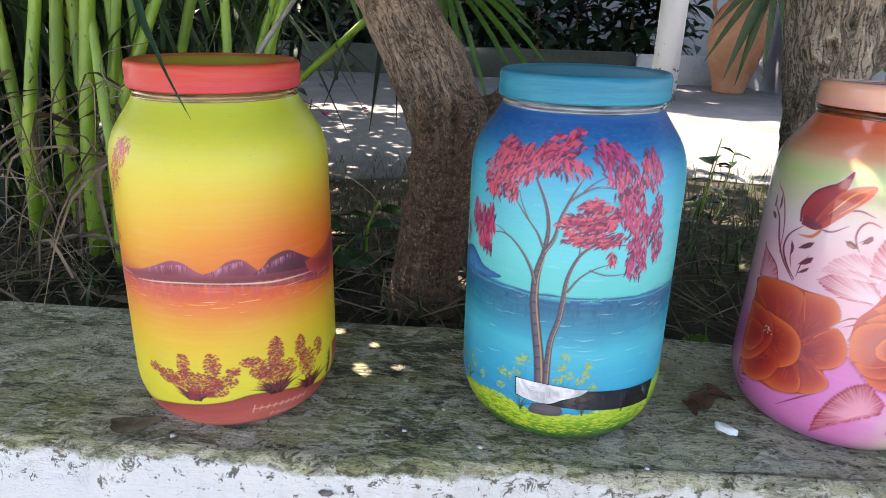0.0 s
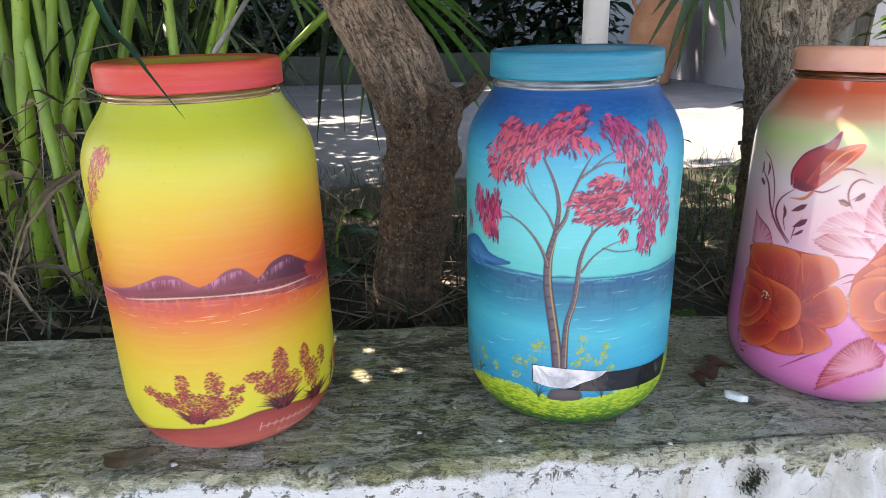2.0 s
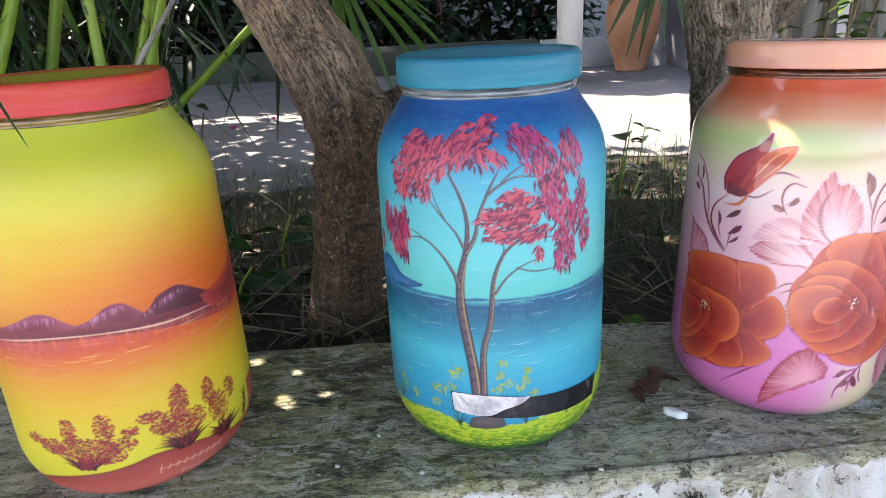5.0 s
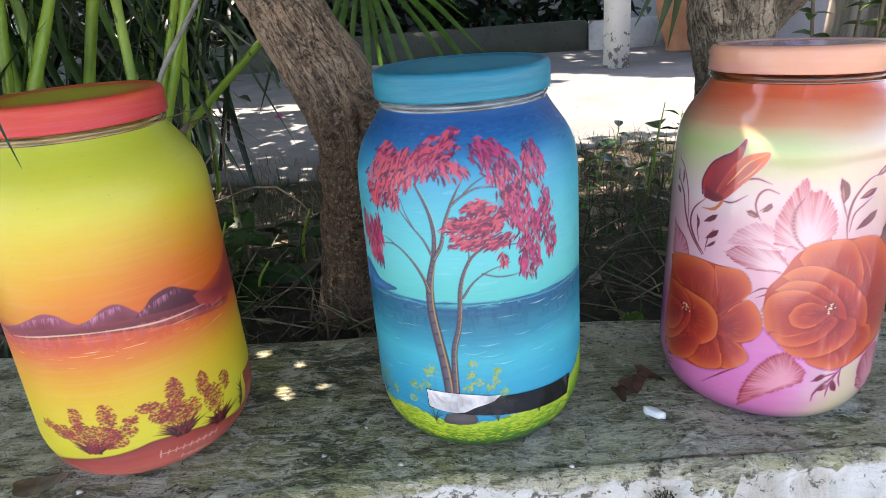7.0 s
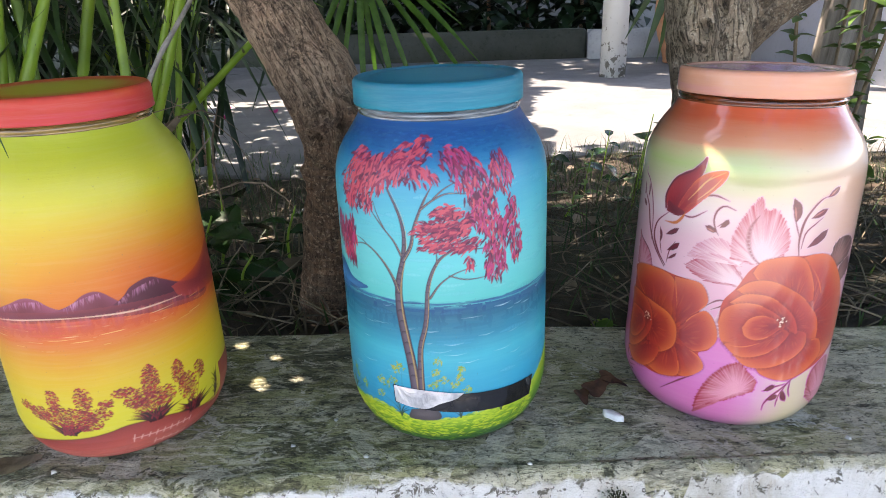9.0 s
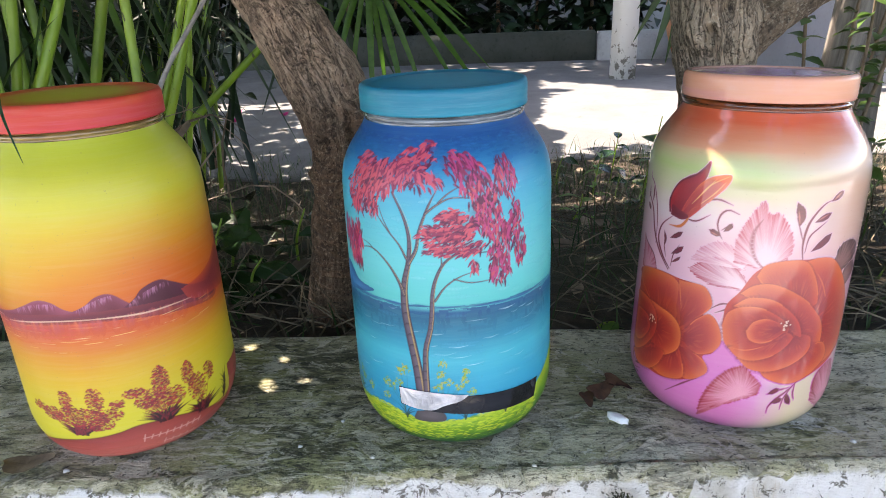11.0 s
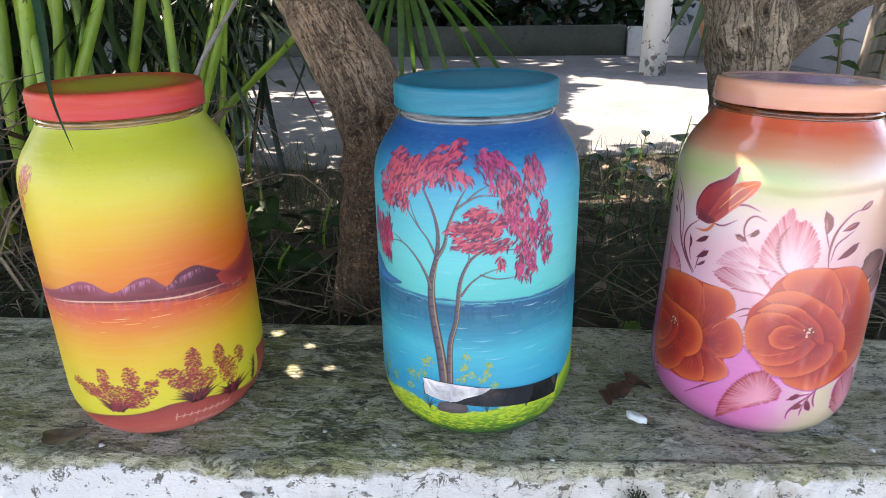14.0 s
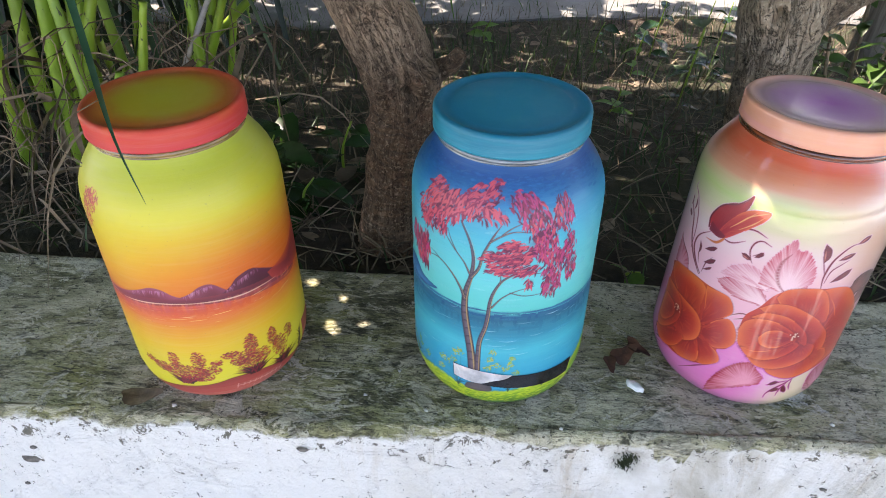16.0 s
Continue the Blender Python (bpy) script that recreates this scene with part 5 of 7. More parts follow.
    b.petal([(-78.1, 168.3), (-72.8, 180.9), (-64.6, 193.7), (-55.2, 200.8), (-44.7, 202.6), (-47.4, 193.8), (-55.3, 184.5), (-63.2, 175.2), (-71.1, 167.5)], (-75.3, 169.9), srgb(170, 34, 46), srgb(214, 74, 60), gold, rng, 0.7)
    for s in ([(-65.8, 182.5), (-57.4, 194.2), (-45.6, 202.1)], [(-68.9, 178.9), (-60.8, 189.6), (-53.4, 199.5)], [(-62.1, 180.4), (-53.6, 189.2), (-47.3, 198)]):
        b.ribbon(s, [0.3, 1.0, 0.2], srgb(244, 176, 110), alpha=0.85)
    b.ribbon([(-87, 169.3), (-87.9, 179.4), (-80.5, 192.9), (-68.3, 200.2), (-60.1, 209.9)], [1.8, 1.6, 1.2, 1.2, 0.3], maroon)
    b.ribbon([(-86.7, 159), (-77, 160), (-71.8, 165.6), (-70.4, 169.4)], [0.3, 2.2, 2.0, 0.5], srgb(214, 110, 50))
    b.patch([(-86, 167), (-85.4, 174.9), (-79.8, 173), (-70.4, 169.4), (-75.6, 165.5)], (-80.2, 168.6), maroon, srgb(140, 36, 50))
    b.link("painted_bud", mat, "scarlet rosebud on a maroon stem")

    def rose(body, focus, petals, heart, name):
        r = Painting(skin)
        r.patch(body, focus, ember, srgb(200, 62, 46), 1.0, None, 4)
        for j, (outline, foot) in enumerate(petals):
            w = 3.0 if j < 4 else 5.0
            r.ribbon([*outline, outline[0]], [w, w], srgb(132, 28, 30), alpha=0.75, edge_alpha=0.0, n=len(outline) * 5)
            r.petal(outline, foot, ember, flame, gold, rng, 0.85)
        r.patch([(heart[0] + 5 * math.cos(a), heart[1] + 6 * math.sin(a)) for a in (0, 1, 2, 3, 4, 5.2)], heart, srgb(110, 24, 20), srgb(150, 36, 28), 0.9, 0.2)
        for k in range(15):
            a, d = rng.uniform(0, math.tau), rng.uniform(0.5, 5)
            u, h = heart[0] + d * math.cos(a) * 0.8, heart[1] + d * math.sin(a)
            r.patch([(u + 0.55 * math.cos(q), h + 0.6 * math.sin(q)) for q in (0, 1.26, 2.5, 3.8, 5.0)], (u, h), srgb(250, 226, 206), srgb(244, 204, 180), n=8, rings=1)
        r.link(name, mat, "open orange rose with golden-edged petals")
    rose([(-38.2, 94), (-37, 109.1), (-29.6, 121), (-21.6, 136.6), (-8.4, 145), (11.1, 146.3), (30.5, 144.9), (45.6, 129.1), (59.3, 107.5), (69.3, 74.9), (52.9, 62.3), (34.2, 55), (12.7, 48.6), (-5.3, 54), (-11.7, 62), (-22.9, 67.2), (-33.7, 78.1)], (3.5, 96.2), (
        ([(9.8, 144.7), (19.6, 146.4), (32.8, 143.6), (45.2, 130), (59.3, 107.5), (66.8, 76), (47.7, 63.3), (37.8, 64.4), (38.3, 91.2), (29.1, 119.7), (20.2, 134.6)], (20.7, 94.7)),
        ([(-20.4, 133.4), (-15.2, 142.2), (-2.6, 145.5), (10.7, 143.9), (19.1, 131.4), (23.9, 111.9), (12.3, 116.7), (-0.7, 123.3), (-14, 126.3)], (8.1, 104.8)),
        ([(-28.7, 119.4), (-20.9, 126.5), (-8.8, 127.4), (5.8, 121.4), (20, 110.2), (31.6, 95), (33.2, 78.7), (28.1, 67.8), (15.9, 81.8), (2.1, 105.1), (-14.1, 113.4)], (8.7, 93.7)),
        ([(-10.9, 61.2), (-2.6, 62.5), (12, 68.4), (24, 77.8), (36.9, 77.8), (42.6, 65.9), (30.7, 55.9), (13.5, 49), (-3.8, 54)], (13.7, 84.3)),
        ([(-25.4, 68.6), (-12.1, 70.4), (1.4, 78.2), (13.1, 87.5), (23.5, 85.2), (23, 73.4), (10.9, 64.8), (-4.6, 59.7), (-17, 61.5)], (9.5, 89.2)),
        ([(-31.9, 109.3), (-22.5, 116.8), (-9.4, 116.2), (3.1, 108.6), (12.2, 97.9), (15, 86.4), (3.5, 96.2), (-13.2, 106.9)], (5.8, 93.9)),
        ([(-38.1, 92.7), (-34.8, 103.4), (-26, 109.4), (-13.5, 109), (-1.4, 102.5), (5.4, 94.4), (-0.3, 84.6), (-13, 76.8), (-26.2, 75), (-34.2, 78.9)], (0.6, 94.5)),
        ([(-32.4, 76.5), (-20.3, 76), (-6.1, 81.8), (4.6, 89), (9.2, 86.1), (1.1, 75.5), (-13.4, 68.4), (-24.8, 69.7)], (3.5, 90.9)),
        ([(-22.3, 91.2), (-18.7, 97.9), (-10.3, 101.3), (-0.7, 98.1), (2.4, 92.7), (-2.9, 86.4), (-12.2, 82.4), (-19.2, 84.4)], (-0.1, 93.6))), (3.3, 97.1), "painted_rose")
    rose([(-117.3, 92.3), (-116.9, 106), (-117.6, 113.6), (-92.5, 120.7), (-69.8, 120.6), (-52.1, 118.8), (-46.5, 107.8), (-51.3, 97.8), (-43.2, 96.9), (-37.8, 83.6), (-41.6, 69.5), (-48.3, 64.6), (-44.1, 53.4), (-58.5, 41.1), (-77.8, 34.8), (-93.6, 34.6), (-111.5, 33.9), (-116.6, 59)], (-92.6, 76.2), (
        ([(-116.9, 106), (-112.7, 115.6), (-89.7, 120.4), (-74.5, 118.1), (-68.1, 105.6), (-66.9, 89.2), (-76.4, 83.5), (-93.4, 90.7)], (-85.8, 76.4)),
        ([(-71.6, 119.1), (-59.8, 120.1), (-51.2, 118.1), (-46.5, 107.8), (-51.4, 98.7), (-60.5, 89.7), (-65.1, 81.4), (-68.3, 100.9)], (-70.3, 76.4)),
        ([(-62.4, 82.4), (-54.9, 93.4), (-46.6, 98.7), (-39.2, 88.8), (-37.9, 78), (-43.8, 68.8), (-53.4, 65.6), (-61.1, 71.4)], (-67.8, 72.6)),
        ([(-64.3, 67.2), (-53.3, 64.7), (-46.1, 59.5), (-44.4, 52.3), (-54.3, 43.3), (-61.4, 42.8), (-65.6, 53.9)], (-68.5, 69.4)),
        ([(-88.2, 37.6), (-78.1, 54.1), (-67.8, 64.8), (-63.1, 57), (-61.4, 41.8), (-74.8, 36.4)], (-71, 66.3)),
        ([(-109.8, 93.2), (-89.5, 92.4), (-73.8, 88.4), (-66.1, 78.1), (-67.7, 63.8), (-80.3, 53.1), (-92.1, 54.2), (-85.6, 74.5)], (-90.6, 73.1)),
        ([(-117.5, 40.3), (-96.1, 51), (-79.5, 56.4), (-81.7, 46.2), (-92.2, 35.4), (-105.6, 33)], (-90.1, 59.3)),
        ([(-117.7, 88.6), (-117.7, 93.6), (-100, 92.6), (-89.5, 83.6), (-89.7, 66.6), (-102.8, 49.5), (-117.7, 46.6)], (-94.5, 74.3)),
        ([(-116.6, 74.7), (-113.9, 80.1), (-99.2, 79), (-95.9, 68.6), (-105.9, 55.2), (-116.9, 54.6)], (-99.8, 72.7))), (-93.5, 77.8), "painted_rose")
    skin.finish()


satin, gloss = brush_material("artist_acrylic", 0.42), brush_material("varnished_acrylic", 0.3, 1.0)
black_tape = Mat("glossy_black_tape", 0.12)
black_tape.color(black_tape.ramp(black_tape.noise(40, 4), [(0.4, (0.006, 0.006, 0.008)), (0.8, (0.03, 0.03, 0.034))])).bump(black_tape.noise(60, 3), 0.25, 0.002)
silver = Mat("pale_silver_patch", 0.3, 0.35)
silver.color(silver.ramp(silver.noise(50, 5), [(0.35, (0.42, 0.42, 0.44)), (0.65, (0.78, 0.78, 0.80))])).bump(silver.noise(70, 4, 0.6, 1.0), 0.8, 0.003)
paint_yellow(jar_y, satin)
paint_blue(jar_b, satin, (black_tape.m, silver.m))
paint_pink(jar_p, gloss)


# ---- trees ----
def limb(name, parent, ctrl, radii, n, sides, rough, seed, scale, material, bumps=(), label=""):
    o = Vector(parent.location)
    ctrl = [Vector(p) - o for p in ctrl]
    shape = tube(ctrl, radii, n, sides, rough, seed, scale, [(Vector(c) - o, reach, h) for c, reach, h in bumps])
    return linked(name, limb_mesh(name, shape, ctrl, radii, n, sides), material, parent, label)


def trees():
    bark = bark_material("brown_ridged_bark", (0.15, 0.088, 0.055), (0.55, 0.40, 0.275), (0.36, 0.22, 0.14), (0.27, 0.145, 0.082))
    grey = bark_material("grey_ridged_bark", (0.17, 0.125, 0.088), (0.60, 0.49, 0.37), (0.42, 0.31, 0.21), (0.36, 0.25, 0.16))
    tree = thing("tree", (-0.14, 0.215, 0.40), "small tree with a leaning brown trunk and a gnarled knot", "tree", "small trees in the bed")
    limb("trunk", tree, [(-0.142, 0.220, 0.36), (-0.132, 0.215, 0.46), (-0.116, 0.205, 0.56), (-0.109, 0.200, 0.63), (-0.128, 0.205, 0.69), (-0.166, 0.215, 0.755), (-0.205, 0.23, 0.83), (-0.27, 0.27, 1.0), (-0.33, 0.33, 1.25), (-0.36, 0.42, 1.6), (-0.40, 0.5, 2.1)],
         [0.046, 0.040, 0.037, 0.036, 0.041, 0.035, 0.033, 0.031, 0.029, 0.026, 0.018], 260, 110, 0.0050, 1.0, 20, bark,
         [((-0.088, 0.175, 0.655), 0.034, 0.017), ((-0.122, 0.165, 0.650), 0.022, 0.009), ((-0.150, 0.19, 0.600), 0.016, 0.010), ((-0.075, 0.20, 0.600), 0.02, 0.006),
          ((-0.094, 0.158, 0.652), 0.013, -0.024), ((-0.128, 0.163, 0.642), 0.011, -0.016), ((-0.112, 0.158, 0.670), 0.012, -0.010), ((-0.105, 0.163, 0.622), 0.016, 0.009), ((-0.112, 0.16, 0.600), 0.012, -0.010),
          ((-0.138, 0.168, 0.668), 0.010, 0.007), ((-0.098, 0.160, 0.640), 0.009, 0.008), ((-0.118, 0.160, 0.632), 0.008, -0.009), ((-0.083, 0.165, 0.672), 0.009, -0.009), ((-0.130, 0.165, 0.612), 0.010, 0.006), ((-0.092, 0.165, 0.610), 0.009, -0.007)])
    limb("branch_stub", tree, [(-0.078, 0.200, 0.658), (-0.060, 0.195, 0.668), (-0.050, 0.192, 0.682)], [0.013, 0.010, 0.008], 8, 12, 0.002, 4.0, 40, bark, (), "short sawn branch stub")
    second = thing("tree", (0.27, 0.235, 0.40), "small forked tree with grey ridged bark and a hollow knot", "tree", "small trees in the bed")
    limb("trunk", second, [(0.290, 0.255, 0.36), (0.287, 0.250, 0.50), (0.282, 0.242, 0.60), (0.277, 0.235, 0.68), (0.268, 0.232, 0.735), (0.262, 0.235, 0.80), (0.25, 0.26, 0.95), (0.22, 0.33, 1.3), (0.16, 0.42, 1.9)],
         [0.034, 0.033, 0.032, 0.036, 0.043, 0.042, 0.032, 0.028, 0.018], 200, 96, 0.0048, 7.0, 22, grey,
         [((0.247, 0.197, 0.728), 0.026, 0.012), ((0.246, 0.186, 0.728), 0.012, -0.026), ((0.30, 0.20, 0.745), 0.02, 0.007), ((0.262, 0.188, 0.716), 0.010, 0.007), ((0.232, 0.195, 0.742), 0.010, 0.006), ((0.262, 0.190, 0.752), 0.011, -0.010), ((0.236, 0.197, 0.708), 0.010, -0.007)])
    limb("limb", second, [(0.275, 0.235, 0.700), (0.315, 0.230, 0.742), (0.360, 0.225, 0.770), (0.43, 0.22, 0.815), (0.52, 0.22, 0.95), (0.62, 0.24, 1.3), (0.7, 0.25, 1.8)], [0.030, 0.026, 0.022, 0.020, 0.018, 0.016, 0.012], 90, 48, 0.0035, 9.0, 24, grey)
    return tree, second


tree_a, tree_b = trees()


# ---- crowns out of view, added to shade the wall and let small sun flecks through ----
FLECKS = [(-0.168, 0.021, 0.0048), (-0.172, 0.030, 0.0040), (-0.166, 0.070, 0.0030), (-0.138, 0.034, 0.0028), (-0.176, -0.006, 0.0024), (0.130, -0.035, 0.004), (-0.205, 0.095, 0.0034), (0.316, -0.121, 0.0050)]


def shade_wanted(x, y, rng):
    """How closely leaves stand over a spot of the garden."""
    edge = 1.9 + 0.20 * noise.noise(Vector((x * 1.3, 0, 3))) + 0.15 * noise.noise(Vector((x * 5, 0, 9)))
    if y < edge - 0.6:
        return 0.97 if y < 0.22 else 0.90
    if y < edge:
        return 0.72 if x < 0.1 else 0.60
    left = 0.27 + 0.115 * (y - 2) + 0.20 * noise.noise(Vector((y * 2.2, 4, 0)))
    far = max(3.75, 4.6 - 1.0 * max(0.0, x - 0.58)) + 0.2 * noise.noise(Vector((x * 1.7, 7, 0)))
    if x > left and y < far:
        return 0.25 if y < edge + 0.3 else 0.0
    if x < -0.45 and 3.45 + 0.12 * noise.noise(Vector((x * 3, 2, 0))) < y < 3.85:
        return 0.1
    return 0.84 if x < left and y < 3.2 else 0.95


# opening kept in the leaves so that the rose jar mirrors a patch of sky
GAP_FROM, GAP_WAY = Vector((0.18, -0.03, 0.67)), Vector((-0.63, -0.06, 0.76)).normalized()


def unseen_crown(tree, seed, region, count, height, size, material, closed=None):
    """Unseen leaves, placed by where their shade should fall; a gap of open sky stays on one side."""
    rng = random.Random(seed)
    pile, o = Pile(), Vector(tree.location)
    cells = {}

    def put(x, y, length, sure=False):
        if not sure and rng.random() > shade_wanted(x, y, rng):
            return
        z = rng.uniform(0.95, 1.15) if sure else rng.uniform(*height)
        low = TOP if y < 1.2 else PAVED
        at = Vector((x, y, low)) + SUN * ((z - low) / SUN.z)
        seen = (at - GAP_FROM).normalized()
        if seen.dot(GAP_WAY) > math.cos(radians(10.5)) and abs(seen.dot(Vector((0, 1, 0))) - GAP_WAY.y) < 0.15:
            return
        a = rng.uniform(0, math.tau)
        wide = rng.uniform(0.42, 0.55)
        way = Vector((math.cos(a), math.sin(a), rng.uniform(-0.25, 0.25)))
        for fx, fy, fr in FLECKS:
            dx, dy = fx - x, fy - y
            p, q = dx * way.x + dy * way.y, dy * way.x - dx * way.y
            if (p / (length * 0.52 + fr)) ** 2 + (q / (length * wide * 0.52 + fr)) ** 2 < 1:
                return
        pile.add(small_leaf(at - o - way * length * 0.5, way, length, length * wide, rng, 0.08))
        r = length * 0.45
        for i in range(int((x - r) * 80), int((x + r) * 80) + 1):
            for j in range(int((y - r) * 80), int((y + r) * 80) + 1):
                dx, dy = i / 80 - x, j / 80 - y
                p, q = dx * way.x + dy * way.y, dy * way.x - dx * way.y
                if (p / (length * 0.42)) ** 2 + (q / (length * wide * 0.36)) ** 2 < 1:
                    cells[i, j] = True
    for _ in range(count):
        put(rng.uniform(*region[0]), rng.uniform(*region[1]), rng.uniform(*size))
    if closed:
        for length in (0.10, 0.05, 0.03, 0.02):
            for i in range(int(closed[0][0] * 80), int(closed[0][1] * 80)):
                for j in range(int(closed[1][0] * 80), int(closed[1][1] * 80)):
                    if (i, j) not in cells:
                        put(i / 80, j / 80, length, True)
    if closed:
        # small leaves close in on each fleck of sun
        for fx, fy, fr in FLECKS:
            for _ in range(260):
                put(fx + rng.uniform(-0.04, 0.04), fy + rng.uniform(-0.04, 0.04), rng.uniform(0.010, 0.022), True)
    pile.link("unseen_crown", material, tree)


crown_leaf = leaf_material("tree_leaf", (0.030, 0.070, 0.014), (0.075, 0.15, 0.03), 0.22)
unseen_crown(tree_a, 3, ((-2.6, 0.5), (-1.3, 4.6)), 13000, (1.2, 2.0), (0.09, 0.16), crown_leaf, ((-0.75, 0.05), (-0.36, 0.30)))
unseen_crown(tree_b, 4, ((-0.1, 2.8), (-1.3, 4.6)), 8500, (1.2, 2.0), (0.09, 0.16), crown_leaf, ((0.05, 0.75), (-0.36, 0.30)))


def added_shade_tree():
    """A large tree out of view beyond the yard, added only for the shade it casts."""
    big = thing("tree", (-4.6, 7.4, 0.0), "large unseen tree, added to shade the far side of the yard", "tree")
    o = Vector(big.location)
    limb("trunk", big, [o + Vector(p) for p in ((0, 0, -0.05), (0.1, 0, 1.2), (0.3, 0.1, 2.6), (0.8, 0.2, 4.2))], [0.22, 0.19, 0.17, 0.10], 30, 20, 0.02, 5, 4, bpy.data.materials["brown_ridged_bark"])
    unseen_crown(big, 12, ((-4.5, 4.0), (3.75, 9.5)), 6500, (3.0, 4.4), (0.24, 0.42), crown_leaf)


added_shade_tree()


# ---- the bed behind the wall ----
def stem_material():
    m = Mat("spotted_green_cane", 0.4)
    tone = m.ramp(m.noise(5, 4, 0.6), [(0.3, srgb(84, 118, 30)), (0.5, srgb(122, 154, 44)), (0.75, srgb(166, 182, 66))])
    tone = m.mix(m.ramp(m.noise(1, 3, 0.6, 0, m.scaled(110, 110, 45)), [(0.63, 0.0), (0.68, 0.9)]), tone, srgb(36, 34, 16))
    tone = m.mix(m.ramp(m.noise(9, 3), [(0.6, 0.0), (0.75, 0.5)]), tone, srgb(96, 80, 36))
    m.color(tone).bump(m.noise(1, 4, 0.6, 0, m.scaled(260, 260, 12)), 0.25, 0.002)
    return m.m


cane = stem_material()
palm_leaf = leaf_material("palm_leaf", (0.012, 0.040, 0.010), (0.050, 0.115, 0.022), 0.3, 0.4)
# the palm green again, darkened in colour for foliage that stands in shade
painted_shade_leaf = leaf_material("painted_shade_palm_leaf", (0.006, 0.020, 0.008), (0.024, 0.058, 0.018), 0.2, 0.45)
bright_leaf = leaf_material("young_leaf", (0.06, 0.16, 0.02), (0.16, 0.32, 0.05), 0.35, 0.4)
dry_leaf = leaf_material("dry_leaf", (0.085, 0.055, 0.034), (0.34, 0.26, 0.18), 0.1, 0.8)
straw = leaf_material("dry_grass", (0.07, 0.052, 0.032), (0.27, 0.22, 0.145), 0.1, 0.8)
grass_green = leaf_material("grass_blade", (0.018, 0.050, 0.010), (0.075, 0.14, 0.034), 0.25, 0.5)


def palm_clump(at, label, stems, blades, seed, spread=0.12):
    """A clumping palm: canes, hanging blades and a skirt of dry sheaths."""
    rng = random.Random(seed)
    palm = thing("palm", at, label, "palm", "palms in the bed")
    o = Vector(at)
    for foot, top, r in stems:
        foot, top = Vector(foot), Vector(top)
        mid = foot.lerp(top, 0.5) + Vector((rng.uniform(-0.012, 0.012), rng.uniform(-0.02, 0.01), 0))
        end = top + (top - mid) * 0.9
        v, f = tube([p - o for p in (foot, mid, top, end)], [r * 1.35, r * 1.1, r, r * 0.8], 18, 10, 0.0012, rng.uniform(0, 9), 30)
        linked("cane", poly_mesh("cane", v, f), cane, palm)
    for _ in range(blades // 2):
        a = rng.uniform(0, math.tau)
        base = Vector((rng.gauss(0, spread), rng.gauss(0.14, spread * 0.8), rng.uniform(0.10, 0.45)))
        out = Vector((math.cos(a), abs(math.sin(a)) * 0.8 - 0.15, 0))
        s = rng.uniform(0.22, 0.6)
        v, f = blade([base, base + out * s * 0.25 + Vector((0, 0, s * 0.5)), base + out * s * 0.6 + Vector((0, 0, s * rng.uniform(0.3, 0.9)))], rng.uniform(0.008, 0.020), 7, 0.3)
        linked("leaf_blade", poly_mesh("leaf_blade", v, f), palm_leaf, palm)
    skirt = Pile()
    for _ in range(blades * 2):
        a = rng.uniform(0, math.tau)
        base = Vector((rng.gauss(0, spread), rng.gauss(-0.04, spread * 0.7), rng.uniform(0.0, 0.26)))
        out = Vector((math.cos(a), math.sin(a) - 0.4, 0))
        s = rng.uniform(0.08, 0.26)
        curl = Vector((rng.uniform(-0.06, 0.06), rng.uniform(-0.04, 0.04), rng.uniform(-0.08, 0.05)))
        skirt.add(blade([base, base + out * s * 0.4 + curl, base + out * s * 0.6 + curl * 2 + Vector((0, 0, -s * 0.5))], rng.choice((0.0015, 0.002, 0.003, 0.004, 0.010 if spread > 0.1 else 0.003)), 6, 0.6, facing=Vector((rng.uniform(-1, 1), rng.uniform(-1, 1), 0.5))))
    skirt.link("dry_skirt", dry_leaf, palm, "shrivelled brown leaf sheaths")
    return palm


near = [((-0.604, 0.335, 0.42), (-0.557, 0.32, 0.753), 0.0088), ((-0.600, 0.38, 0.42), (-0.544, 0.36, 0.754), 0.0066), ((-0.543, 0.29, 0.42), (-0.549, 0.31, 0.64), 0.0068), ((-0.575, 0.36, 0.50), (-0.503, 0.38, 0.755), 0.0072),
        ((-0.71, 0.36, 0.42), (-0.637, 0.34, 0.751), 0.0075), ((-0.67, 0.41, 0.42), (-0.651, 0.40, 0.752), 0.0085), ((-0.64, 0.45, 0.42), (-0.600, 0.44, 0.76), 0.0070), ((-0.70, 0.52, 0.42), (-0.690, 0.50, 0.78), 0.009),
        ((-0.56, 0.47, 0.42), (-0.580, 0.46, 0.76), 0.0064), ((-0.62, 0.56, 0.42), (-0.520, 0.55, 0.80), 0.008), ((-0.50, 0.31, 0.42), (-0.47, 0.33, 0.60), 0.006), ((-0.76, 0.45, 0.42), (-0.76, 0.43, 0.78), 0.008),
        ((-0.53, 0.30, 0.42), (-0.505, 0.29, 0.545), 0.0075), ((-0.80, 0.38, 0.42), (-0.79, 0.33, 0.70), 0.0085)]
palm_clump((-0.60, 0.36, 0.41), "clump of palm canes, green and spotted, with dry brown sheaths", near, 90, 21, 0.13)
mid_stems = [((-0.452, 0.43, 0.42), (-0.428, 0.42, 0.758), 0.0066), ((-0.51, 0.47, 0.42), (-0.356, 0.45, 0.761), 0.0062), ((-0.50, 0.47, 0.42), (-0.372, 0.47, 0.78), 0.005), ((-0.60, 0.57, 0.44), (-0.270, 0.55, 0.731), 0.0058), ((-0.47, 0.56, 0.42), (-0.40, 0.56, 0.78), 0.005)]
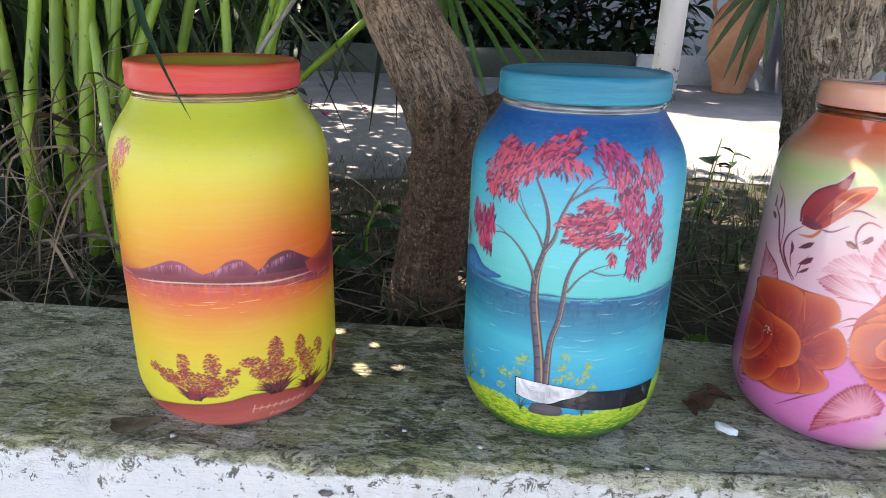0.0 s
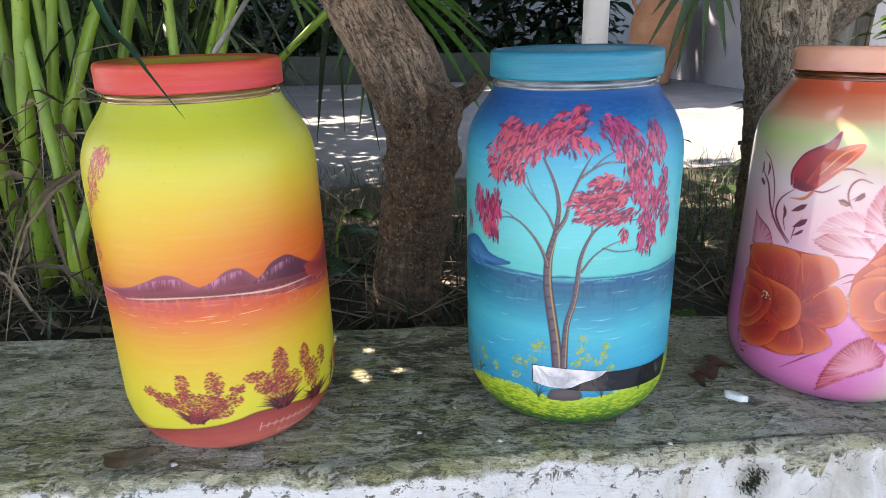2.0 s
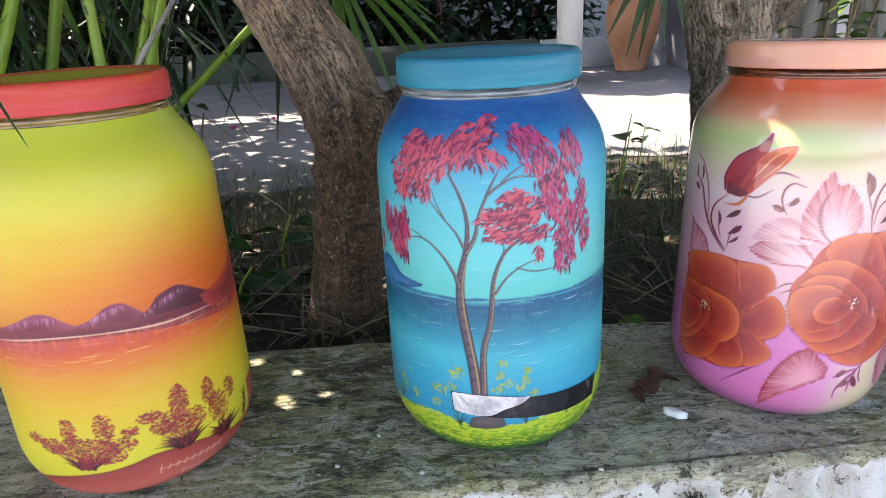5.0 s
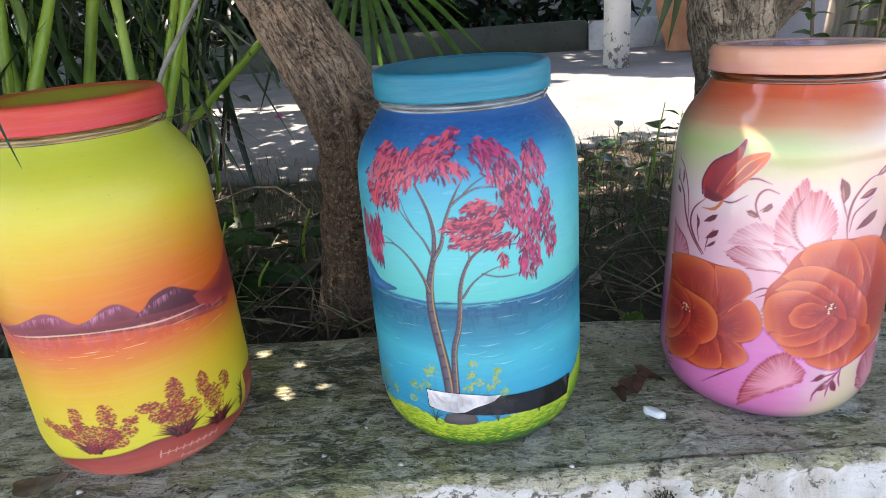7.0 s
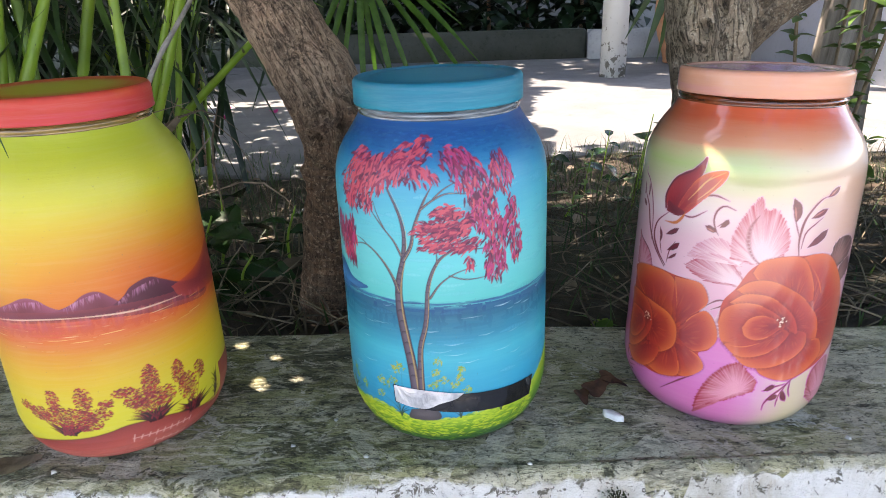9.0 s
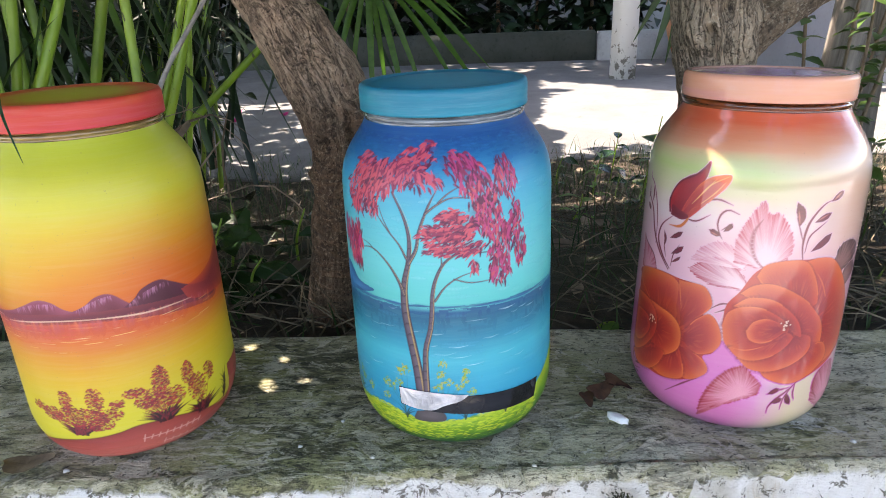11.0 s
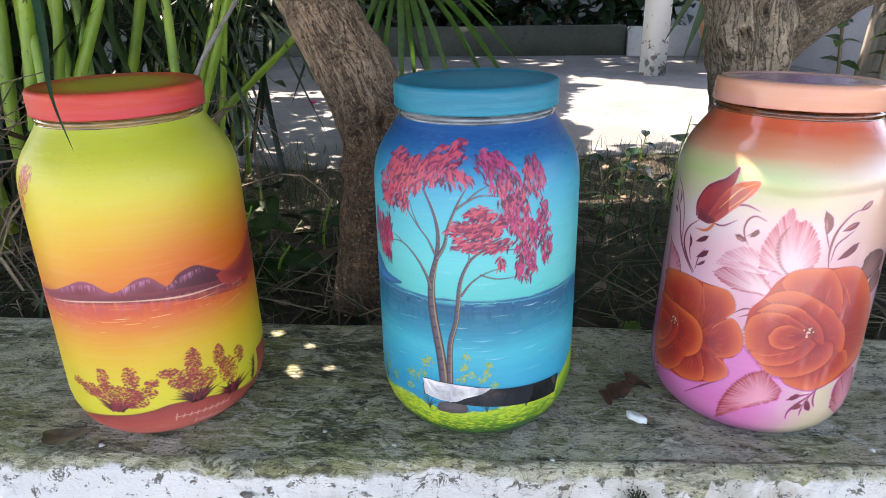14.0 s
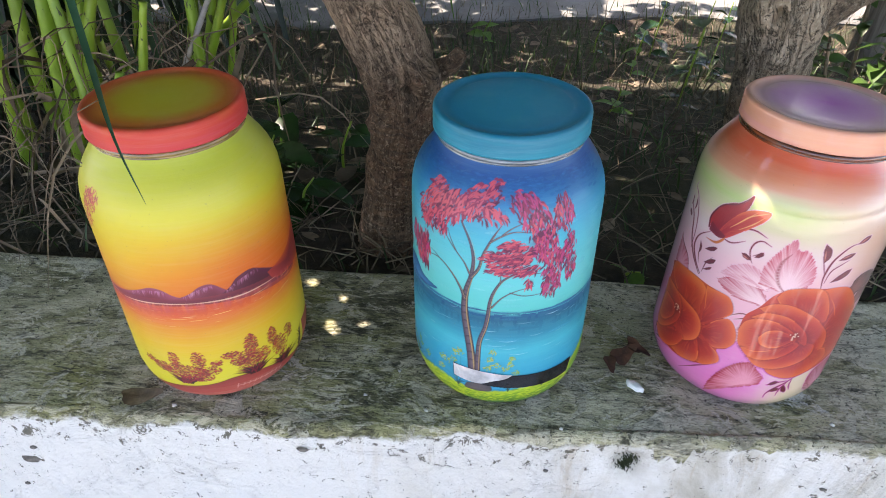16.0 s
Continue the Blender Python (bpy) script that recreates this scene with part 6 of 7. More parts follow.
palm_clump((-0.49, 0.49, 0.40), "slender palm clump with leaning yellow-green canes", mid_stems, 40, 22, 0.06)


def dry_stalk():
    v, f = tube([(-0.54, 0.42, 0.44), (-0.46, 0.41, 0.56), (-0.381, 0.40, 0.690), (-0.324, 0.40, 0.765), (-0.25, 0.40, 0.87)], [0.004, 0.004, 0.0036, 0.0032, 0.003], 24, 8, 0.0012, 3, 40)
    m = Mat("weathered_grey_stalk", 0.85)
    m.color(m.ramp(m.noise(40, 5), [(0.35, (0.16, 0.15, 0.14)), (0.65, (0.36, 0.34, 0.32))])).bump(m.noise(120, 4), 0.4, 0.002)
    tagged(linked("dry_stalk", poly_mesh("dry_stalk", v, f), m.m), "bleached grey dead leaf stalk leaning in the palm", "stalk")


dry_stalk()


def hanging_blade():
    """The long leaf that hangs over the lid of the yellow jar, with its curled thread."""
    leaf = thing("hanging_leaf", (-0.36, 0.06, 0.78), "long dark green palm leaflet hanging over a jar lid", "leaf")
    o = Vector(leaf.location)
    v, f = blade([Vector(p) - o for p in ((-0.41, 0.14, 0.90), (-0.36, 0.06, 0.795), (-0.318, -0.004, 0.742), (-0.280, -0.063, 0.724), (-0.258, -0.094, 0.710), (-0.232, -0.124, 0.690))], 0.0075, 24, 0.35,
                 lambda t: (1 - t) ** 0.75 * (0.65 + 0.35 * math.sin(math.pi * min(1, t * 1.4))) + 0.02, Vector((0.2, -0.6, 0.8)))
    me = poly_mesh("blade", v, f)
    m = leaf_material("blue_green_leaf", (0.020, 0.075, 0.040), (0.03, 0.10, 0.05), 0.15, 0.35)
    linked("blade", me, m, leaf)
    pts = [Vector(p) - o for p in ((-0.290, -0.052, 0.727), (-0.302, -0.080, 0.722), (-0.301, -0.090, 0.712), (-0.296, -0.092, 0.704))]
    pts += [Vector((-0.294 + 0.006 * math.cos(a), -0.093, 0.700 + 0.004 * math.sin(a))) - o for a in (0, 1.4, 2.8, 4.2, 5.6)]
    v, f = tube(pts, [0.0004, 0.0004, 0.0003], 40, 5)
    linked("thread", poly_mesh("thread", v, f), straw, leaf, "thin curled leaf thread")


hanging_blade()


def far_palms():
    """Palms that close the bed towards the yard, their shade painted in as darker leaves."""
    for k, (x, y, n, r) in enumerate(((-1.05, 0.9, 150, 0.2), (-1.45, 1.1, 150, 0.3), (-1.15, 0.55, 110, 0.2), (-1.0, 1.6, 120, 0.25))):
        rng = random.Random(60 + k)
        palm = thing("palm", (x, y, ground_height(x, y) - 0.02), "dense palm thicket, deep shade painted into its dark leaves", "palm", "palms in the bed")
        pile = Pile()
        for _ in range(n):
            a = rng.uniform(0, math.tau)
            base = Vector((rng.gauss(0, r * 0.6), rng.gauss(0, r * 0.6), rng.uniform(0.0, 0.5)))
            out = Vector((math.cos(a), math.sin(a), 0))
            s = rng.uniform(0.3, 0.75)
            pile.add(blade([base, base + out * s * 0.25 + Vector((0, 0, s * 0.6)), base + out * s * 0.7 + Vector((0, 0, s * rng.uniform(0.0, 0.8)))], rng.uniform(0.014, 0.034), 6, 0.3))
        pile.link("foliage", painted_shade_leaf, palm)
        for _ in range(9):
            a = rng.uniform(0, math.tau)
            foot = Vector((rng.gauss(0, r * 0.35), rng.gauss(0, r * 0.3), 0))
            top = foot + Vector((math.cos(a) * 0.12, math.sin(a) * 0.1, rng.uniform(0.5, 0.8)))
            v, f = tube([foot, foot.lerp(top, 0.5) + Vector((0.01, 0, 0)), top], [0.009, 0.008, 0.006], 10, 8)
            linked("cane", poly_mesh("cane", v, f), cane, palm)


far_palms()


def fan_leaf(hub, leaflets, label, seed, droop, material, reach, width, arc):
    """One palm fan: leaflets that spread from a hub and hang at their tips."""
    rng = random.Random(seed)
    fan = thing("palm_fan", hub, label, "palm leaf", "fans of palm leaf")
    for k in range(leaflets):
        t = k / (leaflets - 1)
        a = radians(arc[0] + (arc[1] - arc[0]) * t + rng.uniform(-4, 4))
        s = reach * (0.7 + 0.35 * math.sin(math.pi * t)) * rng.uniform(0.85, 1.1)
        way = Vector((math.cos(a), rng.uniform(-0.35, 0.1), math.sin(a)))
        mid, tip = way * s * 0.5, way * s + Vector((0, 0, -droop * s))
        v, f = blade([Vector((0, 0, 0)), mid, tip], width * rng.uniform(0.8, 1.15), 8, 0.3, lambda q: 0.25 + 0.75 * math.sin(math.pi * min(1, q * 0.75 + 0.12)) * (1 - q ** 4) - 0.2 * q, Vector((0.1, -1, 0.35)))
        linked("leaflet", poly_mesh("leaflet", v, f), material, fan)
    v, f = tube([Vector((0, 0, 0)), Vector((0.0, 0.06, 0.18)), Vector((0.02, 0.14, 0.5))], [0.004, 0.005, 0.006], 8, 7)
    linked("stalk", poly_mesh("stalk", v, f), cane, fan)


# palm green brightened to stand for sun that the crowns keep off
painted_sun_leaf = leaf_material("painted_sun_palm_leaf", (0.035, 0.11, 0.012), (0.10, 0.24, 0.03), 0.45, 0.35)
fan_leaf((-0.19, 1.02, 0.845), 12, "palm fan hanging over the yard edge, sunlight painted into its green", 31, 0.16, painted_sun_leaf, 0.34, 0.015, (-118, -18))
fan_leaf((-0.30, 1.15, 0.86), 7, "drooping palm fan, shade painted into its dark green", 32, 0.25, painted_shade_leaf, 0.34, 0.016, (-140, -40))
fan_leaf((0.455, 0.90, 0.845), 7, "palm fan with broad drooping leaflets", 33, 0.15, palm_leaf, 0.19, 0.020, (-140, -62))
# the bright seedling green does for sun on this fan
fan_leaf((-0.345, 0.78, 0.80), 8, "young palm fan, its patch of sun put into the bright green", 34, 0.1, bright_leaf, 0.12, 0.009, (-70, 60))


def litter_and_grass():
    rng = random.Random(77)
    green, dry, twigs = Pile(), Pile(), Pile()
    for _ in range(15000):
        x, y = rng.uniform(-1.9, 2.2), 0.13 + 2.05 * rng.random() ** 1.15
        thick = 0.5 + 0.5 * noise.noise(Vector((x * 3.2, y * 3.2, 8)))
        if rng.random() > 0.35 + 0.75 * thick or (x < -0.3 and y < 0.75 and rng.random() < 0.5):
            continue
        z = ground_height(x, y) - 0.004
        a = rng.uniform(0, math.tau)
        lush = noise.noise(Vector((x * 1.8, y * 1.8, 30))) > 0.02 - 0.15 * (y - 1)
        s = rng.uniform(0.03, 0.11) * (1.15 if y > 0.4 else 0.75)
        flat = rng.random() < 0.4
        out = Vector((math.cos(a), math.sin(a), 0)) * s
        base = Vector((x, y, z))
        if flat:
            line = [base, base + out * 0.6 + Vector((0, 0, s * 0.22)), base + out * 1.1 + Vector((0, 0, s * 0.12))]
        else:
            line = [base, base + out * 0.25 + Vector((0, 0, s * 0.6)), base + out * rng.uniform(0.4, 0.8) + Vector((0, 0, s * rng.uniform(0.6, 1.05)))]
        (green if lush and not flat else dry if rng.random() < 0.7 else green).add(blade(line, rng.uniform(0.0018, 0.0045), 4, 0.4, lambda t: 1.02 - t))
    for _ in range(900):
        x, y = rng.uniform(-0.9, 1.2), rng.uniform(0.125, 1.1) if rng.random() < 0.7 else rng.uniform(0.125, 0.25)
        a, s = rng.uniform(0, math.tau), rng.uniform(0.03, 0.13)
        base = Vector((x, y, ground_height(x, y) + rng.uniform(0.002, 0.02)))
        out = Vector((math.cos(a) * s, math.sin(a) * s, rng.uniform(-0.1, 0.5) * s))
        if base.y + out.y < 0.12:
            out.y = abs(out.y)
        v, f = tube([base, base + out * 0.5 + Vector((rng.uniform(-0.01, 0.01), 0, 0.004)), base + out], [0.0011, 0.001, 0.0005], 4, 4)
        twigs.add((v, f))
    tagged(green.link("grass", grass_green), "thin unkempt green grass in the shaded bed", "grass", kind="stuff")
    tagged(dry.link("dry_grass", straw), "matted dead grass over the soil", "grass", kind="stuff")
    tagged(twigs.link("twigs", straw), "thin dry twigs and straws scattered on the soil", "twigs", kind="stuff")
    leaves = Pile()
    for _ in range(420):
        x, y = rng.uniform(-1.2, 1.6), rng.uniform(0.14, 1.95)
        a, s = rng.uniform(0, math.tau), rng.uniform(0.025, 0.06)
        base = Vector((x, y, ground_height(x, y) + 0.006))
        leaves.add(small_leaf(base, Vector((math.cos(a), math.sin(a), rng.uniform(-0.1, 0.4))), s, s * 0.5, rng, rng.uniform(-0.2, 0.3)))
    tagged(leaves.link("fallen_leaves", dry_leaf), "curled brown fallen leaves on the ground", "leaves", kind="stuff")


litter_and_grass()


def seedling(at, height, leaves, size, material, label, seed, lean=(0, 0)):
    rng = random.Random(seed)
    plant = thing("seedling", at, label, "plant", "seedlings in the bed")
    top = Vector((lean[0], lean[1], height))
    line = [Vector((0, 0, -0.01)), top * 0.5 + Vector((rng.uniform(-0.01, 0.01), 0, 0)), top]
    v, f = tube(line, [0.0026, 0.002, 0.0012], 10, 6)
    linked("stem", poly_mesh("stem", v, f), cane, plant)
    pts = curve_points(line, leaves + 1)
    for k in range(leaves):
        a = k * 2.4 + rng.uniform(-0.4, 0.4)
        s = size * rng.uniform(0.7, 1.2)
        way = Vector((math.cos(a), math.sin(a) * 0.9 - 0.15, rng.uniform(-0.1, 0.4)))
        v, f = small_leaf(pts[min(len(pts) - 1, 1 + k)], way, s, s * rng.uniform(0.42, 0.6), rng, 0.25)
        linked("leaf", poly_mesh("leaf", v, f), material, plant)


broad = leaf_material("glossy_dark_leaf", (0.010, 0.032, 0.010), (0.028, 0.075, 0.022), 0.15, 0.22)
for k, (x, y, h, n, s, m, label) in enumerate((
        (-0.33, 0.34, 0.10, 7, 0.085, broad, "low glossy dark-leaved seedling beside the trunk"), (-0.27, 0.30, 0.06, 6, 0.075, broad, "low glossy dark-leaved seedling beside the trunk"), (-0.36, 0.46, 0.12, 7, 0.09, broad, "low glossy dark-leaved seedling"),
        (-0.24, 0.42, 0.10, 6, 0.07, broad, "low glossy dark-leaved seedling"), (-0.40, 0.27, 0.05, 5, 0.07, broad, "low glossy dark-leaved seedling"),
        (0.15, 0.17, 0.01, 3, 0.036, bright_leaf, "tiny bright green seedling by the wall"), (0.10, 0.62, 0.05, 4, 0.06, bright_leaf, "small bright green seedling in the grass"),
        (0.40, 0.95, 0.18, 9, 0.045, broad, "leggy leafy weed in the grass"), (0.47, 1.15, 0.22, 9, 0.05, grass_green, "leggy leafy weed in the grass"), (0.58, 1.35, 0.20, 9, 0.06, broad, "leggy leafy weed against the bright yard"),
        (0.36, 1.30, 0.13, 7, 0.05, bright_leaf, "small light green weed in the grass"), (0.52, 0.80, 0.26, 10, 0.05, grass_green, "tall leafy green weed in the bed"), (0.66, 1.05, 0.30, 11, 0.055, grass_green, "tall leafy green weed in the bed"), (0.30, 1.60, 0.10, 6, 0.05, broad, "low weed at the yard edge"),
        (0.46, 1.55, 0.17, 7, 0.07, broad, "leafy weed against the bright yard"), (-0.05, 1.7, 0.08, 5, 0.06, bright_leaf, "small weed at the yard edge"), (0.24, 0.9, 0.06, 5, 0.05, bright_leaf, "small light green weed in the grass"))):
    seedling((x, y, ground_height(x, y)), h, n, s, m, label, 200 + k, (0.02, -0.01))


def vine_shrub(at, label, seed, stems):
    rng = random.Random(seed)
    bush = thing("shrub", at, label, "shrub", "leafy shrubs beside the forked tree")
    foliage = Pile()
    for dx, dy, h in stems:
        line = [Vector((dx * 0.2, dy * 0.2, 0)), Vector((dx * 0.6, dy * 0.6, h * 0.5)), Vector((dx, dy, h)), Vector((dx * 1.3, dy, h * 1.4))]
        v, f = tube(line, [0.0042, 0.0035, 0.0028, 0.002], 18, 7, 0.0006, dx, 40)
        linked("stem", poly_mesh("stem", v, f), dry_leaf, bush)
        for p in curve_points(line, 16)[2:]:
            for _ in range(3):
                a = rng.uniform(0, math.tau)
                s = rng.uniform(0.018, 0.042)
                foliage.add(small_leaf(p, Vector((math.cos(a), math.sin(a), rng.uniform(-0.2, 0.5))), s, s * 0.62, rng, 0.25))
    foliage.link("foliage", grass_green if seed % 2 else shrub_leaf, bush)


shrub_leaf = leaf_material("shrub_leaf", (0.045, 0.10, 0.02), (0.12, 0.22, 0.05), 0.3, 0.4)
vine_shrub((0.60, 0.62, ground_height(0.60, 0.62) - 0.01), "leafy climbing shrub with thin brown stems", 90, ((-0.03, 0.05, 0.36), (0.03, 0.02, 0.34), (0.07, -0.04, 0.38), (0.0, -0.08, 0.30), (0.10, 0.05, 0.40)))
vine_shrub((0.66, 0.40, ground_height(0.66, 0.40) - 0.01), "leafy climbing shrub with thin brown stems", 92, ((-0.06, 0.0, 0.26), (-0.02, 0.05, 0.33), (0.06, 0.02, 0.38)))
vine_shrub((0.52, 0.48, ground_height(0.52, 0.48) - 0.01), "low leafy shrub behind the roses jar", 94, ((-0.04, 0.0, 0.12), (0.02, 0.03, 0.16), (0.05, -0.03, 0.13), (-0.05, 0.02, 0.17)))
vine_shrub((0.95, 0.75, ground_height(0.95, 0.75) - 0.01), "leafy climbing shrub with thin brown stems", 96, ((-0.06, 0.0, 0.36), (0.0, 0.05, 0.43), (0.06, 0.02, 0.38), (0.02, -0.05, 0.30)))


def loose_leaf(at, size, material, label, seed, tilt=0.1, turn=0.0):
    """One curled fallen leaf."""
    rng = random.Random(seed)
    verts, faces, n = [], [], 18
    for r in range(4):
        for k in range(n):
            a = math.tau * k / n
            lobe = 1 + 0.22 * math.sin(a * 3 + seed) + rng.uniform(-0.05, 0.05)
            d = size * r / 3 * lobe
            verts.append((d * math.cos(a), d * 0.55 * math.sin(a), 0.10 * size * (r / 3) ** 2 * (1 + math.sin(a * 2 + seed)) + 0.0015))
    for r in range(3):
        faces += [(r * n + k, r * n + (k + 1) % n, (r + 1) * n + (k + 1) % n, (r + 1) * n + k) for k in range(n)]
    ob = linked("fallen_leaf", poly_mesh("fallen_leaf", verts, faces), material)
    ob.matrix_world = Matrix.Translation(at) @ Euler((tilt, 0, turn)).to_matrix().to_4x4()
    tagged(ob, label, "leaf", "fallen leaves on the wall")


mould = Mat("mouldered_leaf", 0.85)
mould.color(mould.ramp(mould.noise(60, 5), [(0.35, (0.07, 0.05, 0.03)), (0.6, (0.17, 0.125, 0.08)), (0.8, (0.26, 0.21, 0.15))])).bump(mould.noise(120, 4), 0.6, 0.002)
red_dry = Mat("reddish_dry_leaf", 0.8)
red_dry.color(red_dry.ramp(red_dry.noise(80, 5), [(0.35, (0.05, 0.022, 0.012)), (0.65, (0.16, 0.07, 0.035))])).bump(red_dry.noise(140, 4), 0.6, 0.002)
loose_leaf((-0.322, -0.083, TOP), 0.018, mould.m, "flat mouldered brown leaf stuck to the wall top", 1, 0.0, 0.15)
loose_leaf((0.126, 0.008, TOP), 0.016, red_dry.m, "crumpled reddish dry leaf on the wall", 2, 0.1, 0.8)
loose_leaf((0.141, 0.018, TOP), 0.014, red_dry.m, "crumpled reddish dry leaf on the wall", 3, 0.15, 2.2)
loose_leaf((0.112, -0.004, TOP), 0.011, red_dry.m, "crumpled reddish dry leaf on the wall", 4, 0.1, 1.5)
chalk = Mat("pale_flake", 0.8)
chalk.color(chalk.ramp(chalk.noise(90, 4), [(0.4, (0.45, 0.45, 0.43)), (0.7, (0.72, 0.72, 0.70))]))
for k, (x, y, s) in enumerate(((-0.288, -0.089, 0.0022), (-0.118, -0.062, 0.0018), (-0.06, -0.075, 0.002), (0.06, -0.085, 0.0018), (0.30, -0.06, 0.002), (-0.09, -0.03, 0.0016))):
    v, f = lathe([(0.0, 0.0), (s, 0.0), (s * 0.9, s * 0.5), (s * 0.4, s * 0.8), (0.0, s * 0.8)], 8)
    v = [(a * (1 + 0.4 * math.sin(i * 2.3 + k)), b * (1 + 0.3 * math.cos(i * 1.7 + k)), c) for i, (a, b, c) in enumerate(v)]
    ob = linked("pebble", poly_mesh("pebble", v, f), chalk.m)
    ob.location = (x, y, TOP - 0.0012)
    tagged(ob, "tiny pale stone chip on the wall top", "pebble", "stone chips on the wall")


def peeled_chip(x, z, size, seed):
    """A dark chip of loose limewash on the face of the wall."""
    rng = random.Random(seed)
    n = 14
    rim = [(size * rng.uniform(0.55, 1.15) * math.cos(math.tau * k / n), size * rng.uniform(0.35, 0.7) * math.sin(math.tau * k / n)) for k in range(n)]
    verts = [(0, -0.0016, 0)] + [(u * 0.6, -0.0022, w * 0.6) for u, w in rim] + [(u, -0.0004, w) for u, w in rim]
    faces = [(0, 1 + k, 1 + (k + 1) % n) for k in range(n)] + [(1 + k, 1 + n + k, 1 + n + (k + 1) % n, 1 + (k + 1) % n) for k in range(n)]
    ob = linked("paint_chip", poly_mesh("paint_chip", verts, faces), chip_dark.m)
    ob.location = (x, WALL_FRONT - 0.0005 + 0.028 * x + 0.006 * noise.noise(Vector((x * 2.2, 0, 0))), z)
    return tagged(ob, "small dark chip on the limewashed wall face", "paint chip", "chips on the wall face")


chip_dark = Mat("bare_dark_render", 0.9)
chip_dark.color(chip_dark.ramp(chip_dark.noise(160, 5), [(0.35, (0.05, 0.045, 0.04)), (0.65, (0.17, 0.155, 0.14))])).bump(chip_dark.noise(200, 4), 0.6, 0.002)
for k, (x, z, size) in enumerate(((-0.434, 0.385, 0.011), (-0.424, 0.404, 0.004), (-0.168, 0.424, 0.006), (-0.452, 0.345, 0.003), (0.05, 0.405, 0.003), (0.30, 0.395, 0.004))):
    peeled_chip(x, z, size, 900 + k)


def moss_tuft(x, z, size, seed):
    """A tuft of dark moss in a hollow of the wall's face: many short blades."""
    rng = random.Random(seed)
    pile = Pile()
    for _ in range(340):
        u, w = rng.gauss(0, size * 0.55), rng.gauss(0, size)
        u += 0.4 * size * math.sin(w / size * 1.7)
        at = Vector((u, 0.0025, w))
        way = Vector((rng.uniform(-0.6, 0.6), -1, rng.uniform(-0.9, 0.5))).normalized() * rng.uniform(0.0015, 0.004)
        pile.add(blade([at, at + way * 0.6, at + way], 0.0009, 2, 0.3, lambda t: 1.05 - t))
    ob = pile.link("moss", moss_dark)
    ob.location = (x, WALL_FRONT + 0.028 * x + 0.006 * noise.noise(Vector((x * 2.2, 0, 0))), z)
    tagged(ob, "tuft of dark green moss in a hollow of the wall", "moss", "moss on the wall")


moss_dark = leaf_material("dark_wet_moss", (0.012, 0.018, 0.006), (0.07, 0.085, 0.025), 0.1, 0.8)
moss_tuft(0.121, 0.419, 0.0060, 31)


def curled_twig(at, label, size, lean):
    ring = [Vector((size * math.cos(a) * 0.8, size * 0.35 * math.sin(a * 2), size * math.sin(a))) + Vector((0, 0, size * 1.1)) for a in (-1.6, -2.6, 2.7, 1.9, 1.2, 0.6)]
    v, f = tube(ring, [0.0022, 0.0028, 0.0026, 0.002, 0.001], 26, 8, 0.0004, 3, 60)
    ob = linked("curled_twig", poly_mesh("curled_twig", v, f), straw)
    ob.location, ob.rotation_euler = at, (0, 0, lean)
    tagged(ob, label, "twig")


curled_twig((0.50, 1.02, ground_height(0.50, 1.02) - 0.005), "pale curled dry twig standing in the grass", 0.030, 0.2)


def fleck_flake(x, y, turn):
    """A loose curled flake on the wall's top, white to stand in for a sun fleck."""
    rng = random.Random(77)
    n = 16
    rim = [(0.0090 * rng.uniform(0.75, 1.15) * math.cos(math.tau * k / n), 0.0040 * rng.uniform(0.7, 1.2) * math.sin(math.tau * k / n)) for k in range(n)]
    verts = [(0, 0, 0.0022)] + [(u * 0.6, w * 0.6, 0.0026 + 8 * u * u) for u, w in rim] + [(u, w, 0.0018 + 10 * u * u) for u, w in rim] + [(u, w, -0.003) for u, w in rim]
    faces = [(0, 1 + k, 1 + (k + 1) % n) for k in range(n)]
    for a in (1, 1 + n):
        faces += [(a + k, a + n + k, a + n + (k + 1) % n, a + (k + 1) % n) for k in range(n)]
    ob = linked("sun_fleck_flake", poly_mesh("sun_fleck_flake", verts, faces), fleck_white.m)
    ob.location = (x, y, TOP + 0.0015)
    ob.rotation_euler = (0, 0, radians(turn))
    tagged(ob, "loose white flake on the wall top, standing in for a sun fleck", "paint flake")


fleck_white = Mat("sun_fleck_white", 0.8)
fleck_white.color(fleck_white.ramp(fleck_white.noise(200, 4), [(0.35, (0.72, 0.71, 0.68)), (0.65, (0.88, 0.88, 0.86))])).bump(fleck_white.noise(400, 4), 0.4, 0.001)
fleck_flake(0.131, -0.032, -38)


# ---- the yard and what closes it ----
def box_verts(x0, x1, y0, y1, z0, z1, bevel=0.006):
    bm = bmesh.new()
    bmesh.ops.create_cube(bm, size=1)
    for v in bm.verts:
        v.co = Vector(((x0 + x1) / 2 + v.co.x * (x1 - x0), (y0 + y1) / 2 + v.co.y * (y1 - y0), (z0 + z1) / 2 + v.co.z * (z1 - z0)))
    bmesh.ops.bevel(bm, geom=bm.edges[:], offset=bevel, segments=2, affect="EDGES")
    return bm


peeling = Mat("peeling_white_paint", 0.8)
bare = peeling.math("ADD", peeling.noise(14, 6, 0.7), peeling.math("MULTIPLY", peeling.ramp(peeling.span(peeling.axis(2), 0.0, 0.5), [(0.0, 1.0), (1.0, 0.0)]), 0.18))
peeling.color(peeling.mix(peeling.ramp(bare, [(0.66, 0.0), (0.70, 0.9)]), (0.80, 0.80, 0.78), (0.17, 0.16, 0.13))).bump(bare, 0.5, 0.004)


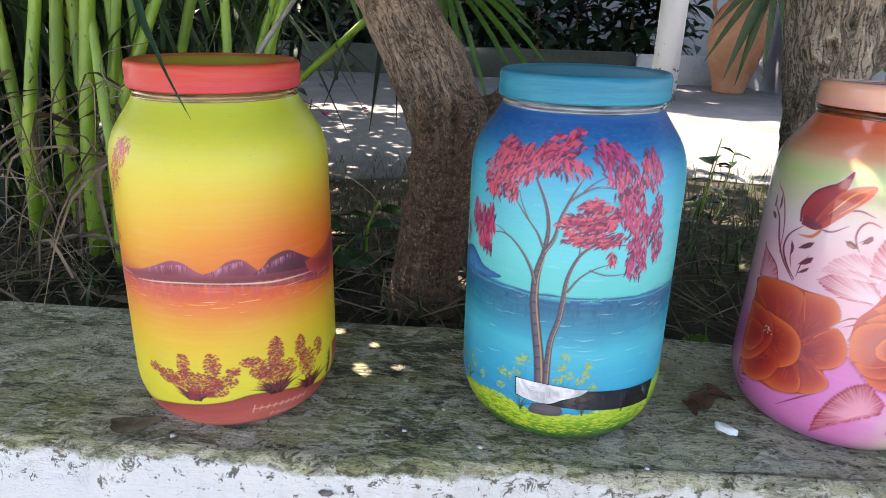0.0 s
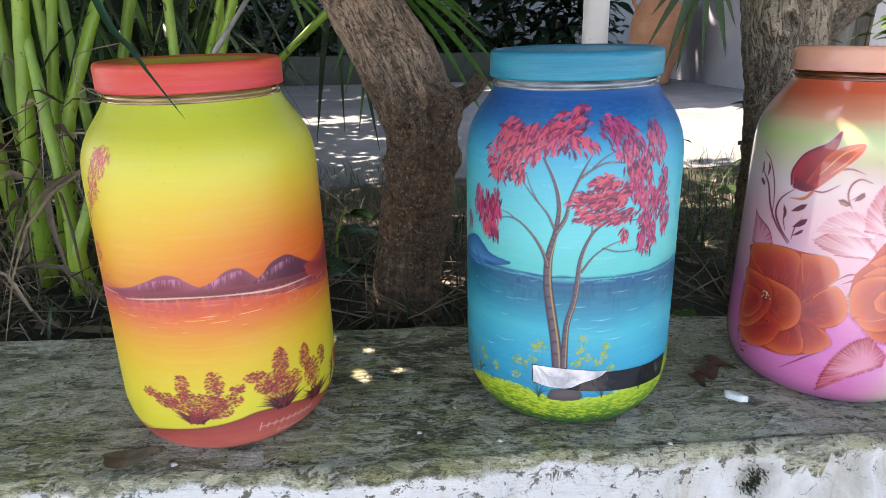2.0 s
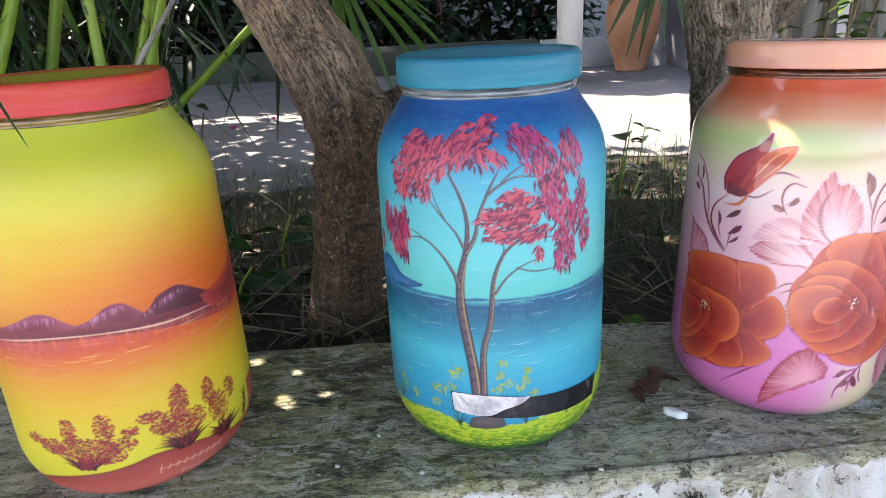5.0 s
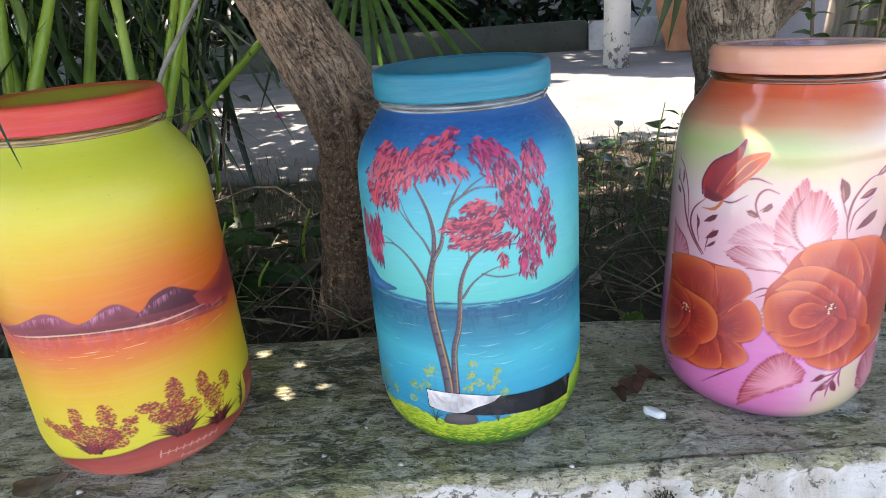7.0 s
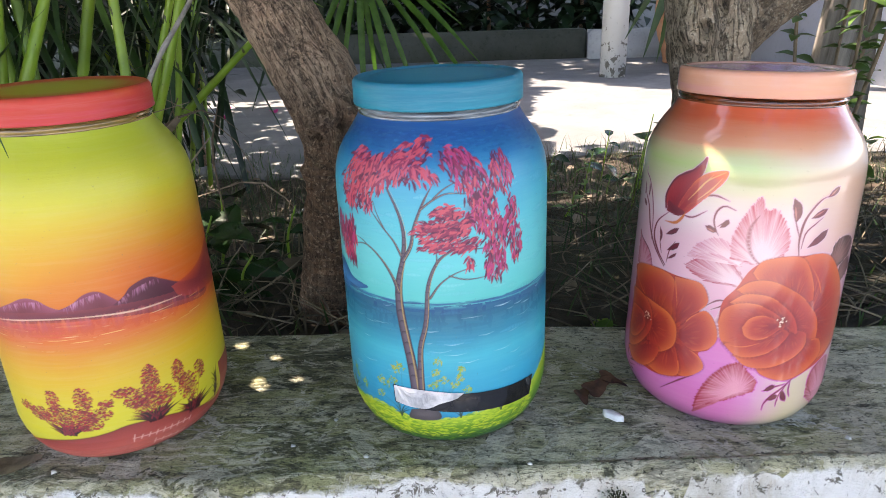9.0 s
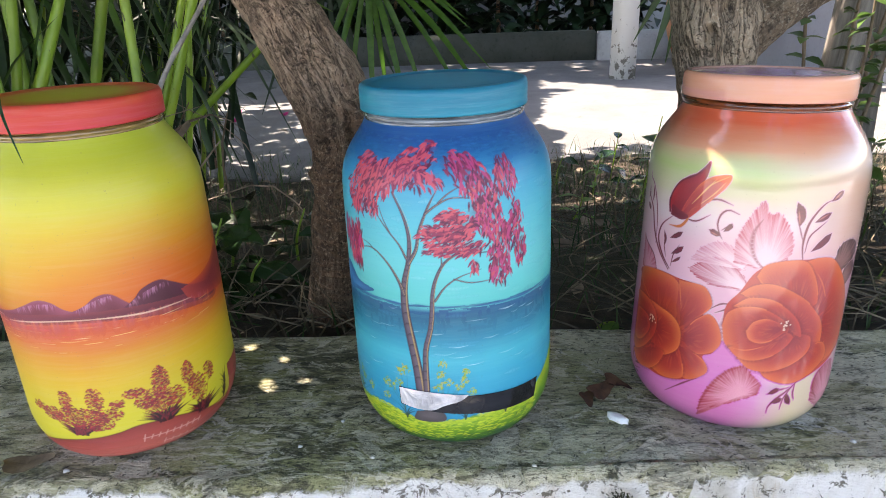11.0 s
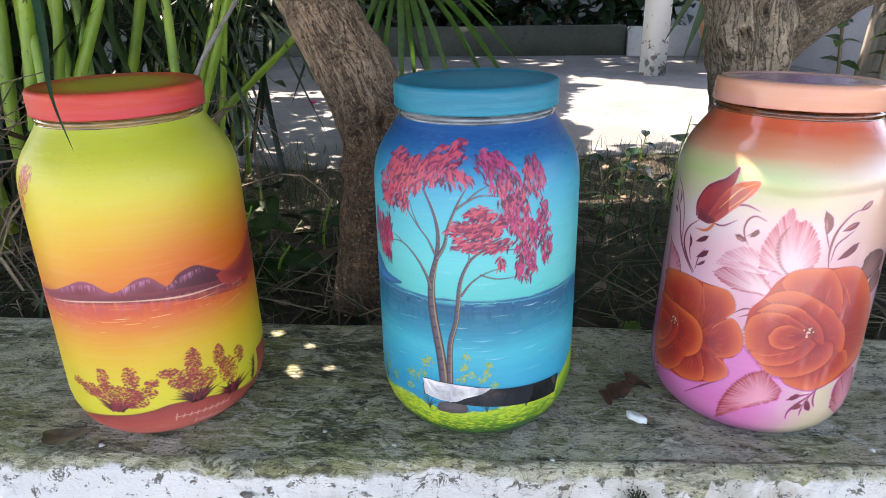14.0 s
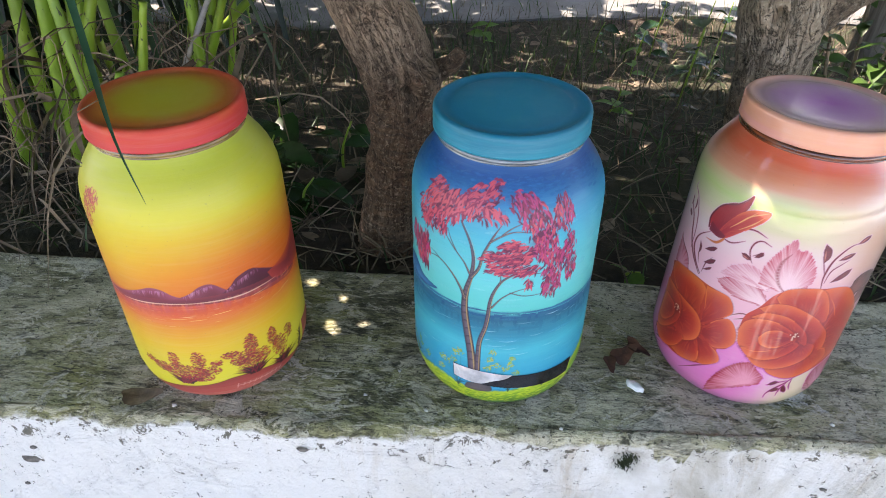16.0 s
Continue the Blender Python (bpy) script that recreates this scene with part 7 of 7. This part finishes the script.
def post():
    thing_post = thing("post", (1.16, 4.52, PAVED), "white painted square post, peeling near the ground", "post")
    part("shaft", box_verts(-0.07, 0.07, -0.07, 0.07, -0.02, 2.6, 0.008), peeling.m, thing_post)
    thing_post.rotation_euler = (0, 0, radians(28))


post()


def kerb_wall():
    mossy = plaster_material("mossy_grey_plaster", (0.09, 0.096, 0.078), (0.03, 0.04, 0.022), 0.9)
    pale = plaster_material("stained_white_plaster", (0.52, 0.52, 0.51), (0.2, 0.2, 0.19), 0.6)
    a = part("kerb_wall", box_verts(-6, 1.25, 6.05, 6.30, 0.0, 0.44, 0.02), mossy)
    tagged(a, "low mossy grey wall along the far side of the yard", "wall", kind="structure")
    b = part("kerb_wall", box_verts(1.26, 2.3, 5.95, 6.22, 0.0, 0.43, 0.02), pale)
    tagged(b, "low whitewashed wall behind the post", "wall", kind="structure")


kerb_wall()
lilac = plaster_material("cool_white_plaster", (0.56, 0.58, 0.66), (0.36, 0.37, 0.42), 0.35)
grey_house = plaster_material("grey_house_plaster", (0.30, 0.31, 0.32), (0.12, 0.12, 0.12), 0.5)
side = part("wall_east", box_verts(0, 0.22, -4.2, 0, 0.0, 2.8, 0.01), lilac)
side.location, side.rotation_euler = (2.22, 6.15, 0), (0, 0, radians(9))
tagged(side, "tall smooth white wall in cool shade", "wall", kind="structure")
house = part("wall_north", box_verts(-7, 5, 8.2, 8.45, 0.0, 3.2, 0.01), grey_house)
tagged(house, "stained grey house wall behind dark plants", "wall", kind="structure")


def urn():
    prof = [(0.0, 0.0), (0.125, 0.0), (0.135, 0.012), (0.132, 0.03), (0.150, 0.10), (0.185, 0.20), (0.215, 0.31), (0.228, 0.41), (0.226, 0.50), (0.205, 0.60), (0.165, 0.68), (0.120, 0.73), (0.098, 0.76), (0.095, 0.80), (0.112, 0.83), (0.130, 0.845), (0.126, 0.855), (0.105, 0.845), (0.085, 0.80), (0.085, 0.74), (0.0, 0.70)]
    u = thing("urn", (1.93, 5.42, PAVED), "tall sun-bleached terracotta urn standing on the yard", "urn")
    v, f = lathe(prof, 64)
    linked("body", poly_mesh("body", v, f), terracotta_material(), u)
    for s in (-1, 1):
        v, f = tube([(s * 0.10, 0, 0.79), (s * 0.20, 0, 0.80), (s * 0.225, 0, 0.70), (s * 0.19, 0, 0.63)], [0.016, 0.018, 0.018, 0.016], 14, 10)
        linked("handle", poly_mesh("handle", v, f), terracotta_material() if s < 0 else bpy.data.materials["sun_bleached_terracotta"], u)


urn()


def back_plants():
    """Potted and bedded plants between the low wall and the house, leaves coloured dark for shade."""
    for k in range(15):
        rng = random.Random(400 + k)
        x, y = -4.2 + k * 0.42 + rng.uniform(-0.15, 0.15), rng.uniform(6.5, 7.4)
        plant = thing("shrub", (x, y, 0.0), "broad-leaved shrub, deep shade painted into its dark leaves", "shrub", "shrubs behind the low wall")
        pile = Pile()
        for _ in range(170):
            a = rng.uniform(0, math.tau)
            p = Vector((rng.gauss(0, 0.22), rng.gauss(0, 0.18), rng.uniform(0.25, 1.25)))
            s = rng.uniform(0.14, 0.34)
            pile.add(small_leaf(p, Vector((math.cos(a), math.sin(a), rng.uniform(-0.4, 0.5))), s, s * 0.4, rng, 0.4))
        pile.link("foliage", painted_shade_leaf, plant)
        o = Vector(plant.location)
        limb("stem", plant, [o + Vector(p) for p in ((0, 0, -0.02), (0.02, 0, 0.5), (0, 0.03, 1.1))], [0.03, 0.022, 0.012], 10, 8, 0.0, 0, 9, bpy.data.materials["brown_ridged_bark"])


back_plants()


def sapling():
    at = (-0.99, 2.02, ground_height(-0.99, 2.02) - 0.01)
    s = thing("sapling", at, "thin dark sapling with a lit yellow-green tuft at the yard edge", "tree")
    o = Vector(at)
    limb("trunk", s, [o + Vector(p) for p in ((0, 0, 0), (-0.005, 0, 0.15), (0.03, 0, 0.30), (0.06, 0.02, 0.6))], [0.022, 0.019, 0.016, 0.01], 16, 12, 0.002, 2, 30, bpy.data.materials["brown_ridged_bark"])
    rng = random.Random(9)
    tuft = Pile()
    for k in range(14):
        p = Vector((0.03, -0.02, 0.22 + 0.008 * k))
        for d in (-1, 1):
            tuft.add(small_leaf(p, Vector((d, -0.3, 0.2)), 0.055, 0.012, rng, 0.2))
    tuft.link("tuft", bright_leaf, s, "bright fern-like tuft")
    dark = Pile()
    for _ in range(60):
        a = rng.uniform(0, math.tau)
        dark.add(small_leaf(Vector((rng.gauss(0.02, 0.07), rng.gauss(0, 0.06), rng.uniform(0.3, 0.6))), Vector((math.cos(a), math.sin(a), 0.2)), 0.1, 0.03, rng, 0.3))
    dark.link("foliage", painted_shade_leaf, s)


sapling()


def fallen_flowers():
    petal = Mat("magenta_bract", 0.6)
    petal.color(petal.ramp(petal.noise(120, 3), [(0.3, (0.42, 0.012, 0.12)), (0.7, (0.62, 0.03, 0.22))]))
    for k, (x, y) in enumerate(((-1.9, 3.85), (-1.34, 3.36), (-1.03, 3.22), (-1.25, 3.05), (-1.7, 3.3), (-0.85, 3.5))):
        rng = random.Random(700 + k)
        flower = thing("fallen_flower", (x, y, PAVED), "fallen magenta flower lying on the cement", "flower", "flowers on the yard")
        for j in range(3):
            a = j * 2.09 + rng.random()
            v, f = small_leaf(Vector((0, 0, 0.004)), Vector((math.cos(a), math.sin(a), 0.5)), 0.035, 0.026, rng, -0.1)
            linked("petal", poly_mesh("petal", v, f), petal.m, flower)


fallen_flowers()


def plank():
    grey = Mat("grey_weathered_wood", 0.85)
    co = grey.scaled(30, 30, 3)
    grey.color(grey.ramp(grey.noise(1, 6, 0.7, 0.4, co), [(0.35, (0.10, 0.085, 0.07)), (0.6, (0.26, 0.23, 0.20)), (0.8, (0.36, 0.33, 0.30))])).bump(grey.noise(1, 6, 0.7, 0.4, co), 0.6, 0.004)
    for k, (x, y, w, lean) in enumerate(((1.02, 1.42, 0.10, 8), (1.18, 1.50, 0.09, 3), (1.36, 1.46, 0.12, -4), (1.55, 1.5, 0.10, 6))):
        b = part("board", box_verts(-w / 2, w / 2, -0.012, 0.012, -0.05, 1.1, 0.003), grey.m)
        b.location, b.rotation_euler = (x, y, ground_height(x, y) + 0.02), (radians(-7), radians(lean), radians(6 * k))
        tagged(b, "grey weathered board standing upright among the shrubs", "board", "boards beyond the shrubs")


plank()
